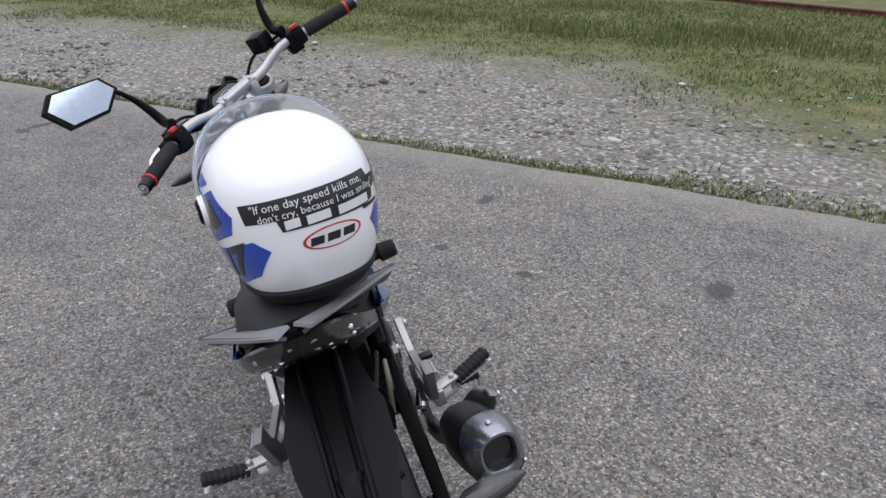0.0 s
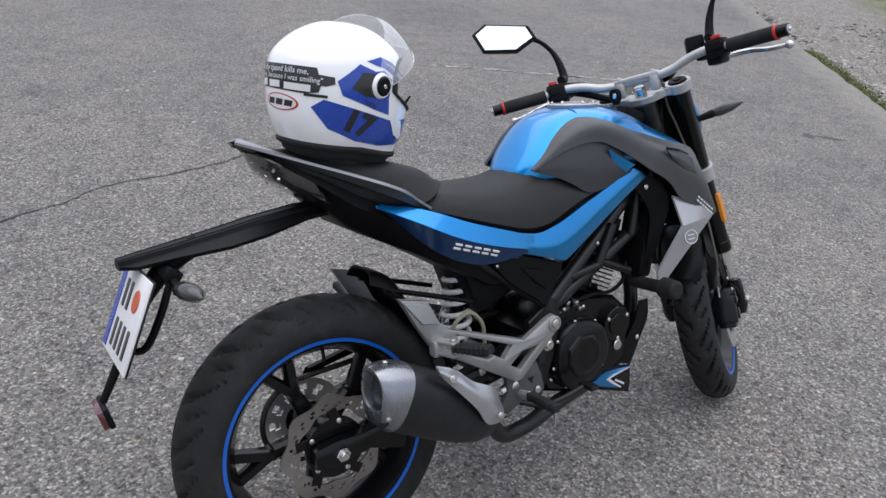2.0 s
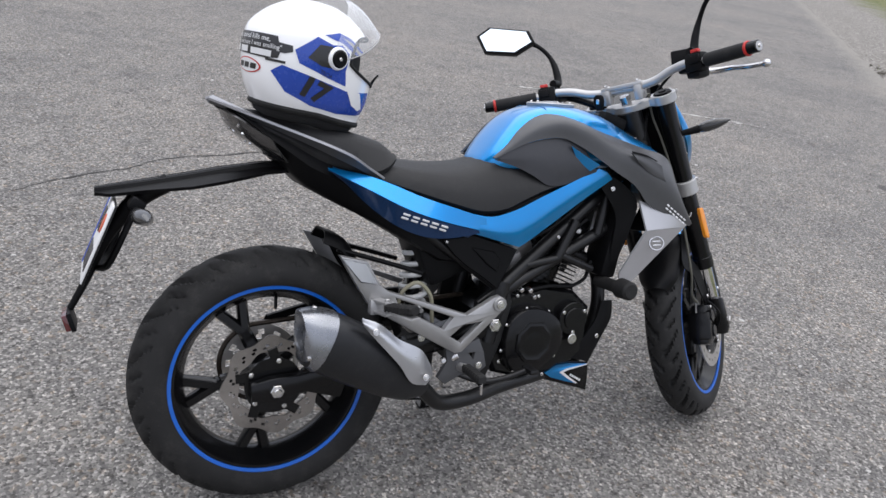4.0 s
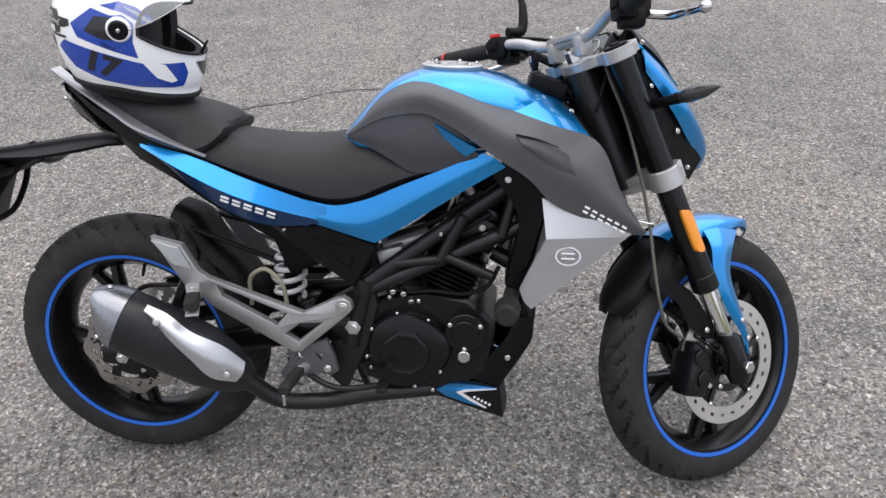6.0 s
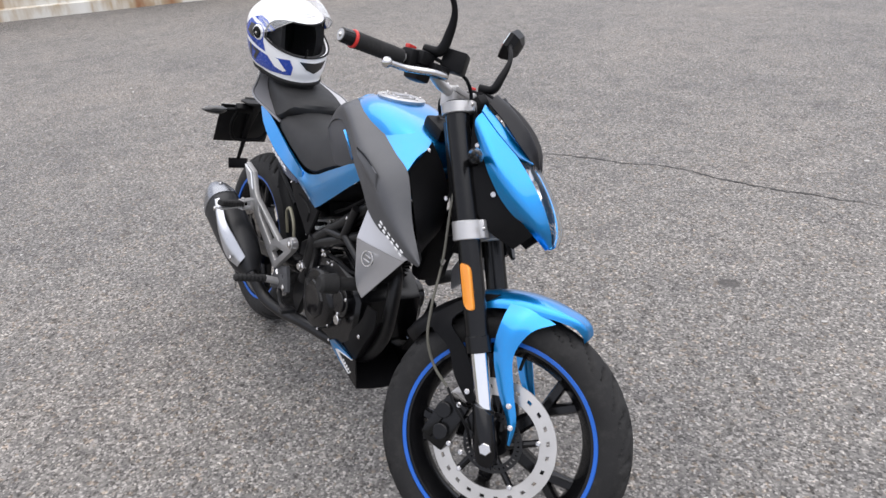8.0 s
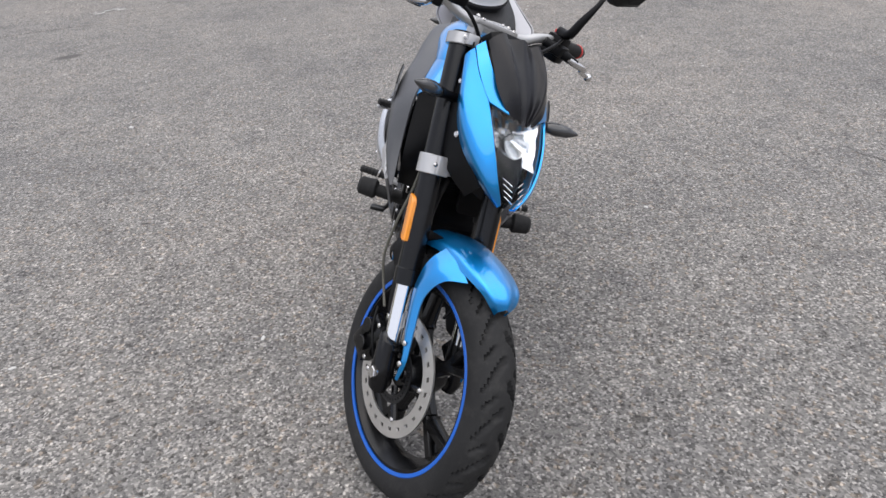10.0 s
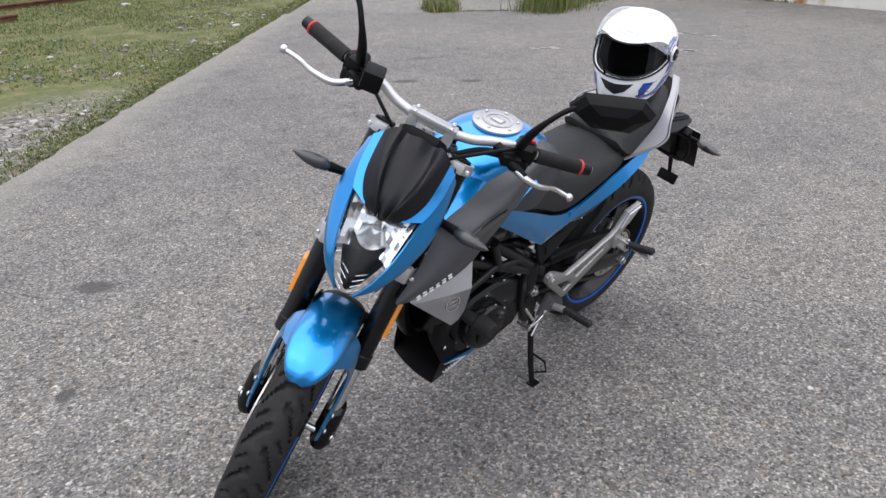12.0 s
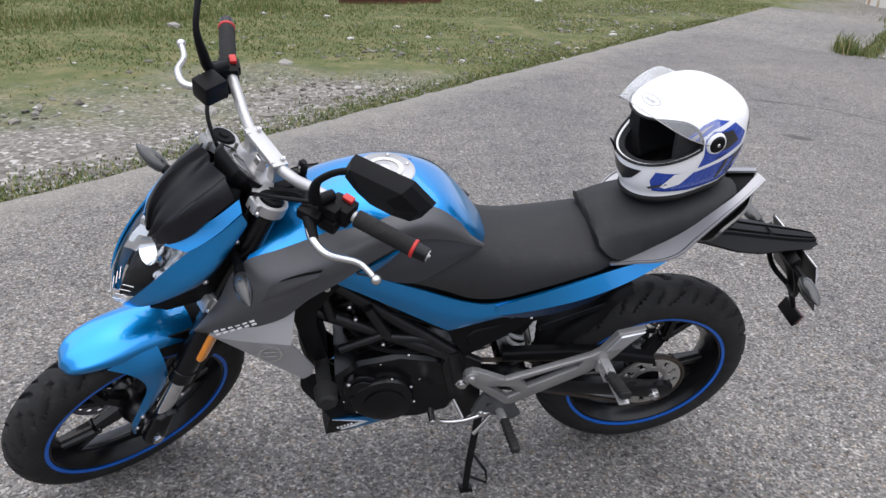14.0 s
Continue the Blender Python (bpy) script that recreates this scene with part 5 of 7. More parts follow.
def seats():
    bm = fresh()
    rings = []
    spec = [(0.215, 0.822, 0.070, 0.775, 0.098), (0.26, 0.822, 0.088, 0.764, 0.118), (0.33, 0.813, 0.096, 0.742, 0.126), (0.42, 0.807, 0.098, 0.714, 0.130), (0.50, 0.812, 0.096, 0.694, 0.131),
            (0.56, 0.826, 0.092, 0.698, 0.131), (0.62, 0.822, 0.095, 0.722, 0.130), (0.68, 0.795, 0.105, 0.745, 0.131), (0.735, 0.772, 0.118, 0.758, 0.132)]
    for x, top, w, low, wl in spec:
        half = [(0.0, top), (w * 0.5, top - 0.003), (w * 0.88, top - 0.014), (w + (wl - w) * 0.35, top - 0.3 * (top - low)), (wl - 0.003, low + 0.3 * (top - low)), (wl, low + 0.006), (wl - 0.012, low - 0.004), (0.04, low - 0.01), (0, low - 0.01)]
        rings.append([(x, y, z) for y, z in half] + [(x, -y, z) for y, z in half[-2:0:-1]])
    m = len(rings[0])
    cols = [curve_through([r[i] for r in rings], 40) for i in range(m)]
    loft(bm, [[cols[i][j] for i in range(m)] for j in range(40)])
    part("rider_seat", bm, VINYL, bike, "black vinyl rider seat", sharp=50)
    bm = fresh()
    rings = []
    spec = [(-0.055, 0.925, 0.030, 0.905, 0.034), (-0.02, 0.922, 0.055, 0.885, 0.062), (0.05, 0.912, 0.082, 0.852, 0.095), (0.12, 0.896, 0.096, 0.818, 0.110), (0.18, 0.882, 0.100, 0.800, 0.117), (0.230, 0.868, 0.099, 0.792, 0.120), (0.262, 0.856, 0.096, 0.806, 0.116), (0.280, 0.842, 0.088, 0.822, 0.104)]
    for x, top, w, low, wl in spec:
        half = [(0.0, top), (w * 0.5, top - 0.002), (w * 0.86, top - 0.010), (w, top - 0.025 * min(1, (top - low) / 0.06)), (wl, low + 0.004), (wl - 0.006, low - 0.006), (0, low - 0.008)]
        rings.append([(x, y, z) for y, z in half] + [(x, -y, z) for y, z in half[-2:0:-1]])
    m = len(rings[0])
    cols = [curve_through([r[i] for r in rings], 32) for i in range(m)]
    loft(bm, [[cols[i][j] for i in range(m)] for j in range(32)])
    part("pillion_seat", bm, VINYL, bike, "black vinyl pillion seat", sharp=50)


def tail():
    bm = fresh()
    rings = []
    for x, top, low, w in ((-0.105, 0.938, 0.930, 0.020), (-0.06, 0.915, 0.885, 0.062), (0.0, 0.875, 0.832, 0.088), (0.08, 0.835, 0.756, 0.105), (0.16, 0.800, 0.712, 0.115), (0.24, 0.775, 0.672, 0.120), (0.32, 0.745, 0.625, 0.118), (0.40, 0.715, 0.575, 0.112), (0.47, 0.70, 0.565, 0.110), (0.54, 0.700, 0.600, 0.116), (0.62, 0.718, 0.640, 0.120), (0.72, 0.755, 0.700, 0.122), (0.80, 0.775, 0.750, 0.118)):
        k = 0.9 if x > 0.2 else 0.68
        half = [(0, top), (w * 0.92, top), (w, (top + low) / 2 + 0.01), (w * k, low + 0.006), (w * (k - 0.1), low), (0, low)]
        rings.append([(x, y, z) for y, z in half] + [(x, -y, z) for y, z in half[-2:0:-1]])
    loft(bm, rings)
    t = part("tail_unit", bm, BLACK, bike, "black tail fairing")
    for s in SIDES:
        bm = fresh()
        rail = [(-0.118, 0.024, 0.945), (-0.053, 0.066, 0.920), (0.012, 0.103, 0.895), (0.077, 0.140, 0.870), (0.130, 0.168, 0.848), (0.152, 0.168, 0.838), (0.205, 0.140, 0.807), (0.248, 0.116, 0.782)]
        surf(bm, [[(-0.106, 0.004, 0.950), (-0.046, 0.044, 0.922), (0.018, 0.074, 0.894), (0.080, 0.098, 0.864), (0.130, 0.108, 0.838), (0.160, 0.110, 0.822), (0.205, 0.110, 0.800), (0.246, 0.107, 0.781)], rail], n=34, k=5, thick=0.005, side=s, inward=(0, 0, -1))
        part("grab_strip", bm, STRIP, t, "silver grey tail side wing", sharp=30)
        bm = fresh()
        surf(bm, [[(x, y - 0.001, z - 0.003) for x, y, z in rail], [(x + 0.004, y - 0.010 - 0.020 * k, z - 0.010 - 0.020 * k) for (x, y, z), k in zip(rail, (0.1, 0.15, 0.3, 0.5, 0.7, 0.7, 0.4, 0.1))]], n=34, k=3, thick=0.005, side=s)
        part("strip_edge", bm, GREY, t, "dark grey edge below the wing", sharp=30)
        # blue side panel sweeping from the tail to the frame
        bm = fresh()
        surf(bm, [[(0.125, 0.120, 0.806), (0.238, 0.130, 0.772), (0.315, 0.132, 0.744), (0.401, 0.134, 0.715), (0.470, 0.135, 0.694), (0.520, 0.135, 0.686), (0.571, 0.135, 0.696), (0.664, 0.136, 0.734), (0.745, 0.138, 0.768), (0.822, 0.140, 0.801)],
                  [(0.138, 0.118, 0.790), (0.235, 0.124, 0.742), (0.315, 0.130, 0.712), (0.401, 0.138, 0.685), (0.480, 0.142, 0.660), (0.550, 0.142, 0.648), (0.620, 0.142, 0.662), (0.690, 0.142, 0.705), (0.770, 0.142, 0.752), (0.846, 0.141, 0.792)],
                  [(0.150, 0.114, 0.776), (0.235, 0.120, 0.722), (0.315, 0.126, 0.694), (0.400, 0.133, 0.664), (0.477, 0.136, 0.645), (0.545, 0.136, 0.624), (0.590, 0.136, 0.610), (0.602, 0.136, 0.607), (0.614, 0.136, 0.614), (0.690, 0.136, 0.662), (0.775, 0.137, 0.717), (0.868, 0.138, 0.774)]], n=44, k=5, thick=0.005, side=s)
        side = part("side_panel", bm, BLUE, bike, "glossy blue side panel", sharp=40)
        bm = fresh()
        ridge = [(0.116, 0.129, 0.801), (0.195, 0.147, 0.762), (0.300, 0.152, 0.711), (0.380, 0.149, 0.683), (0.430, 0.146, 0.669), (0.505, 0.1405, 0.652)]
        surf(bm, [[(0.114, 0.126, 0.806), (0.200, 0.128, 0.789), (0.245, 0.130, 0.774), (0.335, 0.133, 0.738), (0.420, 0.1385, 0.710), (0.500, 0.1405, 0.684)], ridge], n=30, k=4, thick=0.005, side=s)
        part("panel_fin", bm, BLUE, side, "flared blue rear fin", sharp=40)
        bm = fresh()
        surf(bm, [[(x, y - 0.001, z - 0.002) for x, y, z in ridge], [(0.150, 0.120, 0.775), (0.215, 0.122, 0.714), (0.282, 0.125, 0.668), (0.362, 0.129, 0.640), (0.415, 0.133, 0.638), (0.455, 0.137, 0.643)]], n=24, k=4, thick=0.005, side=s)
        low = part("lower_panel", bm, DEEPBLUE, side, "dark blue lower flash")
        for i in range(5 if s == -1 else 0):
            bm = fresh()
            for o in (-1, 1):
                block(bm, (0.290 + 0.024 * i + 0.0016 * o, s * (0.1445 + 0.0018 * o), 0.696 - 0.0078 * i + 0.0042 * o), (0.0180, 0.004, 0.0046), (25, 18, 0), 0.0008, seg=1)
            part("mark_bar", bm, PRINT, low, "plain white mark")
        bm = fresh()
        plate(bm, [(0.392, 0.634), (0.477, 0.642), (0.545, 0.620), (0.603, 0.598), (0.582, 0.555), (0.549, 0.500), (0.510, 0.530), (0.462, 0.562), (0.425, 0.595)], s * 0.126, 0.012, 0.004)
        cov = part("side_cover", bm, BLACK, bike, "black triangular side cover")
        bm = fresh()
        plate(bm, [(0.470, 0.612), (0.535, 0.598), (0.555, 0.575), (0.545, 0.545), (0.515, 0.565)], s * 0.130, 0.008, 0.004)
        part("side_cover_boss", bm, BLACK, cov)
        bolt_head((0.405, s * 0.124, 0.628), (0, s, 0), 0.004, cov)
    # rear mudguard, plate carrier
    bm = fresh()
    surf(bm, [[(-0.002, -0.106, 0.862), (-0.068, -0.072, 0.905), (-0.098, 0, 0.924), (-0.068, 0.072, 0.905), (-0.002, 0.106, 0.862)],
              [(0.010, -0.106, 0.838), (-0.052, -0.074, 0.872), (-0.082, 0, 0.888), (-0.052, 0.074, 0.872), (0.010, 0.106, 0.838)],
              [(0.050, -0.060, 0.800), (0.004, -0.046, 0.822), (-0.014, 0, 0.830), (0.004, 0.046, 0.822), (0.050, 0.060, 0.800)]], n=24, k=5, thick=0.006, inward=(1, 0, 0.3))
    lens = part("tail_light_lens", bm, TAILLENS, t, "clear grey tail light lens")
    rng = random.Random(5)
    for y in (-0.066, -0.050, -0.034, -0.016, 0.016, 0.034, 0.050, 0.066):
        for x, z, fall in ((-0.092, 0.907, 0.26), (-0.082, 0.886, 0.22), (-0.058, 0.862, 0.20)):
            if fall == 0.20 and abs(y) > 0.06 or rng.random() < 0.25:
                continue
            bm = fresh()
            block(bm, (x + 0.42 * abs(y), y, z - fall * abs(y)), (0.006, rng.uniform(0.005, 0.011), rng.uniform(0.004, 0.008)), (rng.uniform(-30, 30), rng.uniform(0, 40), 35 * y / 0.06 + rng.uniform(-25, 25)), 0.002)
            part("reflector_facet", bm, rng.choice((CHROME, BOWL, SMOKE)), lens, "small bright lamp facet")
    bm = fresh()
    rings = []
    for x, z, neck, w, drop in ((0.09, 0.796, 0.030, 0.044, 0.012), (0.00, 0.795, 0.030, 0.058, 0.016), (-0.055, 0.788, 0.029, 0.066, 0.020), (-0.090, 0.784, 0.028, 0.074, 0.022), (-0.16, 0.772, 0.026, 0.070, 0.022), (-0.25, 0.758, 0.024, 0.053, 0.016), (-0.32, 0.748, 0.020, 0.040, 0.014), (-0.346, 0.744, 0.014, 0.026, 0.008)):
        half = [(0, 0), (neck * 0.45, 0), (neck * 0.55, -0.007), (neck * 0.75, -0.007), (neck * 0.85, 0), (neck, -0.001), (neck * 1.12, -0.008), (w, -drop), (w - 0.003, -drop - 0.007), (neck, -0.018), (0, -0.018)]
        rings.append([(x, y, z + 0.012 + q) for y, q in half] + [(x, -y, z + 0.012 + q) for y, q in half[-2:0:-1]])
    loft(bm, rings)
    guard = part("rear_mudguard", bm, BLACK, bike, "black tail mudguard with twin ribs", sharp=25)
    bm = fresh()
    tube(bm, [(-0.20, 0.0, 0.765), (-0.262, 0, 0.730), (-0.325, 0, 0.655), (-0.372, 0, 0.560), (-0.405, 0, 0.500)], [0.02, 0.02, 0.013, 0.009, 0.007], seg=10)
    block(bm, (-0.268, 0, 0.725), (0.030, 0.15, 0.026), (0, 35, 0), 0.006)
    for s in SIDES:
        tube(bm, [(-0.268, s * 0.06, 0.725), (-0.300, s * 0.075, 0.66), (-0.330, s * 0.055, 0.60), (-0.35, 0, 0.585)], 0.007, seg=8)
    car = part("plate_carrier", bm, BLACK, guard, "black plate carrier")
    bm = fresh()
    block(bm, (-0.412, 0, 0.478), (0.012, 0.072, 0.036), (0, -14, 0), 0.004)
    part("rear_reflector", bm, REDLENS, car, "red rear reflector")
    bm = fresh()
    block(bm, (-0.403, 0, 0.480), (0.010, 0.078, 0.041), (0, -14, 0), 0.004)
    part("reflector_back", bm, BLACK, car)
    for s in SIDES:
        bm = fresh()
        tube(bm, [(-0.268, s * 0.06, 0.718), (-0.272, s * 0.115, 0.714)], 0.008, seg=8)
        ind = part("turn_indicator", bm, BLACK, bike, "black rear turn indicator")
        bm = fresh()
        rings = []
        for t, k in ((0, 0.4), (0.15, 0.9), (0.45, 1.0), (0.75, 0.75), (1, 0.12)):
            c = Vector((-0.268 + 0.012 * t, s * (0.110 + 0.095 * t), 0.714))
            rings.append([tuple(c + Vector((0.020 * k * math.cos(a), 0, 0.016 * k * math.sin(a)))) for a in np.linspace(0, 2 * math.pi, 14, endpoint=False)])
        loft(bm, rings)
        part("lens", bm, SMOKE, ind, "smoked indicator lens")
    # number plate with its writing as plain bars
    pm = Matrix.Translation((-0.345, -0.012, 0.655)) @ Matrix.Rotation(radians(24), 4, "Y") @ Matrix.Rotation(radians(-90), 4, "Z")
    bm = fresh()
    block(bm, (0, 0, 0), (0.205, 0.004, 0.165), bevel=0.0015)
    bmesh.ops.transform(bm, matrix=pm, verts=bm.verts)
    pl = part("number_plate", bm, PRINT, bike, "white number plate with a blue strip")
    bm = fresh()
    block(bm, (0, 0.0035, 0), (0.209, 0.004, 0.169), bevel=0.0015)
    bmesh.ops.transform(bm, matrix=pm, verts=bm.verts)
    part("plate_back", bm, FRAMEBLACK, pl, "black plate holder")
    for c, sz, mt in (((-0.086, -0.0025, 0.0), (0.028, 0.003, 0.155), DECAL), ((-0.042, -0.0025, 0.035), (0.015, 0.003, 0.052), INK), ((-0.008, -0.0025, 0.035), (0.015, 0.003, 0.052), INK),
                      ((-0.042, -0.0025, -0.04), (0.015, 0.003, 0.052), INK), ((-0.008, -0.0025, -0.04), (0.015, 0.003, 0.052), INK), ((0.026, -0.0025, -0.04), (0.015, 0.003, 0.052), INK), ((0.060, -0.0025, -0.04), (0.015, 0.003, 0.052), INK)):
        bm = fresh()
        block(bm, c, sz, bevel=0.001, seg=1)
        bmesh.ops.transform(bm, matrix=pm, verts=bm.verts)
        part("plate_bar", bm, mt, pl)
    bm = fresh()
    rod(bm, (0.045, -0.0015, 0.036), (0.045, -0.0045, 0.036), 0.021)
    bmesh.ops.transform(bm, matrix=pm, verts=bm.verts)
    part("plate_seal", bm, SEAL, pl, "orange red round seal")


def frame_and_engine():
    for s in SIDES:
        y = s * 0.108
        for a, b, r in (((0.985, s * 0.06, 0.80), (0.575, y, 0.505), 0.0175), ((0.985, s * 0.075, 0.670), (0.565, y, 0.485), 0.0165), ((0.785, y, 0.662), (0.735, y, 0.565), 0.0125), ((0.735, y, 0.565), (0.640, y, 0.552), 0.011),
                        ((0.745, y, 0.572), (0.845, y, 0.530), 0.011), ((0.895, s * 0.09, 0.735), (0.865, s * 0.095, 0.620), 0.0125), ((0.575, y, 0.515), (0.535, y, 0.36), 0.022), ((0.56, y, 0.50), (0.30, s * 0.10, 0.690), 0.0125)):
            bm = fresh()
            tube(bm, [a, b], r, smooth=False, seg=14)
            part("frame_tube", bm, FRAMEBLACK, bike, "black trellis frame tube")
        bm = fresh()
        plate(bm, [(0.500, 0.47), (0.585, 0.52), (0.600, 0.46), (0.575, 0.36), (0.52, 0.24), (0.48, 0.28), (0.495, 0.38)], s * 0.118, 0.02, 0.003)
        piv = part("pivot_plate", bm, FRAMEBLACK, bike, "black swingarm pivot plate")
        bm = fresh()
        rod(bm, (0.545, s * 0.115, 0.408), (0.545, s * 0.135, 0.408), 0.018, seg=6)
        rod(bm, (0.545, s * 0.134, 0.408), (0.545, s * 0.142, 0.408), 0.011)
        part("pivot_nut", bm, STEEL, piv, "bright swingarm nut")
        # foot peg bracket: one forked alloy plate with two windows
        bm = fresh()
        pierced_plate(bm, [(0.129, 0.618), (0.194, 0.602), (0.224, 0.545), (0.245, 0.529), (0.447, 0.455), (0.519, 0.491), (0.535, 0.495), (0.550, 0.485), (0.554, 0.468), (0.540, 0.452), (0.436, 0.362), (0.418, 0.361), (0.244, 0.466), (0.222, 0.488), (0.196, 0.503), (0.166, 0.552)],
                      [[(0.262, 0.512), (0.410, 0.452), (0.386, 0.424), (0.272, 0.488)], [(0.438, 0.430), (0.488, 0.434), (0.432, 0.387), (0.404, 0.404)]], s * 0.168, 0.016)
        br = part("footrest_bracket", bm, BRACKET, bike, "satin alloy footrest bracket", sharp=25)
        bm = fresh()
        plate(bm, [(0.132, 0.613), (0.190, 0.599), (0.216, 0.549), (0.176, 0.556)], s * 0.174, 0.007, 0.003)
        part("bracket_fin", bm, SHIELD, br, "bright alloy heel guard")
        bm = fresh()
        rod(bm, (0.535, s * 0.150, 0.474), (0.535, s * 0.172, 0.474), 0.018)
        part("bracket_boss", bm, BRACKET, br)
        bolt_head((0.535, s * 0.172, 0.474), (0, s, 0), 0.011, br)
        bolt_head((0.335, s * 0.150, 0.405), (0, s, 0), 0.010, br)
        bm = fresh()
        pierced_plate(bm, [(0.398, 0.378), (0.440, 0.370), (0.490, 0.388), (0.505, 0.350), (0.513, 0.312), (0.496, 0.300), (0.473, 0.304), (0.446, 0.300), (0.424, 0.290), (0.401, 0.279), (0.380, 0.298), (0.404, 0.336)], [[(0.462, 0.352), (0.480, 0.352), (0.476, 0.334)]], s * 0.155, 0.012, 0.002)
        part("bracket_foot", bm, GREY, br, "dark grey lower bracket plate", sharp=25)
        bolt_head((0.490, s * 0.156, 0.318), (0, s, 0), 0.009, br)
        # rider peg
        bm = fresh()
        rod(bm, (0.440, s * 0.150, 0.318), (0.437, s * 0.195, 0.330), 0.011)
        peg = part("foot_peg", bm, ALLOY, bike, "folding rider foot peg")
        bm = fresh()
        ribbed(bm, (0.437, s * 0.192, 0.331), (-0.007, s * 0.1, 0.006), 0.098, 0.024, 0.020, 8)
        part("peg_rubber", bm, RUBBER, peg, "black rubber peg cover")
        bm = fresh()
        rod(bm, (0.430, s * 0.285, 0.326), (0.430, s * 0.285, 0.300), 0.0035)
        part("peg_feeler", bm, STEEL, peg)
        # passenger peg, folded out
        bm = fresh()
        d = Vector((0.06, -0.155, 0.025)).normalized() if s == -1 else Vector((-0.01, 0.15, 0.042)).normalized()
        p = Vector((0.212, s * 0.168, 0.498))
        block(bm, tuple(p), (0.030, 0.024, 0.036), bevel=0.005)
        for o in (-1, 1):
            q = p + Vector((0, 0, 0.013 * o))
            block(bm, tuple(q + d * 0.024), (0.024, 0.050, 0.006), (0, 0, math.degrees(math.atan2(d.y, d.x)) - 90), 0.002)
        rod(bm, p + d * 0.040 - Vector((0, 0, 0.020)), p + d * 0.040 + Vector((0, 0, 0.020)), 0.006)
        pp = part("passenger_peg", bm, ALLOY, bike, "passenger foot peg")
        bm = fresh()
        ang = math.degrees(math.atan2(d.y, d.x)) - 90
        ribbed(bm, p + d * 0.044, d, 0.088, 0.029, 0.020, 8)
        part("peg_rubber", bm, RUBBER, pp, "black rubber peg cover")
        bm = fresh()
        block(bm, tuple(p + d * 0.088 - Vector((0, 0, 0.012))), (0.026, 0.092, 0.005), (0, 0, ang), 0.002)
        part("peg_plate", bm, ALLOY, pp, "alloy peg plate")
        # swingarm
        bm = fresh()
        rings = []
        for x, z, w, h in ((-0.055, 0.304, 0.012, 0.020), (-0.01, 0.307, 0.014, 0.026), (0.05, 0.313, 0.014, 0.022), (0.25, 0.352, 0.016, 0.024), (0.42, 0.388, 0.019, 0.032), (0.56, 0.408, 0.02, 0.03)):
            rings.append([(x, s * 0.104 + w * a, z + h * b) for a, b in ((-1, -0.8), (-0.8, -1), (0.8, -1), (1, -0.8), (1, 0.8), (0.8, 1), (-0.8, 1), (-1, 0.8))])
        loft(bm, rings)
        arm = part("swingarm", bm, SATIN, bike, "black swingarm")
        bm = fresh()
        rod(bm, (0, s * 0.11, 0.307), (0, s * 0.130, 0.307), 0.016, seg=6)
        rod(bm, (0, s * 0.128, 0.307), (0, s * 0.138, 0.307), 0.009)
        part("axle_nut", bm, STEEL, arm, "bright axle nut")
    bm = fresh()
    block(bm, (0.40, 0, 0.385), (0.07, 0.20, 0.04), (0, -12, 0), 0.012)
    part("swingarm_bridge", bm, SATIN, bike)
    # engine
    bm = fresh()
    rings = []
    for y, k in ((-0.105, 0.93), (-0.095, 1), (0.095, 1), (0.105, 0.93)):
        rings.append([(0.70 + (x - 0.70) * k, y, 0.37 + (z - 0.37) * k) for x, z in ((0.53, 0.34), (0.56, 0.27), (0.64, 0.245), (0.78, 0.25), (0.85, 0.30), (0.855, 0.42), (0.80, 0.47), (0.70, 0.49), (0.60, 0.47), (0.54, 0.42))])
    loft(bm, rings)
    eng = part("engine", bm, SATIN, bike, "black single-cylinder engine")
    for s in SIDES:
        bm = fresh()
        cx, cz, r = (0.660, 0.352, 0.090) if s == -1 else (0.735, 0.352, 0.078)
        rings = []
        for y, k in ((0.10, 1.02), (0.122, 1.0), (0.132, 0.93), (0.136, 0.80), (0.137, 0.3)):
            ring = []
            for a in np.linspace(0, 2 * math.pi, 40, endpoint=False):
                rr = r * (1 + 0.10 * max(0, math.cos(a - 0.7)) ** 2 + 0.05 * math.cos(3 * a))
                ring.append((cx + rr * k * math.cos(a), s * y, cz + rr * k * math.sin(a)))
            rings.append(ring)
        loft(bm, rings)
        cov = part("clutch_cover" if s == -1 else "alternator_cover", bm, SATIN, eng, "satin black engine cover")
        bm = fresh()
        rings = []
        for y, k in ((0.134, 0.66), (0.141, 0.62), (0.143, 0.54), (0.1415, 0.46), (0.1425, 0.30)):
            rings.append([(cx + r * k * math.cos(2 * math.pi * i / 24 + 0.3), s * y, cz + r * k * math.sin(2 * math.pi * i / 24 + 0.3)) for i in range(24)])
        rings = [[q for i, q in enumerate(g) if i % 3 == 0] for g in rings]
        loft(bm, rings)
        part("cover_boss", bm, SATIN, cov, "raised eight-sided cover centre", sharp=20)
        for i in range(8):
            a = 2 * math.pi * i / 8 + 0.2
            bolt_head((cx + r * 1.0 * math.cos(a), s * 0.121, cz + r * 1.0 * math.sin(a)), (0, s, 0), 0.0045, cov)
        bm = fresh()
        rod(bm, (0.790, s * 0.09, 0.400), (0.790, s * 0.125, 0.400), 0.045)
        rod(bm, (0.790, s * 0.120, 0.400), (0.790, s * 0.130, 0.400), 0.030)
        c2 = part("filter_cover", bm, SATIN, eng, "round black cover")
        for i in range(3):
            a = 2 * math.pi * i / 3 + 0.5
            bolt_head((0.790 + 0.038 * math.cos(a), s * 0.124, 0.400 + 0.038 * math.sin(a)), (0, s, 0), 0.0055, c2)
        bm = fresh()
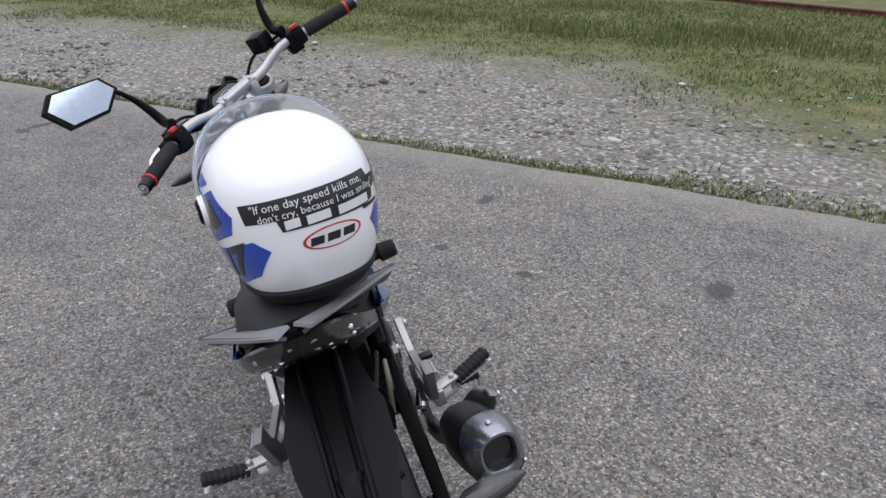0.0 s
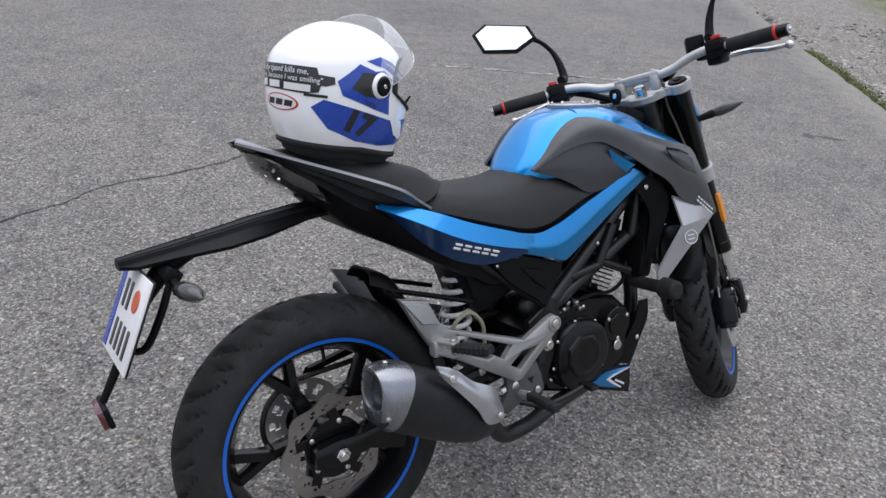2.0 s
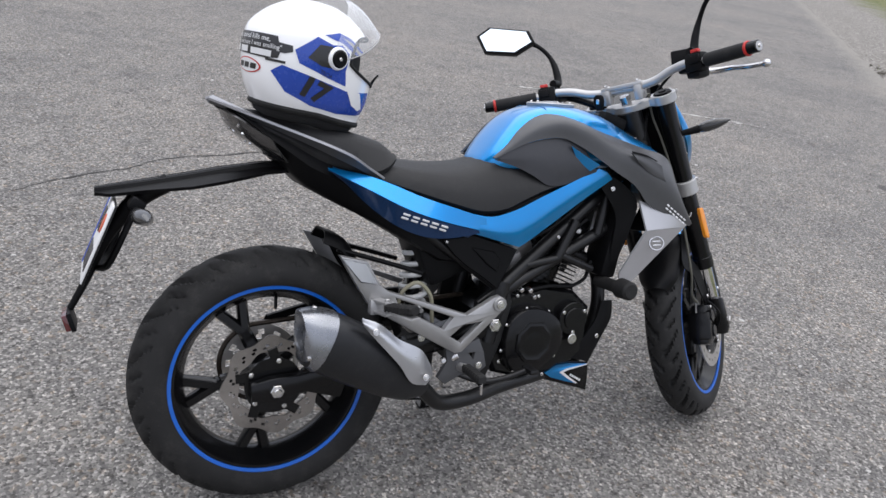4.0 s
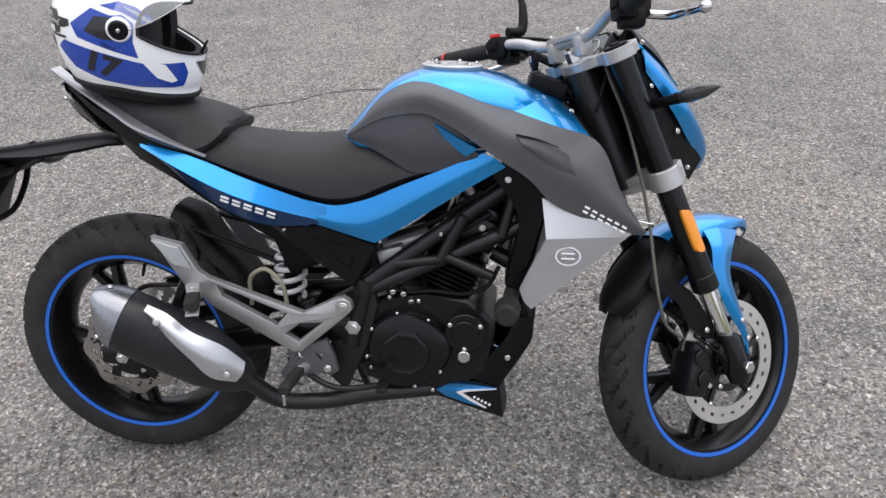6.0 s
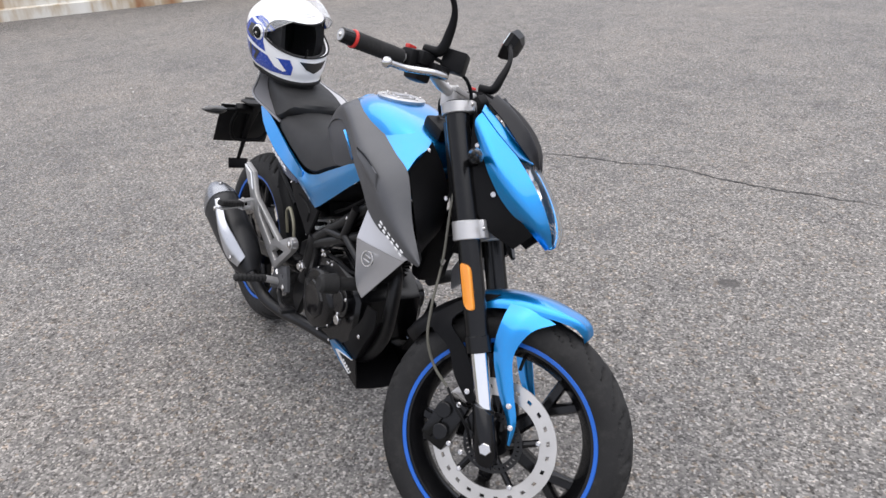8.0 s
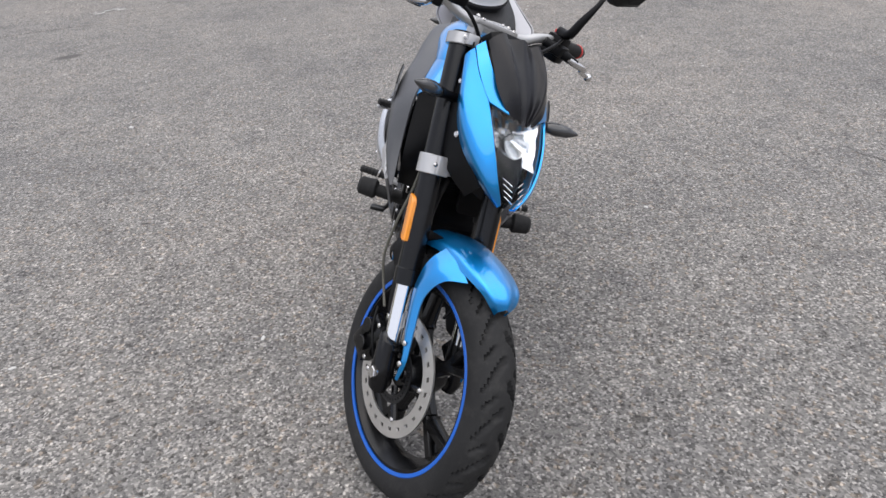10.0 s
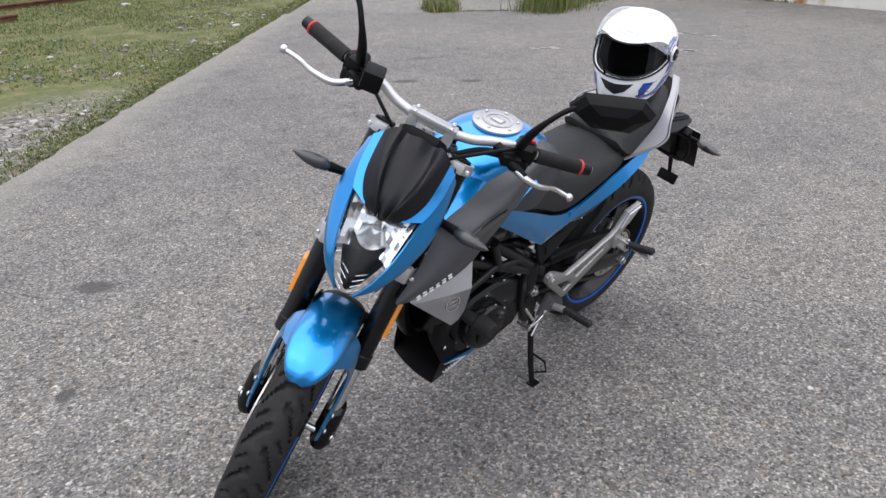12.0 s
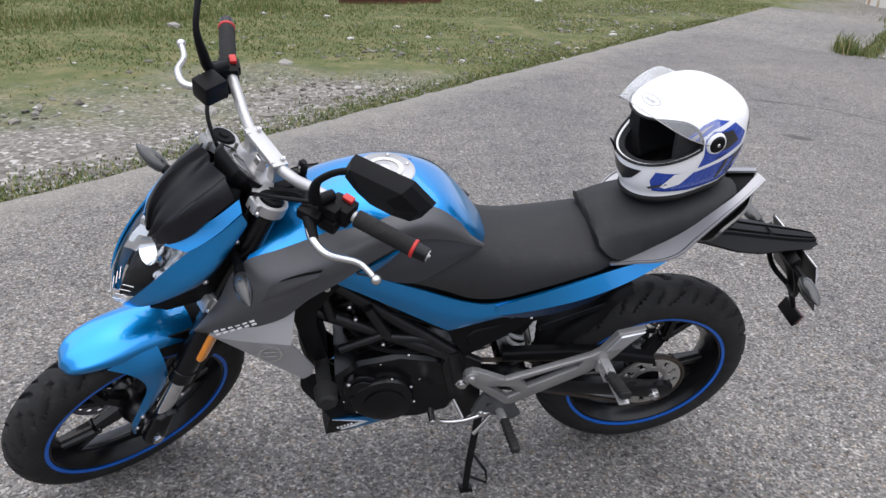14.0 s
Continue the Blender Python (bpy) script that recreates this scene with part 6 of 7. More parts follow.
        rod(bm, (0.788, s * 0.118, 0.344), (0.788, s * 0.129, 0.344), 0.014)
        part("drain_bolt", bm, STEEL, eng, "bright cover bolt")
    bm = fresh()
    lathe(bm, [(0.046, 0.134), (0.052, 0.134), (0.052, 0.142), (0.040, 0.146), (0.001, 0.146), (0.001, 0.14), (0.04, 0.14)], (0.735, 0, 0.352), seg=36)
    part("alternator_boss", bm, SATIN, eng)
    for s, y, places in ((1, 0.100, ((0.810, 0.619), (0.789, 0.651), (0.769, 0.622), (0.744, 0.531), (0.797, 0.439), (0.747, 0.463), (0.680, 0.490), (0.647, 0.400), (0.833, 0.326))),
                         (-1, -0.104, ((0.623, 0.472), (0.687, 0.465), (0.736, 0.620), (0.773, 0.652), (0.570, 0.410), (0.537, 0.350), (0.577, 0.298), (0.615, 0.315)))):
        for x, z in places:
            bolt_head((x, y, z), (0, s, 0), 0.0048, eng)
            bm = fresh()
            rod(bm, (x, y, z), (x, s * 0.040, z), 0.007, seg=10)
            part("bolt_boss", bm, SATIN, eng)
    # finned cylinder leaning forward
    ax = Vector((math.sin(radians(24)), 0, math.cos(radians(24))))
    c0 = Vector((0.735, 0, 0.475))
    bm = fresh()
    rod(bm, c0, c0 + ax * 0.13, 0.052)
    cyl = part("cylinder", bm, SATIN, bike, "black finned cylinder")
    for i in range(9):
        bm = fresh()
        block(bm, tuple(c0 + ax * (0.012 + 0.0115 * i)), (0.128, 0.150, 0.0035), (0, 24, 0), 0.0015, seg=1)
        part("fin", bm, SATIN, cyl)
    bm = fresh()
    block(bm, tuple(c0 + ax * 0.155), (0.125, 0.14, 0.075), (0, 24, 0), 0.014)
    block(bm, tuple(c0 + ax * 0.20), (0.11, 0.12, 0.03), (0, 24, 0), 0.012)
    head = part("cylinder_head", bm, SATIN, bike, "black cylinder head")
    for s in SIDES:
        bolt_head(c0 + ax * 0.165 + Vector((0.02, s * 0.07, 0)), (0, s, 0), 0.008, head)
        bolt_head(c0 + ax * 0.150 + Vector((-0.035, s * 0.07, 0)), (0, s, 0), 0.006, head)
    # intake, sensor and wiring clutter beside the cylinder
    bm = fresh()
    rod(bm, (0.60, -0.02, 0.555), (0.70, 0, 0.585), 0.030)
    block(bm, (0.625, -0.045, 0.545), (0.060, 0.05, 0.055), (0, -15, 0), 0.008)
    part("throttle_body", bm, ALLOY, bike, "grey alloy throttle body")
    bm = fresh()
    block(bm, (0.690, -0.072, 0.545), (0.040, 0.020, 0.022), (0, -12, 0), 0.004)
    part("connector", bm, RED, bike, "faded red wiring plug")
    bm = fresh()
    block(bm, (0.46, 0, 0.60), (0.20, 0.15, 0.14), (0, -20, 0), 0.02)
    part("air_box", bm, BLACK, bike, "black air box")
    for pts, r in (([(0.60, -0.09, 0.505), (0.64, -0.10, 0.488), (0.72, -0.105, 0.490), (0.80, -0.10, 0.486), (0.835, -0.095, 0.50), (0.86, -0.085, 0.545)], 0.005), ([(0.585, -0.095, 0.51), (0.62, -0.09, 0.535), (0.66, -0.08, 0.56), (0.74, -0.085, 0.60), (0.84, -0.08, 0.66)], 0.006),
                   ([(0.60, 0.09, 0.505), (0.66, 0.10, 0.50), (0.76, 0.10, 0.52), (0.84, 0.09, 0.60)], 0.006), ([(0.60, 0.085, 0.56), (0.70, 0.095, 0.62), (0.80, 0.09, 0.66), (0.86, 0.07, 0.70)], 0.005), ([(0.62, -0.08, 0.60), (0.72, -0.095, 0.645), (0.82, -0.085, 0.71)], 0.005)):
        bm = fresh()
        tube(bm, pts, r, seg=8)
        part("wiring_hose", bm, BLACK, bike, "black hose")
    for p in ((0.628, -0.095, 0.492), (0.652, -0.10, 0.490), (0.612, -0.098, 0.515), (0.668, -0.095, 0.470)):
        bm = fresh()
        rod(bm, p, (p[0] + 0.004, p[1] - 0.018, p[2] - 0.006), 0.007, seg=10)
        part("hose_fitting", bm, STEEL, eng, "bright hose fitting")
    # engine bungs
    for s in SIDES:
        bm = fresh()
        rod(bm, (0.890, s * 0.085, 0.488), (0.880, s * 0.205, 0.495), 0.017)
        rod(bm, (0.881, s * 0.188, 0.495), (0.878, s * 0.240, 0.497), 0.027, 0.024, chamfer=0.006)
        part("crash_bung", bm, RUBBER, bike, "black rubber engine bung")
        bm = fresh()
        block(bm, (0.915, s * 0.075, 0.60), (0.05, 0.09, 0.20), (0, 12, 0), 0.015)
        part("radiator_shield", bm, BLACK, bike, "black plastic behind the wing")
    # shock absorber
    bm = fresh()
    top, low = Vector((0.385, 0, 0.610)), Vector((0.365, 0, 0.395))
    rod(bm, low, top, 0.017)
    sh = part("shock_absorber", bm, SATIN, bike, "black damper body")
    bm = fresh()
    pts = []
    for i in range(121):
        t = i / 120
        a = 2 * math.pi * 6 * t
        c = low.lerp(top, 0.12 + 0.80 * t)
        pts.append((c.x + 0.033 * math.cos(a), c.y + 0.033 * math.sin(a), c.z))
    tube(bm, pts, 0.0065, smooth=False, seg=8)
    part("coil_spring", bm, SPRING, sh, "white coil spring", sharp=70)
    bm = fresh()
    tube(bm, [(0.30, -0.075, 0.43), (0.315, -0.09, 0.51), (0.345, -0.095, 0.525), (0.375, -0.095, 0.50), (0.39, -0.09, 0.42)], 0.005, seg=8)
    part("breather_hose", bm, BRASS, bike, "dull yellowish hose")
    bm = fresh()
    rod(bm, (0.405, 0.035, 0.60), (0.345, 0.062, 0.395), 0.009)
    part("linkage_rod", bm, STEEL, bike, "bright linkage rod")
    # hugger over the rear tyre
    bm = fresh()
    arc = lambda a, r, y: (r * math.cos(radians(a)), y, 0.307 + r * math.sin(radians(a)))
    surf(bm, [[arc(a, r + (0.03 if a > 60 else 0), y * k) for a, k in ((69, 0.75), (62, 0.9), (50, 1), (38, 1), (26, 1), (14, 0.9))] for y, r in ((-0.076, 0.312), (-0.060, 0.332), (0, 0.340), (0.060, 0.332), (0.076, 0.312))], n=26, k=4, thick=0.004, inward=(-1, 0, -1))
    hug = part("rear_hugger", bm, BLACK, bike, "black inner mudguard")
    bm = fresh()
    tube(bm, [(0.155, -0.060, 0.610), (0.27, -0.075, 0.575), (0.36, -0.085, 0.545)], 0.006, seg=8)
    tube(bm, [(0.155, 0.060, 0.610), (0.27, 0.075, 0.575), (0.36, 0.085, 0.545)], 0.006, seg=8)
    part("hugger_stay", bm, BLACK, hug)
    # chain guard on the left
    bm = fresh()
    surf(bm, [[(0.02, 0.070, 0.425), (0.16, 0.070, 0.455), (0.32, 0.070, 0.468), (0.44, 0.07, 0.47)], [(0.02, 0.094, 0.420), (0.16, 0.094, 0.450), (0.32, 0.094, 0.463), (0.44, 0.094, 0.465)], [(0.01, 0.096, 0.398), (0.16, 0.096, 0.425), (0.32, 0.096, 0.440), (0.44, 0.096, 0.445)]], n=18, k=4, thick=0.003)
    part("chain_guard", bm, BLACK, bike, "black chain guard")


def exhaust():
    bm = fresh()
    tube(bm, [(0.845, -0.02, 0.555), (0.905, -0.035, 0.52), (0.925, -0.045, 0.43), (0.900, -0.045, 0.32), (0.84, -0.055, 0.250), (0.72, -0.080, 0.238), (0.58, -0.115, 0.236), (0.46, -0.145, 0.228), (0.38, -0.165, 0.240), (0.325, -0.190, 0.295), (0.29, -0.205, 0.335)], 0.019, n=70, seg=16)
    pipe = part("exhaust_pipe", bm, FRAMEBLACK, bike, "matt black exhaust pipe", sharp=60)
    a, b = Vector((0.325, -0.190, 0.300)), Vector((0.035, -0.222, 0.462))
    d = (b - a).normalized()
    u = d.cross(Vector((0, 1, 0))).normalized()
    w = d.cross(u)

    def ring(t, ru, rw, n=32, slant=0.0):
        return [tuple(a - u * 0.008 * min(1, max(0, t) * 3) + (b - a) * (t + slant * math.cos(q)) + u * (ru * math.copysign(abs(math.cos(q)) ** 0.8, math.cos(q))) + w * (rw * math.copysign(abs(math.sin(q)) ** 0.8, math.sin(q)))) for q in np.linspace(0, 2 * math.pi, n, endpoint=False)]
    bm = fresh()
    loft(bm, [ring(t, p, q) for t, p, q in ((0, 0.022, 0.022), (0.05, 0.034, 0.032), (0.16, 0.053, 0.046), (0.32, 0.065, 0.053), (0.55, 0.068, 0.055), (0.78, 0.068, 0.055), (0.90, 0.066, 0.054), (0.95, 0.060, 0.050))])
    part("muffler", bm, MUFFLER, pipe, "matt black muffler body", sharp=40)
    bm = fresh()
    loft(bm, [ring(t, p, q, slant=k) for t, p, q, k in ((0.875, 0.066, 0.0545, -0.01), (0.88, 0.0685, 0.0565, -0.01), (0.94, 0.064, 0.0535, -0.025), (1.00, 0.054, 0.047, -0.05), (1.035, 0.043, 0.040, -0.068), (1.045, 0.039, 0.0365, -0.070), (1.04, 0.034, 0.032, -0.068), (0.97, 0.030, 0.028, -0.04), (0.90, 0.029, 0.027, -0.02))])
    cap = part("muffler_end", bm, ENDCAP, pipe, "silver muffler end cap", sharp=40)
    # solid black plug in the bore; its colour stands for the shade inside
    bm = fresh()
    loft(bm, [ring(t, p, q, slant=k) for t, p, q, k in ((0.90, 0.0285, 0.0265, -0.02), (0.985, 0.0290, 0.0270, -0.045))])
    part("outlet", bm, INK, cap, "black plug for the shaded outlet")
    for q in (0.9, -0.9, math.pi):
        p = Vector(ring(0.985, 0.0565, 0.049, slant=-0.045)[int(round(q / (2 * math.pi) * 32)) % 32])
        bolt_head(p, d * 0.4 + u * math.cos(q) + w * math.sin(q), 0.006, cap)
    # heat shield on the outer face
    bm = fresh()
    surf(bm, [[(0.152, -0.256, 0.502), (0.188, -0.258, 0.487), (0.234, -0.258, 0.448), (0.296, -0.246, 0.410), (0.330, -0.222, 0.362)],
              [(0.150, -0.270, 0.494), (0.193, -0.277, 0.460), (0.236, -0.275, 0.420), (0.288, -0.262, 0.374), (0.328, -0.236, 0.342)],
              [(0.152, -0.264, 0.486), (0.200, -0.274, 0.430), (0.234, -0.272, 0.390), (0.270, -0.258, 0.340), (0.312, -0.238, 0.322)]], n=24, k=6, thick=0.004, side=1, inward=(0, 1, 0))
    shield = part("heat_shield", bm, SHIELD, pipe, "silver heat shield", sharp=40)
    for p in ((0.302, -0.258, 0.350), (0.176, -0.275, 0.474)):
        bolt_head(p, (0, -1, 0.1), 0.008, shield)


def belly():
    for s in SIDES:
        bm = fresh()
        surf(bm, [[(0.717, 0.098, 0.250), (0.750, 0.105, 0.268), (0.790, 0.107, 0.273), (0.868, 0.097, 0.257)], [(0.722, 0.098, 0.240), (0.756, 0.101, 0.245), (0.795, 0.102, 0.240), (0.874, 0.093, 0.215)], [(0.724, 0.092, 0.226), (0.760, 0.093, 0.214), (0.800, 0.092, 0.199), (0.877, 0.086, 0.170)]], n=20, k=6, thick=0.004, side=s)
        bp = part("belly_pan", bm, SATIN, bike, "glossy black belly pan")
        hug = lambda x, z: 0.228 * (z - 0.235) + 0.0045 - 0.006 * ((x - 0.79) / 0.08) ** 2
        bm = fresh()
        pierced_plate(bm, [(0.724, 0.246), (0.742, 0.259), (0.760, 0.268), (0.800, 0.268), (0.862, 0.2565), (0.790, 0.2525), (0.770, 0.244), (0.800, 0.221), (0.836, 0.198), (0.790, 0.214), (0.745, 0.231)], [], s * 0.100, 0.004, 0, hug)
        part("belly_flash", bm, BLUE, bp, "light blue flash")
        bm = fresh()
        pierced_plate(bm, [(0.790, 0.2522), (0.830, 0.2546), (0.862, 0.2562), (0.862, 0.2535), (0.800, 0.2475), (0.783, 0.2425), (0.810, 0.221), (0.840, 0.199), (0.836, 0.1975), (0.800, 0.2205), (0.770, 0.2435)], [], s * 0.1008, 0.004, 0, hug)
        part("flash_edge", bm, PRINT, bp, "white edge of the flash")
        for i in range(5):
            bm = fresh()
            block(bm, (0.812 + 0.0085 * i, s * (0.0995 - 0.0012 * i), 0.2285 - 0.0052 * i), (0.0055, 0.004, 0.006), (0, 32, 0), 0.0008, seg=1)
            part("mark_bar", bm, PRINT, bp, "plain white mark")
        bm = fresh()
        surf(bm, [[(0.797, 0.104, 0.281), (0.842, 0.105, 0.336), (0.882, 0.103, 0.388), (0.897, 0.101, 0.434)], [(0.834, 0.104, 0.272), (0.876, 0.105, 0.326), (0.912, 0.103, 0.388), (0.917, 0.101, 0.433)], [(0.868, 0.098, 0.258), (0.902, 0.098, 0.320), (0.938, 0.096, 0.388), (0.936, 0.095, 0.431)]], n=16, k=5, thick=0.004, side=s)
        bl = part("belly_blade", bm, BLACK, bp, "black chin blade")
        bolt_head((0.884, s * 0.105, 0.336), (0, s, 0), 0.0065, bl)
        bolt_head((0.716, s * 0.100, 0.244), (0, s, 0), 0.005, bl)
        bm = fresh()
        surf(bm, [[(0.868, 0.097, 0.257), (0.902, 0.096, 0.320), (0.938, 0.094, 0.388)], [(0.858, 0.060, 0.262), (0.890, 0.058, 0.322), (0.922, 0.058, 0.390)]], n=12, k=4, thick=0.004, side=s, inward=(-1, 0, 0))
        part("blade_return", bm, BLACK, bl)
    bm = fresh()
    surf(bm, [[(0.877, -0.086, 0.170), (0.884, -0.030, 0.166), (0.884, 0.030, 0.166), (0.877, 0.086, 0.170)], [(0.800, -0.092, 0.199), (0.800, -0.03, 0.192), (0.800, 0.03, 0.192), (0.800, 0.092, 0.199)], [(0.724, -0.092, 0.226), (0.724, -0.03, 0.220), (0.724, 0.03, 0.220), (0.724, 0.092, 0.226)]], n=14, k=5, thick=0.004, inward=(0, 0, 1))
    part("belly_floor", bm, BLACK, bike, "black belly pan floor")


def stand():
    bm = fresh()
    tube(bm, [(0.475, 0.105, 0.275), (0.485, 0.135, 0.200), (0.500, 0.180, 0.105), (0.506, 0.205, 0.058)], [0.012, 0.010, 0.010, 0.009], seg=12)
    st = part("side_stand", bm, SATIN, bike, "black side stand folded down")
    foot = Matrix.Translation((0.507, 0.212, 0.0540)) @ Matrix.Rotation(radians(15.5), 4, "X")
    bm = fresh()
    block(bm, (0, 0.0, 0.003), (0.036, 0.030, 0.012), bevel=0.005)
    bmesh.ops.transform(bm, matrix=foot, verts=bm.verts)
    part("stand_foot", bm, SATIN, st)
    bm = fresh()
    tube(bm, [(0.493, 0.160, 0.150), (0.456, 0.200, 0.116), (0.452, 0.214, 0.082), (0.498, 0.192, 0.085)], 0.004, seg=8, smooth=False)
    part("stand_tang", bm, SATIN, st, "thin wire tang")
    bm = fresh()
    tube(bm, [(0.43, 0.125, 0.30), (0.49, 0.14, 0.205)], 0.006, seg=8)
    part("stand_spring", bm, STEEL, st)
    # gear lever on the left, brake pedal on the right
    bm = fresh()
    tube(bm, [(0.465, 0.150, 0.311), (0.540, 0.164, 0.300), (0.602, 0.168, 0.313), (0.622, 0.170, 0.344)], 0.006, seg=10)
    rod(bm, (0.622, 0.155, 0.344), (0.622, 0.200, 0.346), 0.009)
    gear = part("gear_lever", bm, STEEL, bike, "bright gear lever")
    bm = fresh()
    rod(bm, (0.560, 0.128, 0.345), (0.535, 0.158, 0.302), 0.005)
    part("gear_link", bm, STEEL, gear)
    bm = fresh()
    tube(bm, [(0.430, -0.140, 0.300), (0.500, -0.165, 0.278), (0.570, -0.175, 0.285), (0.610, -0.185, 0.300)], 0.007, seg=10)
    block(bm, (0.618, -0.195, 0.303), (0.024, 0.045, 0.012), bevel=0.004)
    part("brake_pedal", bm, FRAMEBLACK, bike, "black brake pedal")
    bm = fresh()
    rod(bm, (0.40, -0.135, 0.33), (0.435, -0.150, 0.35), 0.012)
    block(bm, (0.415, -0.125, 0.285), (0.025, 0.025, 0.05), bevel=0.005)
    part("master_cylinder", bm, STEEL, bike, "small rear brake cylinder")


tank()
seats()
tail()
frame_and_engine()
exhaust()
belly()
stand()


# ---- helmet ----
def helmet():
    left = Vector((-0.234, 0.965, -0.13)).normalized()
    fwd = Vector((1, 0, -0.17))
    fwd = (fwd - left * fwd.dot(left)).normalized()
    up = fwd.cross(left)
    H = Matrix((fwd, left, up)).transposed().to_4x4()
    H.translation = (0.0885, 0.2250, 1.028)
    root = new("motorcycle_helmet")
    root.matrix_world = H
    tagged(root, "white full-face helmet with blue decals resting on the pillion seat", "helmet")
    zs = np.array([-0.120, -0.104, -0.078, -0.04, 0.0, 0.028, 0.060, 0.084, 0.101, 0.106])
    rear = np.array([0.106, 0.116, 0.129, 0.137, 0.140, 0.135, 0.110, 0.079, 0.041, 0.003])
    front = np.array([0.142, 0.148, 0.152, 0.151, 0.145, 0.136, 0.113, 0.083, 0.045, 0.003])
    wide = np.array([0.090, 0.099, 0.106, 0.113, 0.1155, 0.112, 0.098, 0.074, 0.042, 0.003])
    table = curve_through(np.stack([zs, rear, front], 1), 200)
    tabw = curve_through(np.stack([zs, wide, wide], 1), 200)

    def skin(az, z, grow=0.0):
        """The shell's surface at an angle from the front (degrees, left positive) and a height."""
        r, f, w = np.interp(z, table[:, 0], table[:, 1]), np.interp(z, table[:, 0], table[:, 2]), np.interp(z, tabw[:, 0], tabw[:, 1])
        a = radians(az)
        c, s = math.cos(a), math.sin(a)
        long = f if c > 0 else r
        k = (abs(c / (long + grow)) ** 2.25 + abs(s / (w + grow)) ** 2.25) ** (-1 / 2.25)
        return Vector((k * c, k * s, z + (grow if z > 0.09 else 0)))

    SPAN = 71.0

    def hem(az):
        """The lower rim, which drops a little towards the chin."""
        return -0.120 - 0.011 * max(0.0, math.cos(radians(az)))

    def sill(az):
        q = min(1.0, abs(az) / SPAN)
        return -0.046 + 0.040 * q * q

    def brow(az):
        q = min(1.0, abs(az) / SPAN)
        return sill(az) + 0.096 * math.sqrt(max(0.0, 1 - q**3.2))

    def patches(bm, shrink, thick, lift=0.0):
        azs = np.linspace(-180, 180, 97)[:-1]
        for low in (True, False):
            outer, inner = [], []
            for az in azs:
                z0, z1 = (hem(az), sill(az)) if low else (brow(az), 0.106)
                n = 12 if low else 20
                zz = z0 + (z1 - z0) * (np.linspace(0, 1, n) if low else np.sin(np.linspace(0, 1, n) * math.pi / 2))
                col = [skin(az, z, -shrink) for z in zz]
                outer.append([c.copy() for c in col])
                inner.append([skin(az, z, -shrink - thick) for z in zz])
            m = len(azs)
            vo, vi = grid_faces(bm, outer + [outer[0]]), grid_faces(bm, inner + [inner[0]])
            for j in (0, len(outer[0]) - 1):
                for i in range(m):
                    bm.faces.new((vo[i][j], vo[i + 1][j], vi[i + 1][j], vi[i][j]))
        bmesh.ops.remove_doubles(bm, verts=bm.verts, dist=0.00015)

    bm = fresh()
    patches(bm, 0.0, 0.006)
    shell = part("shell", bm, WHITE, root, "white gloss shell with an open face", sharp=50)
    bm = fresh()
    patches(bm, 0.0075, 0.012)
    part("liner", bm, LINER, root, "dark padded liner", sharp=60)
    # soft black seal round the face opening and along the bottom rim
    bm = fresh()
    ring = [skin(az, brow(az), 0.0015) for az in np.linspace(-SPAN + 1, SPAN - 1, 40)] + [skin(az, sill(az), 0.0015) for az in np.linspace(SPAN - 1, -SPAN + 1, 40)]
    tube(bm, ring + [ring[0]], 0.0032, smooth=False, seg=8)
    part("face_seal", bm, RUBBER, root, "black rubber face seal")
    bm = fresh()
    ring = [skin(az, hem(az), -0.004) - Vector((0, 0, 0.003)) for az in np.linspace(-180, 180, 72)]
    tube(bm, ring, 0.0075, smooth=False, seg=8)
    part("bottom_trim", bm, RUBBER, root, "black bottom edging")

    bm = fresh()
    rings = [[skin(az, hem(az) + 0.002, g) - Vector((0, 0, dz)) for az in np.linspace(-180, 180, 72, endpoint=False)] for g, dz in ((-0.006, 0.0), (-0.007, 0.012), (-0.014, 0.024), (-0.030, 0.031), (-0.036, 0.022), (-0.034, 0.004))]
    vs = grid_faces(bm, rings + [rings[0]], close=True)
    bmesh.ops.remove_doubles(bm, verts=bm.verts, dist=0.0001)
    for s in SIDES:
        pad = fresh()
        surf(pad, [[skin(s * az, z, -0.014) for az in (46, 60, 78, 100, 122)] for z in (-0.098, -0.06, -0.02, 0.02, 0.045)], n=16, k=4, thick=0.026, inward=(0, -s, 0))
        part("cheek_pad", pad, LINER, root, "black padded cheek", sharp=60)
    part("neck_roll", bm, LINER, root, "black padded neck roll", sharp=60)

    def flank(s, pts):
        """Places on the side of the shell, from millimetres ahead of and above the visor pivot, as (angle, height)."""
        out = []
        for f, u in pts:
            lo, hi, z = 20.0, 165.0, u / 1000
            for _ in range(24):
                mid = (lo + hi) / 2
                lo, hi = (mid, hi) if skin(mid, z).x > f / 1000 + 0.010 else (lo, mid)
            out.append((s * lo, z))
        return out

    def decal(name, outline, mat, lift=0.0012, label="", parent=shell):
        """A sticker: outline of (angle, height) laid on the shell."""
        bm = fresh()
        f = bm.faces.new([bm.verts.new((a / 100, z * 10, 0)) for a, z in outline])
        bmesh.ops.triangulate(bm, faces=[f])
        for _ in range(3):
            long = [e for e in bm.edges if e.calc_length() > 0.09]
            if long:
                bmesh.ops.subdivide_edges(bm, edges=long, cuts=1)
                bmesh.ops.triangulate(bm, faces=bm.faces)
        for v in bm.verts:
            v.co = skin(v.co.x * 100, v.co.y / 10, lift)
        return part(name, bm, mat, parent, label, sharp=60)

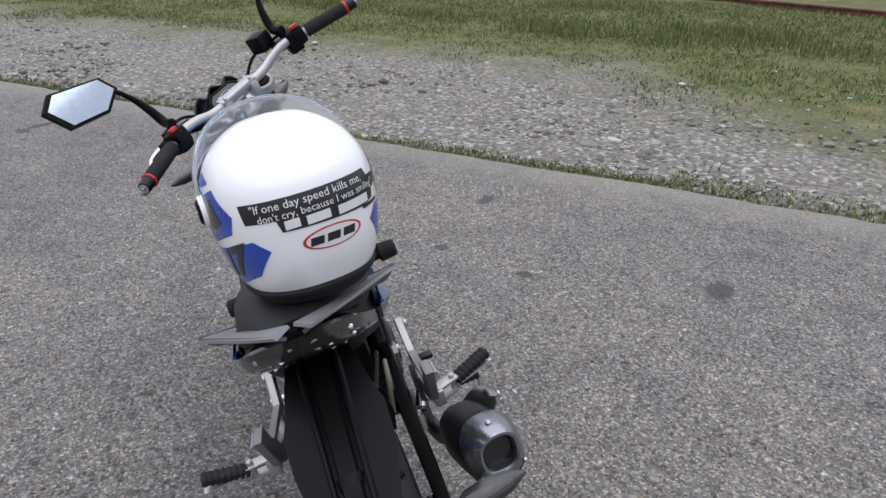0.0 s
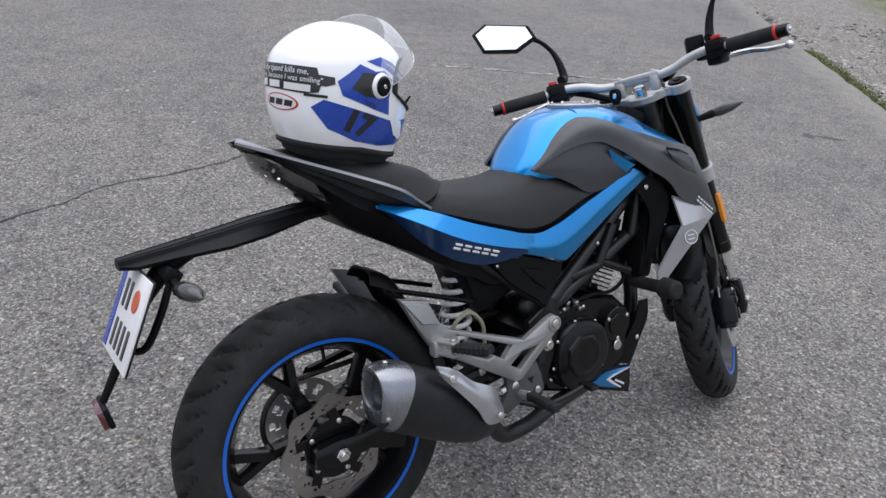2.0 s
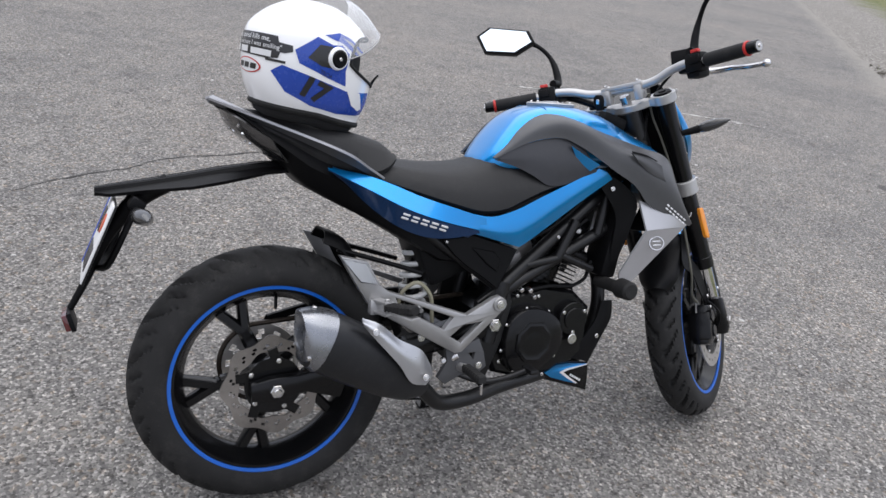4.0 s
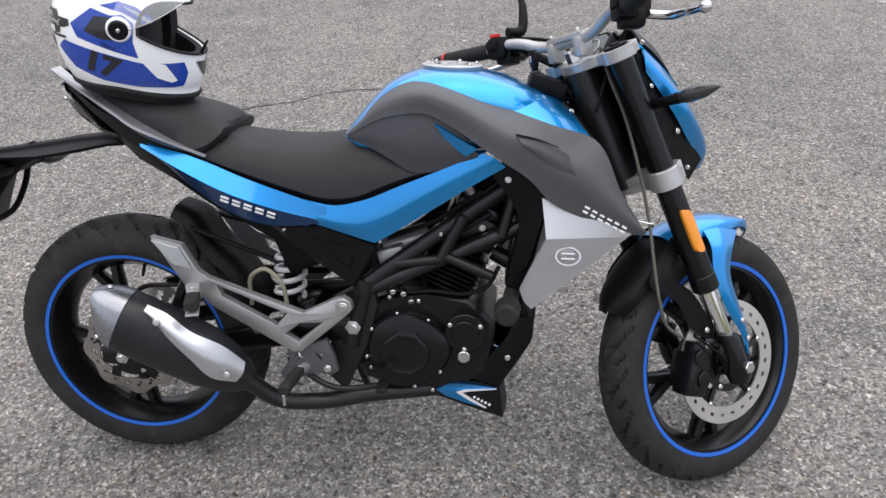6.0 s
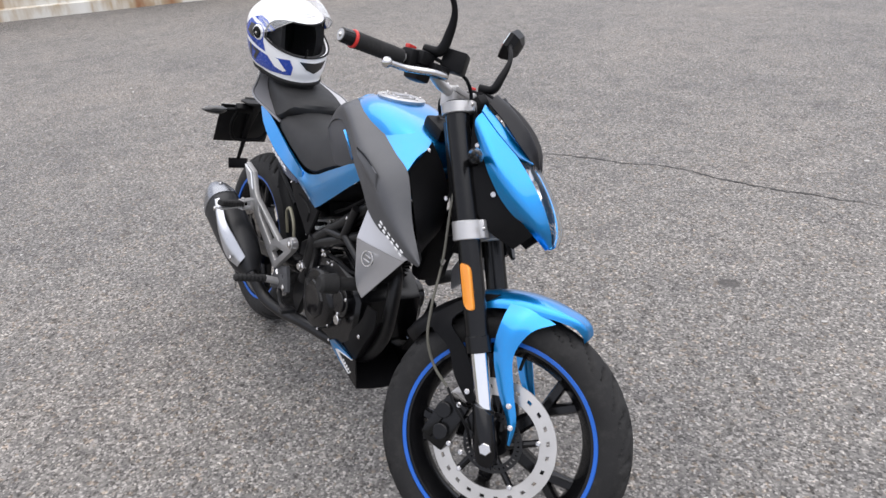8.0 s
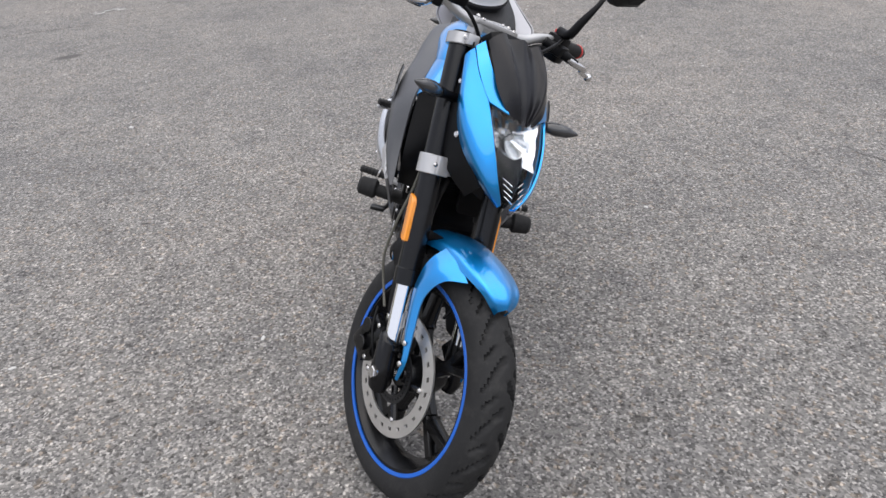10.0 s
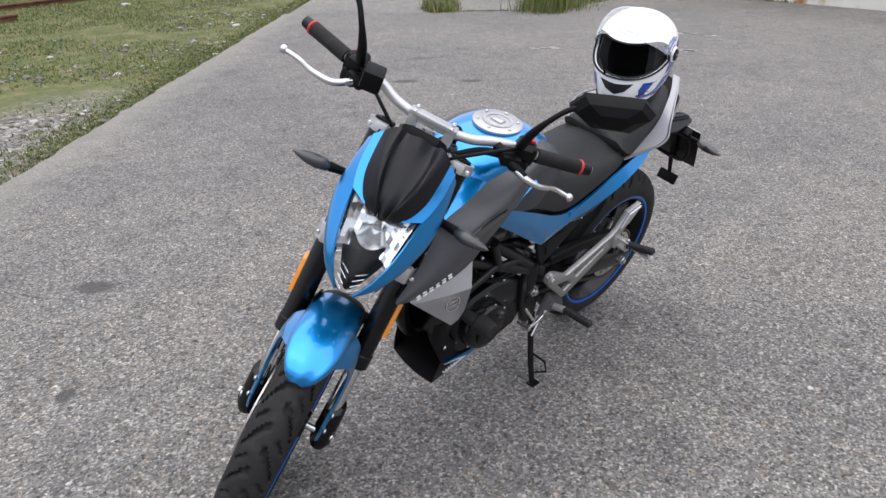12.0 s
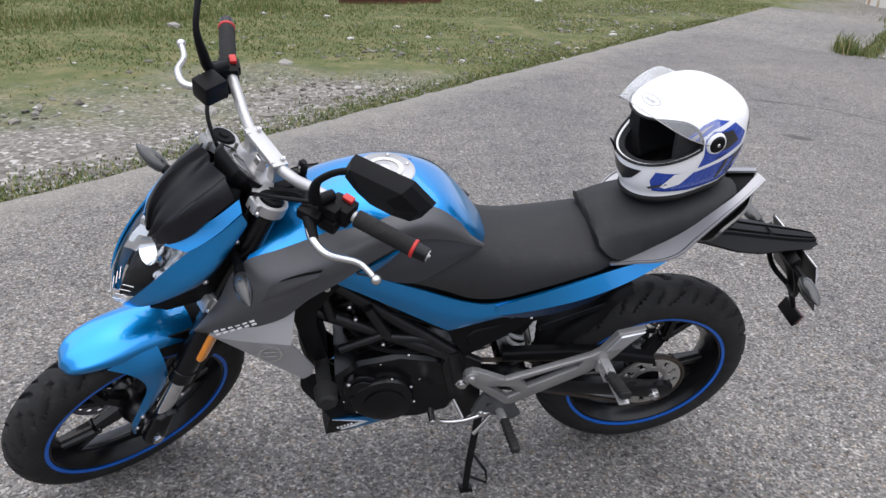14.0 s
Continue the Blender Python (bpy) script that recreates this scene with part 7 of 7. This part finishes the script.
    def oval(cx, cz, rx, rz, n=28, tilt=0.0):
        return [(cx + rx * math.cos(t) - tilt * rz * math.sin(t) * 100, cz + rz * math.sin(t) + tilt * 0.01 * rx * math.cos(t)) for t in np.linspace(0, 2 * math.pi, n, endpoint=False)]

    def lettering(text, az, z, size, mat, lift, squeeze=1.0, lean=0.0, slope=0.0, name="lettering", heavy=0.0):
        cu = bpy.data.curves.new(name, "FONT")
        cu.body, cu.size, cu.align_x, cu.shear, cu.resolution_u, cu.offset = text, size, "CENTER", lean, 2, heavy
        tmp = new(name, cu)
        me = bpy.data.meshes.new_from_object(tmp)
        bpy.data.objects.remove(tmp)
        bm = fresh()
        bm.from_mesh(me)
        bmesh.ops.triangulate(bm, faces=bm.faces)
        long = [e for e in bm.edges if e.calc_length() > size * 0.35]
        if long:
            bmesh.ops.subdivide_edges(bm, edges=long, cuts=2)
        for v in bm.verts:
            x, y = v.co.x * squeeze, v.co.y
            v.co = skin(az + math.degrees(x / 0.135), z + y + slope * x, lift)
        return part(name, bm, mat, shell, flat=True)

    # sides: two blue hexagons, streaks and the race number
    for s in SIDES:
        decal("blue_decal", flank(s, [(-92, -2), (-52, 33), (-18, 24), (4, 28), (24, 14), (22, -22), (31, -52), (-15, -43), (-80, -26)]), DECAL, 0.0008, "dark blue hexagon decal")
        decal("shadow_decal", flank(s, [(-66, -11), (-46, 19), (-18, 21), (-10, -4), (-12, -22), (-36, -22)]), INK, 0.0014, "black centre of the decal")
        decal("blue_streak", flank(s, [(-37, 40), (-3, 51), (26, 45), (62, 24), (44, 14), (5, 32), (-20, 36)]), DECAL, 0.0008)
        decal("grey_streak", flank(s, [(2, 44), (28, 38), (58, 20), (50, 16), (24, 33)]), BRACKET, 0.0012)
        decal("blue_decal", flank(s, [(-122, -53), (-108, -37), (-38, -49), (37, -62), (60, -60), (78, -60), (111, -57), (117, -80), (108, -108), (92, -111), (30, -113), (-36, -106), (-91, -88)]), DECAL, 0.0008, "dark blue flank decal")
        decal("white_streak", flank(s, [(38, -61), (62, -59), (78, -62), (98, -95), (88, -100), (62, -90)]), WHITE, 0.0015, "white streak")
        lettering("17", s * 108, -0.090, 0.058, INK, 0.0018, squeeze=1.3, heavy=0.0026, lean=0.3, slope=-0.2 if s == -1 else 0.2, name="race_number")
        lettering("TECH", s * 96, -0.040, 0.0125, INK, 0.0016, squeeze=1.0, slope=-0.2 if s == -1 else 0.2, name="small_print")
        # visor pivot
        c = skin(s * 86, 0.0, 0.0)
        n = (skin(s * 86, 0.0, 0.01) - c).normalized()
        bm = fresh()
        rod(bm, c - n * 0.002, c + n * 0.006, 0.024, 0.022, seg=32)
        pv = part("visor_pivot", bm, WHITE, root, "white visor pivot housing")
        bm = fresh()
        rod(bm, c + n * 0.005, c + n * 0.010, 0.0185, 0.0165, seg=28)
        part("pivot_disc", bm, BLACK, pv, "black pivot disc")
        bm = fresh()
        rod(bm, c + n * 0.009, c + n * 0.0115, 0.004, seg=12)
        part("pivot_screw", bm, STEEL, pv)
    # back: printed saying, a barred name and a plain oval mark
    decal("print_backing", [(136, 0.012), (214, 0.016), (216, 0.005), (228, 0.004), (229, -0.008), (222, -0.014), (138, -0.014)], INK, 0.0010, "black ragged backing of the print")
    decal("print_backing", [(156, -0.012), (219, -0.010), (217, -0.026), (206, -0.031), (158, -0.030)], INK, 0.0012, "black ragged backing of the print")
    lettering("\"If one day speed kills me,", 176, 0.001, 0.0150, PRINT, 0.0018, 0.98, slope=0.02)
    lettering("don't cry, because I was smiling\"", 183, -0.0115, 0.0135, PRINT, 0.0019, 0.98, slope=0.02)
    for i, (a, w) in enumerate(((164, 8), (178, 13), (200, 22))):
        decal("name_bar", [(a - w / 2, -0.028), (a + w / 2, -0.027), (a + w / 2, -0.015), (a - w / 2, -0.016)], PRINT, 0.0021, "plain white bar in place of a name")
    decal("date_bar", [(206, -0.035), (224, -0.034), (224, -0.029), (206, -0.030)], INK, 0.0014, "plain bar in place of dates")
    decal("oval_mark", oval(184, -0.052, 18, 0.0150), RED, 0.0010, "red outline of a plain oval mark")
    decal("oval_mark", oval(184, -0.052, 16.2, 0.0130), PRINT, 0.0015, "white oval field")
    for a in (174, 183.5, 193):
        decal("mark_bar", [(a - 4.2, -0.058), (a + 3.4, -0.058), (a + 4.4, -0.047), (a - 3.2, -0.047)], INK, 0.0020, "plain black bar")
    # front: oval mark, chin vent
    decal("oval_mark", oval(0, 0.076, 19, 0.0075), BRACKET, 0.0012, "grey outline of a plain oval mark")
    decal("oval_mark", oval(0, 0.076, 16, 0.0052), PRINT, 0.0016, "white oval field")
    decal("mark_bar", [(-10, 0.074), (10, 0.074), (10, 0.078), (-10, 0.078)], BRACKET, 0.002, "plain grey bar")
    decal("chin_vent", [(-20, -0.058), (0, -0.063), (20, -0.058), (11, -0.084), (0, -0.098), (-11, -0.084)], INK, 0.0015, "black chin vent")
    decal("script_mark", [(24, -0.098), (44, -0.082), (46, -0.086), (26, -0.103)], INK, 0.0014, "unreadable black script")
    bm = fresh()
    p = skin(-14, sill(-14), 0.002)
    tube(bm, [p, p + Vector((0.006, 0, 0.014)), p + Vector((0.014, -0.004, 0.030))], [0.0035, 0.003, 0.002], seg=8)
    part("visor_tab", bm, BLACK, root, "small black tab at the sill")
    # clear visor swung up
    bm = fresh()
    rows, spin = [], Matrix.Rotation(radians(-47), 4, "Y")
    for t in np.linspace(0, 1, 9):
        row = []
        for az in np.linspace(-84, 84, 36):
            q = abs(az) / 84
            z = (-0.050 + 0.105 * t) * (1 - 0.72 * q**2.5)
            row.append(tuple(spin @ skin(az, z, 0.007 - 0.002 * q)))
        rows.append(row)
    surf(bm, rows, n=36, k=1, thick=0.002, inward=(-1, 0, 0))
    vis = part("visor", bm, VISOR, root, "clear visor swung open", sharp=70)
    vis.visible_shadow = False
    bm = fresh()
    tube(bm, [Vector(p) + Vector((0.0005, 0, 0)) for p in rows[0]], 0.0011, smooth=False, seg=6)
    part("visor_edge", bm, BRACKET, vis, "bright visor edge")


helmet()


# ---- ground details ----
def slab_beyond():
    """Older concrete beyond the end of the asphalt, with overgrown joints."""
    for s0, s1, d0, d1, z in ((-9.66, -16.0, -2.55, -0.05, -0.012), (-9.75, -12.6, -4.15, -2.82, 0.006), (-12.75, -15.4, -4.15, -2.82, 0.02)):
        bm = fresh()
        pts = [along(s0, d0), along(s1, d0), along(s1, d1), along(s0, d1)]
        cx, cy = sum(p[0] for p in pts) / 4, sum(p[1] for p in pts) / 4
        rings = [[(cx + (x - cx) * k, cy + (y - cy) * k, z - dz) for x, y in pts] for k, dz in ((0.998, 0.0), (1.0, 0.008), (1.0, 0.12))]
        vs = grid_faces(bm, rings, close=True)
        bm.faces.new(vs[0])
        tagged(part("concrete_slab", bm, CONCRETE, flat=True), "weathered concrete slab with overgrown joints", "slab", kind="structure")


def far_wall():
    a, b = Vector((-13.2, -15.5, 0)), Vector((-9.4, 7.0, 0))
    d = (b - a).normalized()
    n = Vector((-d.y, d.x, 0))
    bm = fresh()
    prof = [(0.06, -0.1), (0.06, 0.16), (0.0, 0.18), (0.0, 2.3), (-0.03, 2.34), (-0.33, 2.34), (-0.36, -0.1)]
    rings = [[tuple(a + d * (t * (b - a).length) - n * o + Vector((0, 0, z))) for o, z in prof] for t in np.linspace(0, 1, 24)]
    loft(bm, rings)
    tagged(part("wall_west", bm, WALL, sharp=20), "limewashed wall with rust stains and a low plinth", "wall", kind="structure")


def rails():
    """Two rails that cross the rough ground at a slant to the pavement's edge; the nearer one shows only for a short way."""
    u, n = Vector((0.924, 0.382, 0)), Vector((-0.382, 0.924, 0))
    for y0, x0, x1 in ((-12.72, -60, 60), (-11.15, -1.6, 0.4)):
        bm = fresh()
        prof = [(-0.06, -0.12), (0.06, -0.12), (0.06, -0.105), (0.012, -0.09), (0.010, -0.01), (0.034, 0.0), (0.034, 0.022), (0.026, 0.03), (-0.026, 0.03), (-0.034, 0.022), (-0.034, 0.0), (-0.010, -0.01), (-0.012, -0.09), (-0.06, -0.105)]
        rings = []
        for k in np.linspace(x0, x1, 30):
            c = Vector((0, y0, 0)) + u * k
            rings.append([tuple(c + n * o + Vector((0, 0, z + 0.045))) for o, z in prof])
        loft(bm, rings)
        tagged(part("rail", bm, RUST, sharp=20), "rusty disused railway rail sunk in rough grass", "rail", "rails of the old track")


def crack(points, width, name="crack"):
    """A jagged open crack in the asphalt."""
    c = curve_through([(x, y, 0) for x, y in points], 70)
    tan = np.gradient(c, axis=0)
    tan /= np.linalg.norm(tan, axis=1, keepdims=True)
    verts, faces = [], []
    rng = np.random.default_rng(int(abs(points[0][0] * 100)) + 5)
    wob = np.cumsum(rng.normal(0, 0.006, len(c)))
    wob -= np.linspace(wob[0], wob[-1], len(c))
    for i, (p, t) in enumerate(zip(c, tan)):
        n = np.array((-t[1], t[0], 0))
        w = width * (0.35 + rng.random()) * min(1, 6 * min(i, len(c) - 1 - i) / len(c) + 0.15)
        q = p + n * wob[i]
        verts += [tuple(q - n * w + (0, 0, 0.0025)), tuple(q + n * w + (0, 0, 0.0025))]
    faces = [(2 * i, 2 * i + 2, 2 * i + 3, 2 * i + 1) for i in range(len(c) - 1)]
    tagged(mesh_thing(name, verts, faces, TAR), "thin jagged crack in the asphalt", "crack", kind="structure")


def paint_line():
    rng = np.random.default_rng(11)
    verts, faces = [], []
    a, b = np.array((2.9, 4.15)), np.array((4.9, 3.1))
    d = (b - a) / np.linalg.norm(b - a)
    n = np.array((-d[1], d[0]))
    for i in range(80):
        t = rng.random()
        p = a + (b - a) * t + n * rng.normal(0, 0.014)
        l, w = rng.uniform(0.02, 0.07), rng.uniform(0.006, 0.016)
        k = len(verts)
        verts += [(*(p + d * l * u + n * w * v * rng.uniform(0.5, 1)), 0.003) for u, v in ((-1, 0), (-0.5, -1), (0.6, -0.8), (1, 0.1), (0.4, 1), (-0.6, 0.9))]
        faces.append(tuple(range(k, k + 6)))
    for (x0, y0), (x1, y1), count in (((-5.40, -3.30), (-5.72, -3.00), 26), ((-5.40, -2.75), (-5.70, -2.46), 26), ((-6.76, -3.50), (-6.84, -2.76), 40), ((-4.6, -3.9), (-4.9, -3.7), 12)):
        e = np.array((x1 - x0, y1 - y0)) / math.hypot(x1 - x0, y1 - y0)
        m = np.array((-e[1], e[0]))
        for _ in range(count):
            p = np.array((x0, y0)) + np.array((x1 - x0, y1 - y0)) * rng.random() + m * rng.normal(0, 0.03)
            l, w = rng.uniform(0.02, 0.08), rng.uniform(0.01, 0.03)
            k = len(verts)
            verts += [(*(p + e * l * q + m * w * v * rng.uniform(0.5, 1)), 0.003) for q, v in ((-1, 0), (-0.5, -1), (0.6, -0.8), (1, 0.1), (0.4, 1), (-0.6, 0.9))]
            faces.append(tuple(range(k, k + 6)))
    tagged(mesh_thing("paint_line", verts, faces, CHALK), "worn remains of a white painted line", "marking", kind="structure")


def rock(bm, p, r, rng, flat=0.6):
    made = bmesh.ops.create_icosphere(bm, subdivisions=1, radius=r)["verts"]
    turn = rng.uniform(0, 6.28)
    ca, sa = math.cos(turn), math.sin(turn)
    sx, sy = rng.uniform(0.7, 1.5), rng.uniform(0.6, 1.1)
    for v in made:
        k = rng.uniform(0.75, 1.2)
        x, y, z = v.co.x * sx * k, v.co.y * sy * k, v.co.z * flat * k
        v.co = (p[0] + x * ca - y * sa, p[1] + x * sa + y * ca, p[2] + z)


def loose_stones():
    rng = np.random.default_rng(4)
    base = bmesh.new()
    bmesh.ops.create_icosphere(base, subdivisions=1, radius=1.0)
    unit = np.array([v.co[:] for v in base.verts])
    tri = np.array([[v.index for v in f.verts] for f in base.faces])
    base.free()

    def heap(name, places, sizes, mat, flat, label):
        verts, faces = [], []
        for (x, y, z), r in zip(places, sizes):
            k = rng.uniform(0.72, 1.25, (len(unit), 1))
            q = unit * k * r * np.array((rng.uniform(0.8, 1.5), rng.uniform(0.6, 1.1), flat))
            a = rng.uniform(0, 6.28)
            q = q @ np.array(((math.cos(a), math.sin(a), 0), (-math.sin(a), math.cos(a), 0), (0, 0, 1)))
            faces += (tri + len(unit) * (len(verts))).tolist()
            verts.append(q + (x, y, z))
        me = np.concatenate(verts)
        tagged(mesh_thing(name, me.tolist(), faces, mat), label, "stones", kind="stuff")
    n = 5200
    s, d = rng.uniform(-13, 13, n), np.abs(rng.normal(0, 1.5, n)) + 0.05
    pts = [(*along(a, b), -0.032) for a, b in zip(s, d)]
    heap("gravel", pts, rng.gamma(2.0, 0.006, n) + 0.006, STONE, 0.6, "loose gravel trodden into the verge")
    n = 500
    x, y = rng.uniform(-5, 6, n), rng.uniform(-3.5, 5, n)
    ok = (x - y) < EDGE - 0.1
    pts = [(a, b, 0.001) for a, b in zip(x[ok], y[ok])]
    heap("pale_chips", pts, rng.gamma(2.0, 0.0016, len(pts)) + 0.002, CHALK, 0.5, "pale stone chips scattered on the asphalt")
    for s0, d0, r, mat, label in ((-1.46, 0.22, 0.070, CHALK, "pale"), (-6.15, 3.93, 0.055, CHALK, "pale"), (-4.95, 2.42, 0.055, CHALK, "pale"), (-5.85, 1.90, 0.050, CHALK, "pale"), (-11.4, 3.30, 0.090, CHALK, "pale"), (-8.42, 0.46, 0.060, CHALK, "pale"),
                                  (-5.57, 4.62, 0.050, CHALK, "pale"), (-3.24, 1.74, 0.110, STONE, "grey"), (-1.55, 0.80, 0.100, STONE, "grey"), (-3.85, 4.30, 0.100, STONE, "grey"), (4.00, 0.44, 0.070, STONE, "grey"), (2.38, 0.11, 0.030, CHALK, "pale"), (0.79, 2.90, 0.040, CHALK, "pale"), (2.6, 1.6, 0.035, CHALK, "pale"), (5.2, 3.2, 0.04, CHALK, "pale")):
        bm = fresh()
        rock(bm, (*along(s0, d0), -0.02), r, rng, 0.55)
        tagged(part("rock", bm, mat, flat=True), label + " rock lying on the verge", "rock", "rocks on the verge")


def blades(name, roots, heights, label, lean=0.5, wide=0.0035):
    rng = np.random.default_rng(len(roots))
    n = len(roots)
    p = np.array(roots)
    h = np.array(heights)[:, None]
    a = rng.uniform(0, 2 * math.pi, n)
    side = np.stack([np.cos(a), np.sin(a), 0 * a], 1) * wide * rng.uniform(0.6, 1.5, (n, 1))
    b = rng.uniform(0, 2 * math.pi, n)
    bend = np.stack([np.cos(b), np.sin(b), 0 * b], 1) * h * rng.uniform(0.1, 1, (n, 1)) * lean
    up = np.array((0, 0, 1.0))
    v = np.stack([p - side, p + side, p + up * h * 0.6 + bend * 0.4 + side * 0.7, p + up * h * 0.6 + bend * 0.4 - side * 0.7, p + up * h * 0.92 + bend], 1).reshape(-1, 3)
    k = np.arange(n) * 5
    faces = np.stack([k, k + 1, k + 2, k + 3], 1).tolist() + np.stack([k + 3, k + 2, k + 4], 1).tolist()
    tagged(mesh_thing(name, v.tolist(), faces, BLADE), label, "grass", kind="stuff")


def grass():
    rng = np.random.default_rng(21)
    roots, hs = [], []
    s, d = rng.uniform(-17, 13, 230000), rng.uniform(0.0, 10, 230000)
    for a, b in zip(s, d):
        x, y = along(a, b)
        thick = noise.noise((x * 0.55, y * 0.55, 2)) + 0.5 * noise.noise((x * 1.7, y * 1.7, 7))
        bare = np.interp(a, [-5.0, -3.8, -3.0, -0.6, 1.2, 4.0], [-0.9, -0.5, 1.2, 1.3, 2.9, 3.2])
        if rng.random() < np.clip((b - bare) / 2.0 + thick * 0.9, 0.02, 0.9):
            roots.append((x, y, -0.03))
            hs.append(rng.uniform(0.010, 0.026) * (1.1 + 0.9 * max(0, thick) + 0.12 * b))
    blades("turf", roots, hs, "rough turf in patches of green and straw", 1.1, 0.006)
    roots, hs = [], []
    for a in rng.uniform(-12, 9, 34000):
        x, y = along(a, 0)
        if noise.noise((a * 0.9, 4, 4)) + rng.normal(0, 0.25) > -0.15:
            x, y = along(a, abs(rng.normal(0, 0.20 if a < 0.3 else 0.10)) - 0.01)
            roots.append((x, y, -0.03))
            hs.append(rng.uniform(0.012, 0.032))
    blades("edge_grass", roots, hs, "short grass and moss along the asphalt edge", 1.2, 0.005)
    roots, hs = [], []
    for a, b in ((1.4, 6.5), (0.6, 5.9), (-0.5, 5.5), (3.3, 8.4), (2.8, 5.3), (7.5, 6.5), (5.2, 6.2), (-3.4, 5.2), (-2.4, 5.6), (-6.0, 5.0), (-4.4, 4.8), (0.4, 6.4), (1.6, 5.4), (-7.6, 5.8), (3.4, 6.0)):
        for _ in range(420):
            x, y = along(a + rng.normal(0, 0.50), b + rng.normal(0, 0.30))
            roots.append((x, y, -0.03))
            hs.append(rng.uniform(0.05, 0.16))
    blades("tall_weeds", roots, hs, "taller weeds in clumps beside the old track", 0.5, 0.006)
    roots, hs = [], []
    for (s0, d0), (s1, d1), n, wd, hh in (((-9.5, -2.68), (-16, -2.68), 2600, 0.12, 0.10), ((-9.3, -4.25), (-13.2, -4.25), 2200, 0.14, 0.12), ((-9.65, -2.7), (-9.72, -4.2), 500, 0.04, 0.04), ((-15.6, -2.4), (-14.0, -6.5), 3200, 0.25, 0.16), ((-10.6, -4.4), (-12.4, -4.8), 1500, 0.25, 0.20), ((-13.2, -6.0), (-10.4, -8.5), 1600, 0.12, 0.10)):
        for t in rng.random(n):
            x, y = along(s0 + (s1 - s0) * t + rng.normal(0, wd), d0 + (d1 - d0) * t + rng.normal(0, wd * 0.6))
            roots.append((x, y, -0.01))
            hs.append(rng.uniform(0.3, 1.0) * hh)
    for (x0, y0), (x1, y1), n, wd, hh in (((-7.4, -6.0), (-10.4, -6.9), 4200, 0.22, 0.55), ((-10.2, -6.6), (-12.0, -5.0), 3000, 0.20, 0.30), ((-12.0, -5.0), (-12.6, -3.4), 1800, 0.16, 0.22), ((-6.3, -7.2), (-6.7, -7.8), 700, 0.07, 0.34)):
        for t in rng.random(n):
            roots.append((x0 + (x1 - x0) * t + rng.normal(0, wd), y0 + (y1 - y0) * t + rng.normal(0, wd), -0.01))
            hs.append(rng.uniform(0.2, 1.0) * hh * (0.55 + 0.45 * math.sin(9 * t + 1)))
    blades("joint_weeds", roots, hs, "weeds growing from the slab joints", 0.6, 0.006)


slab_beyond()
far_wall()
rails()
crack([(-0.75, 1.90), (-0.29, 2.18), (0.01, 2.34), (0.30, 2.38), (0.68, 2.50), (1.05, 2.62)], 0.006)
crack([(-4.2, -3.4), (-3.55, -4.3), (-2.76, -4.6), (-2.2, -5.2)], 0.008)
paint_line()
loose_stones()
grass()
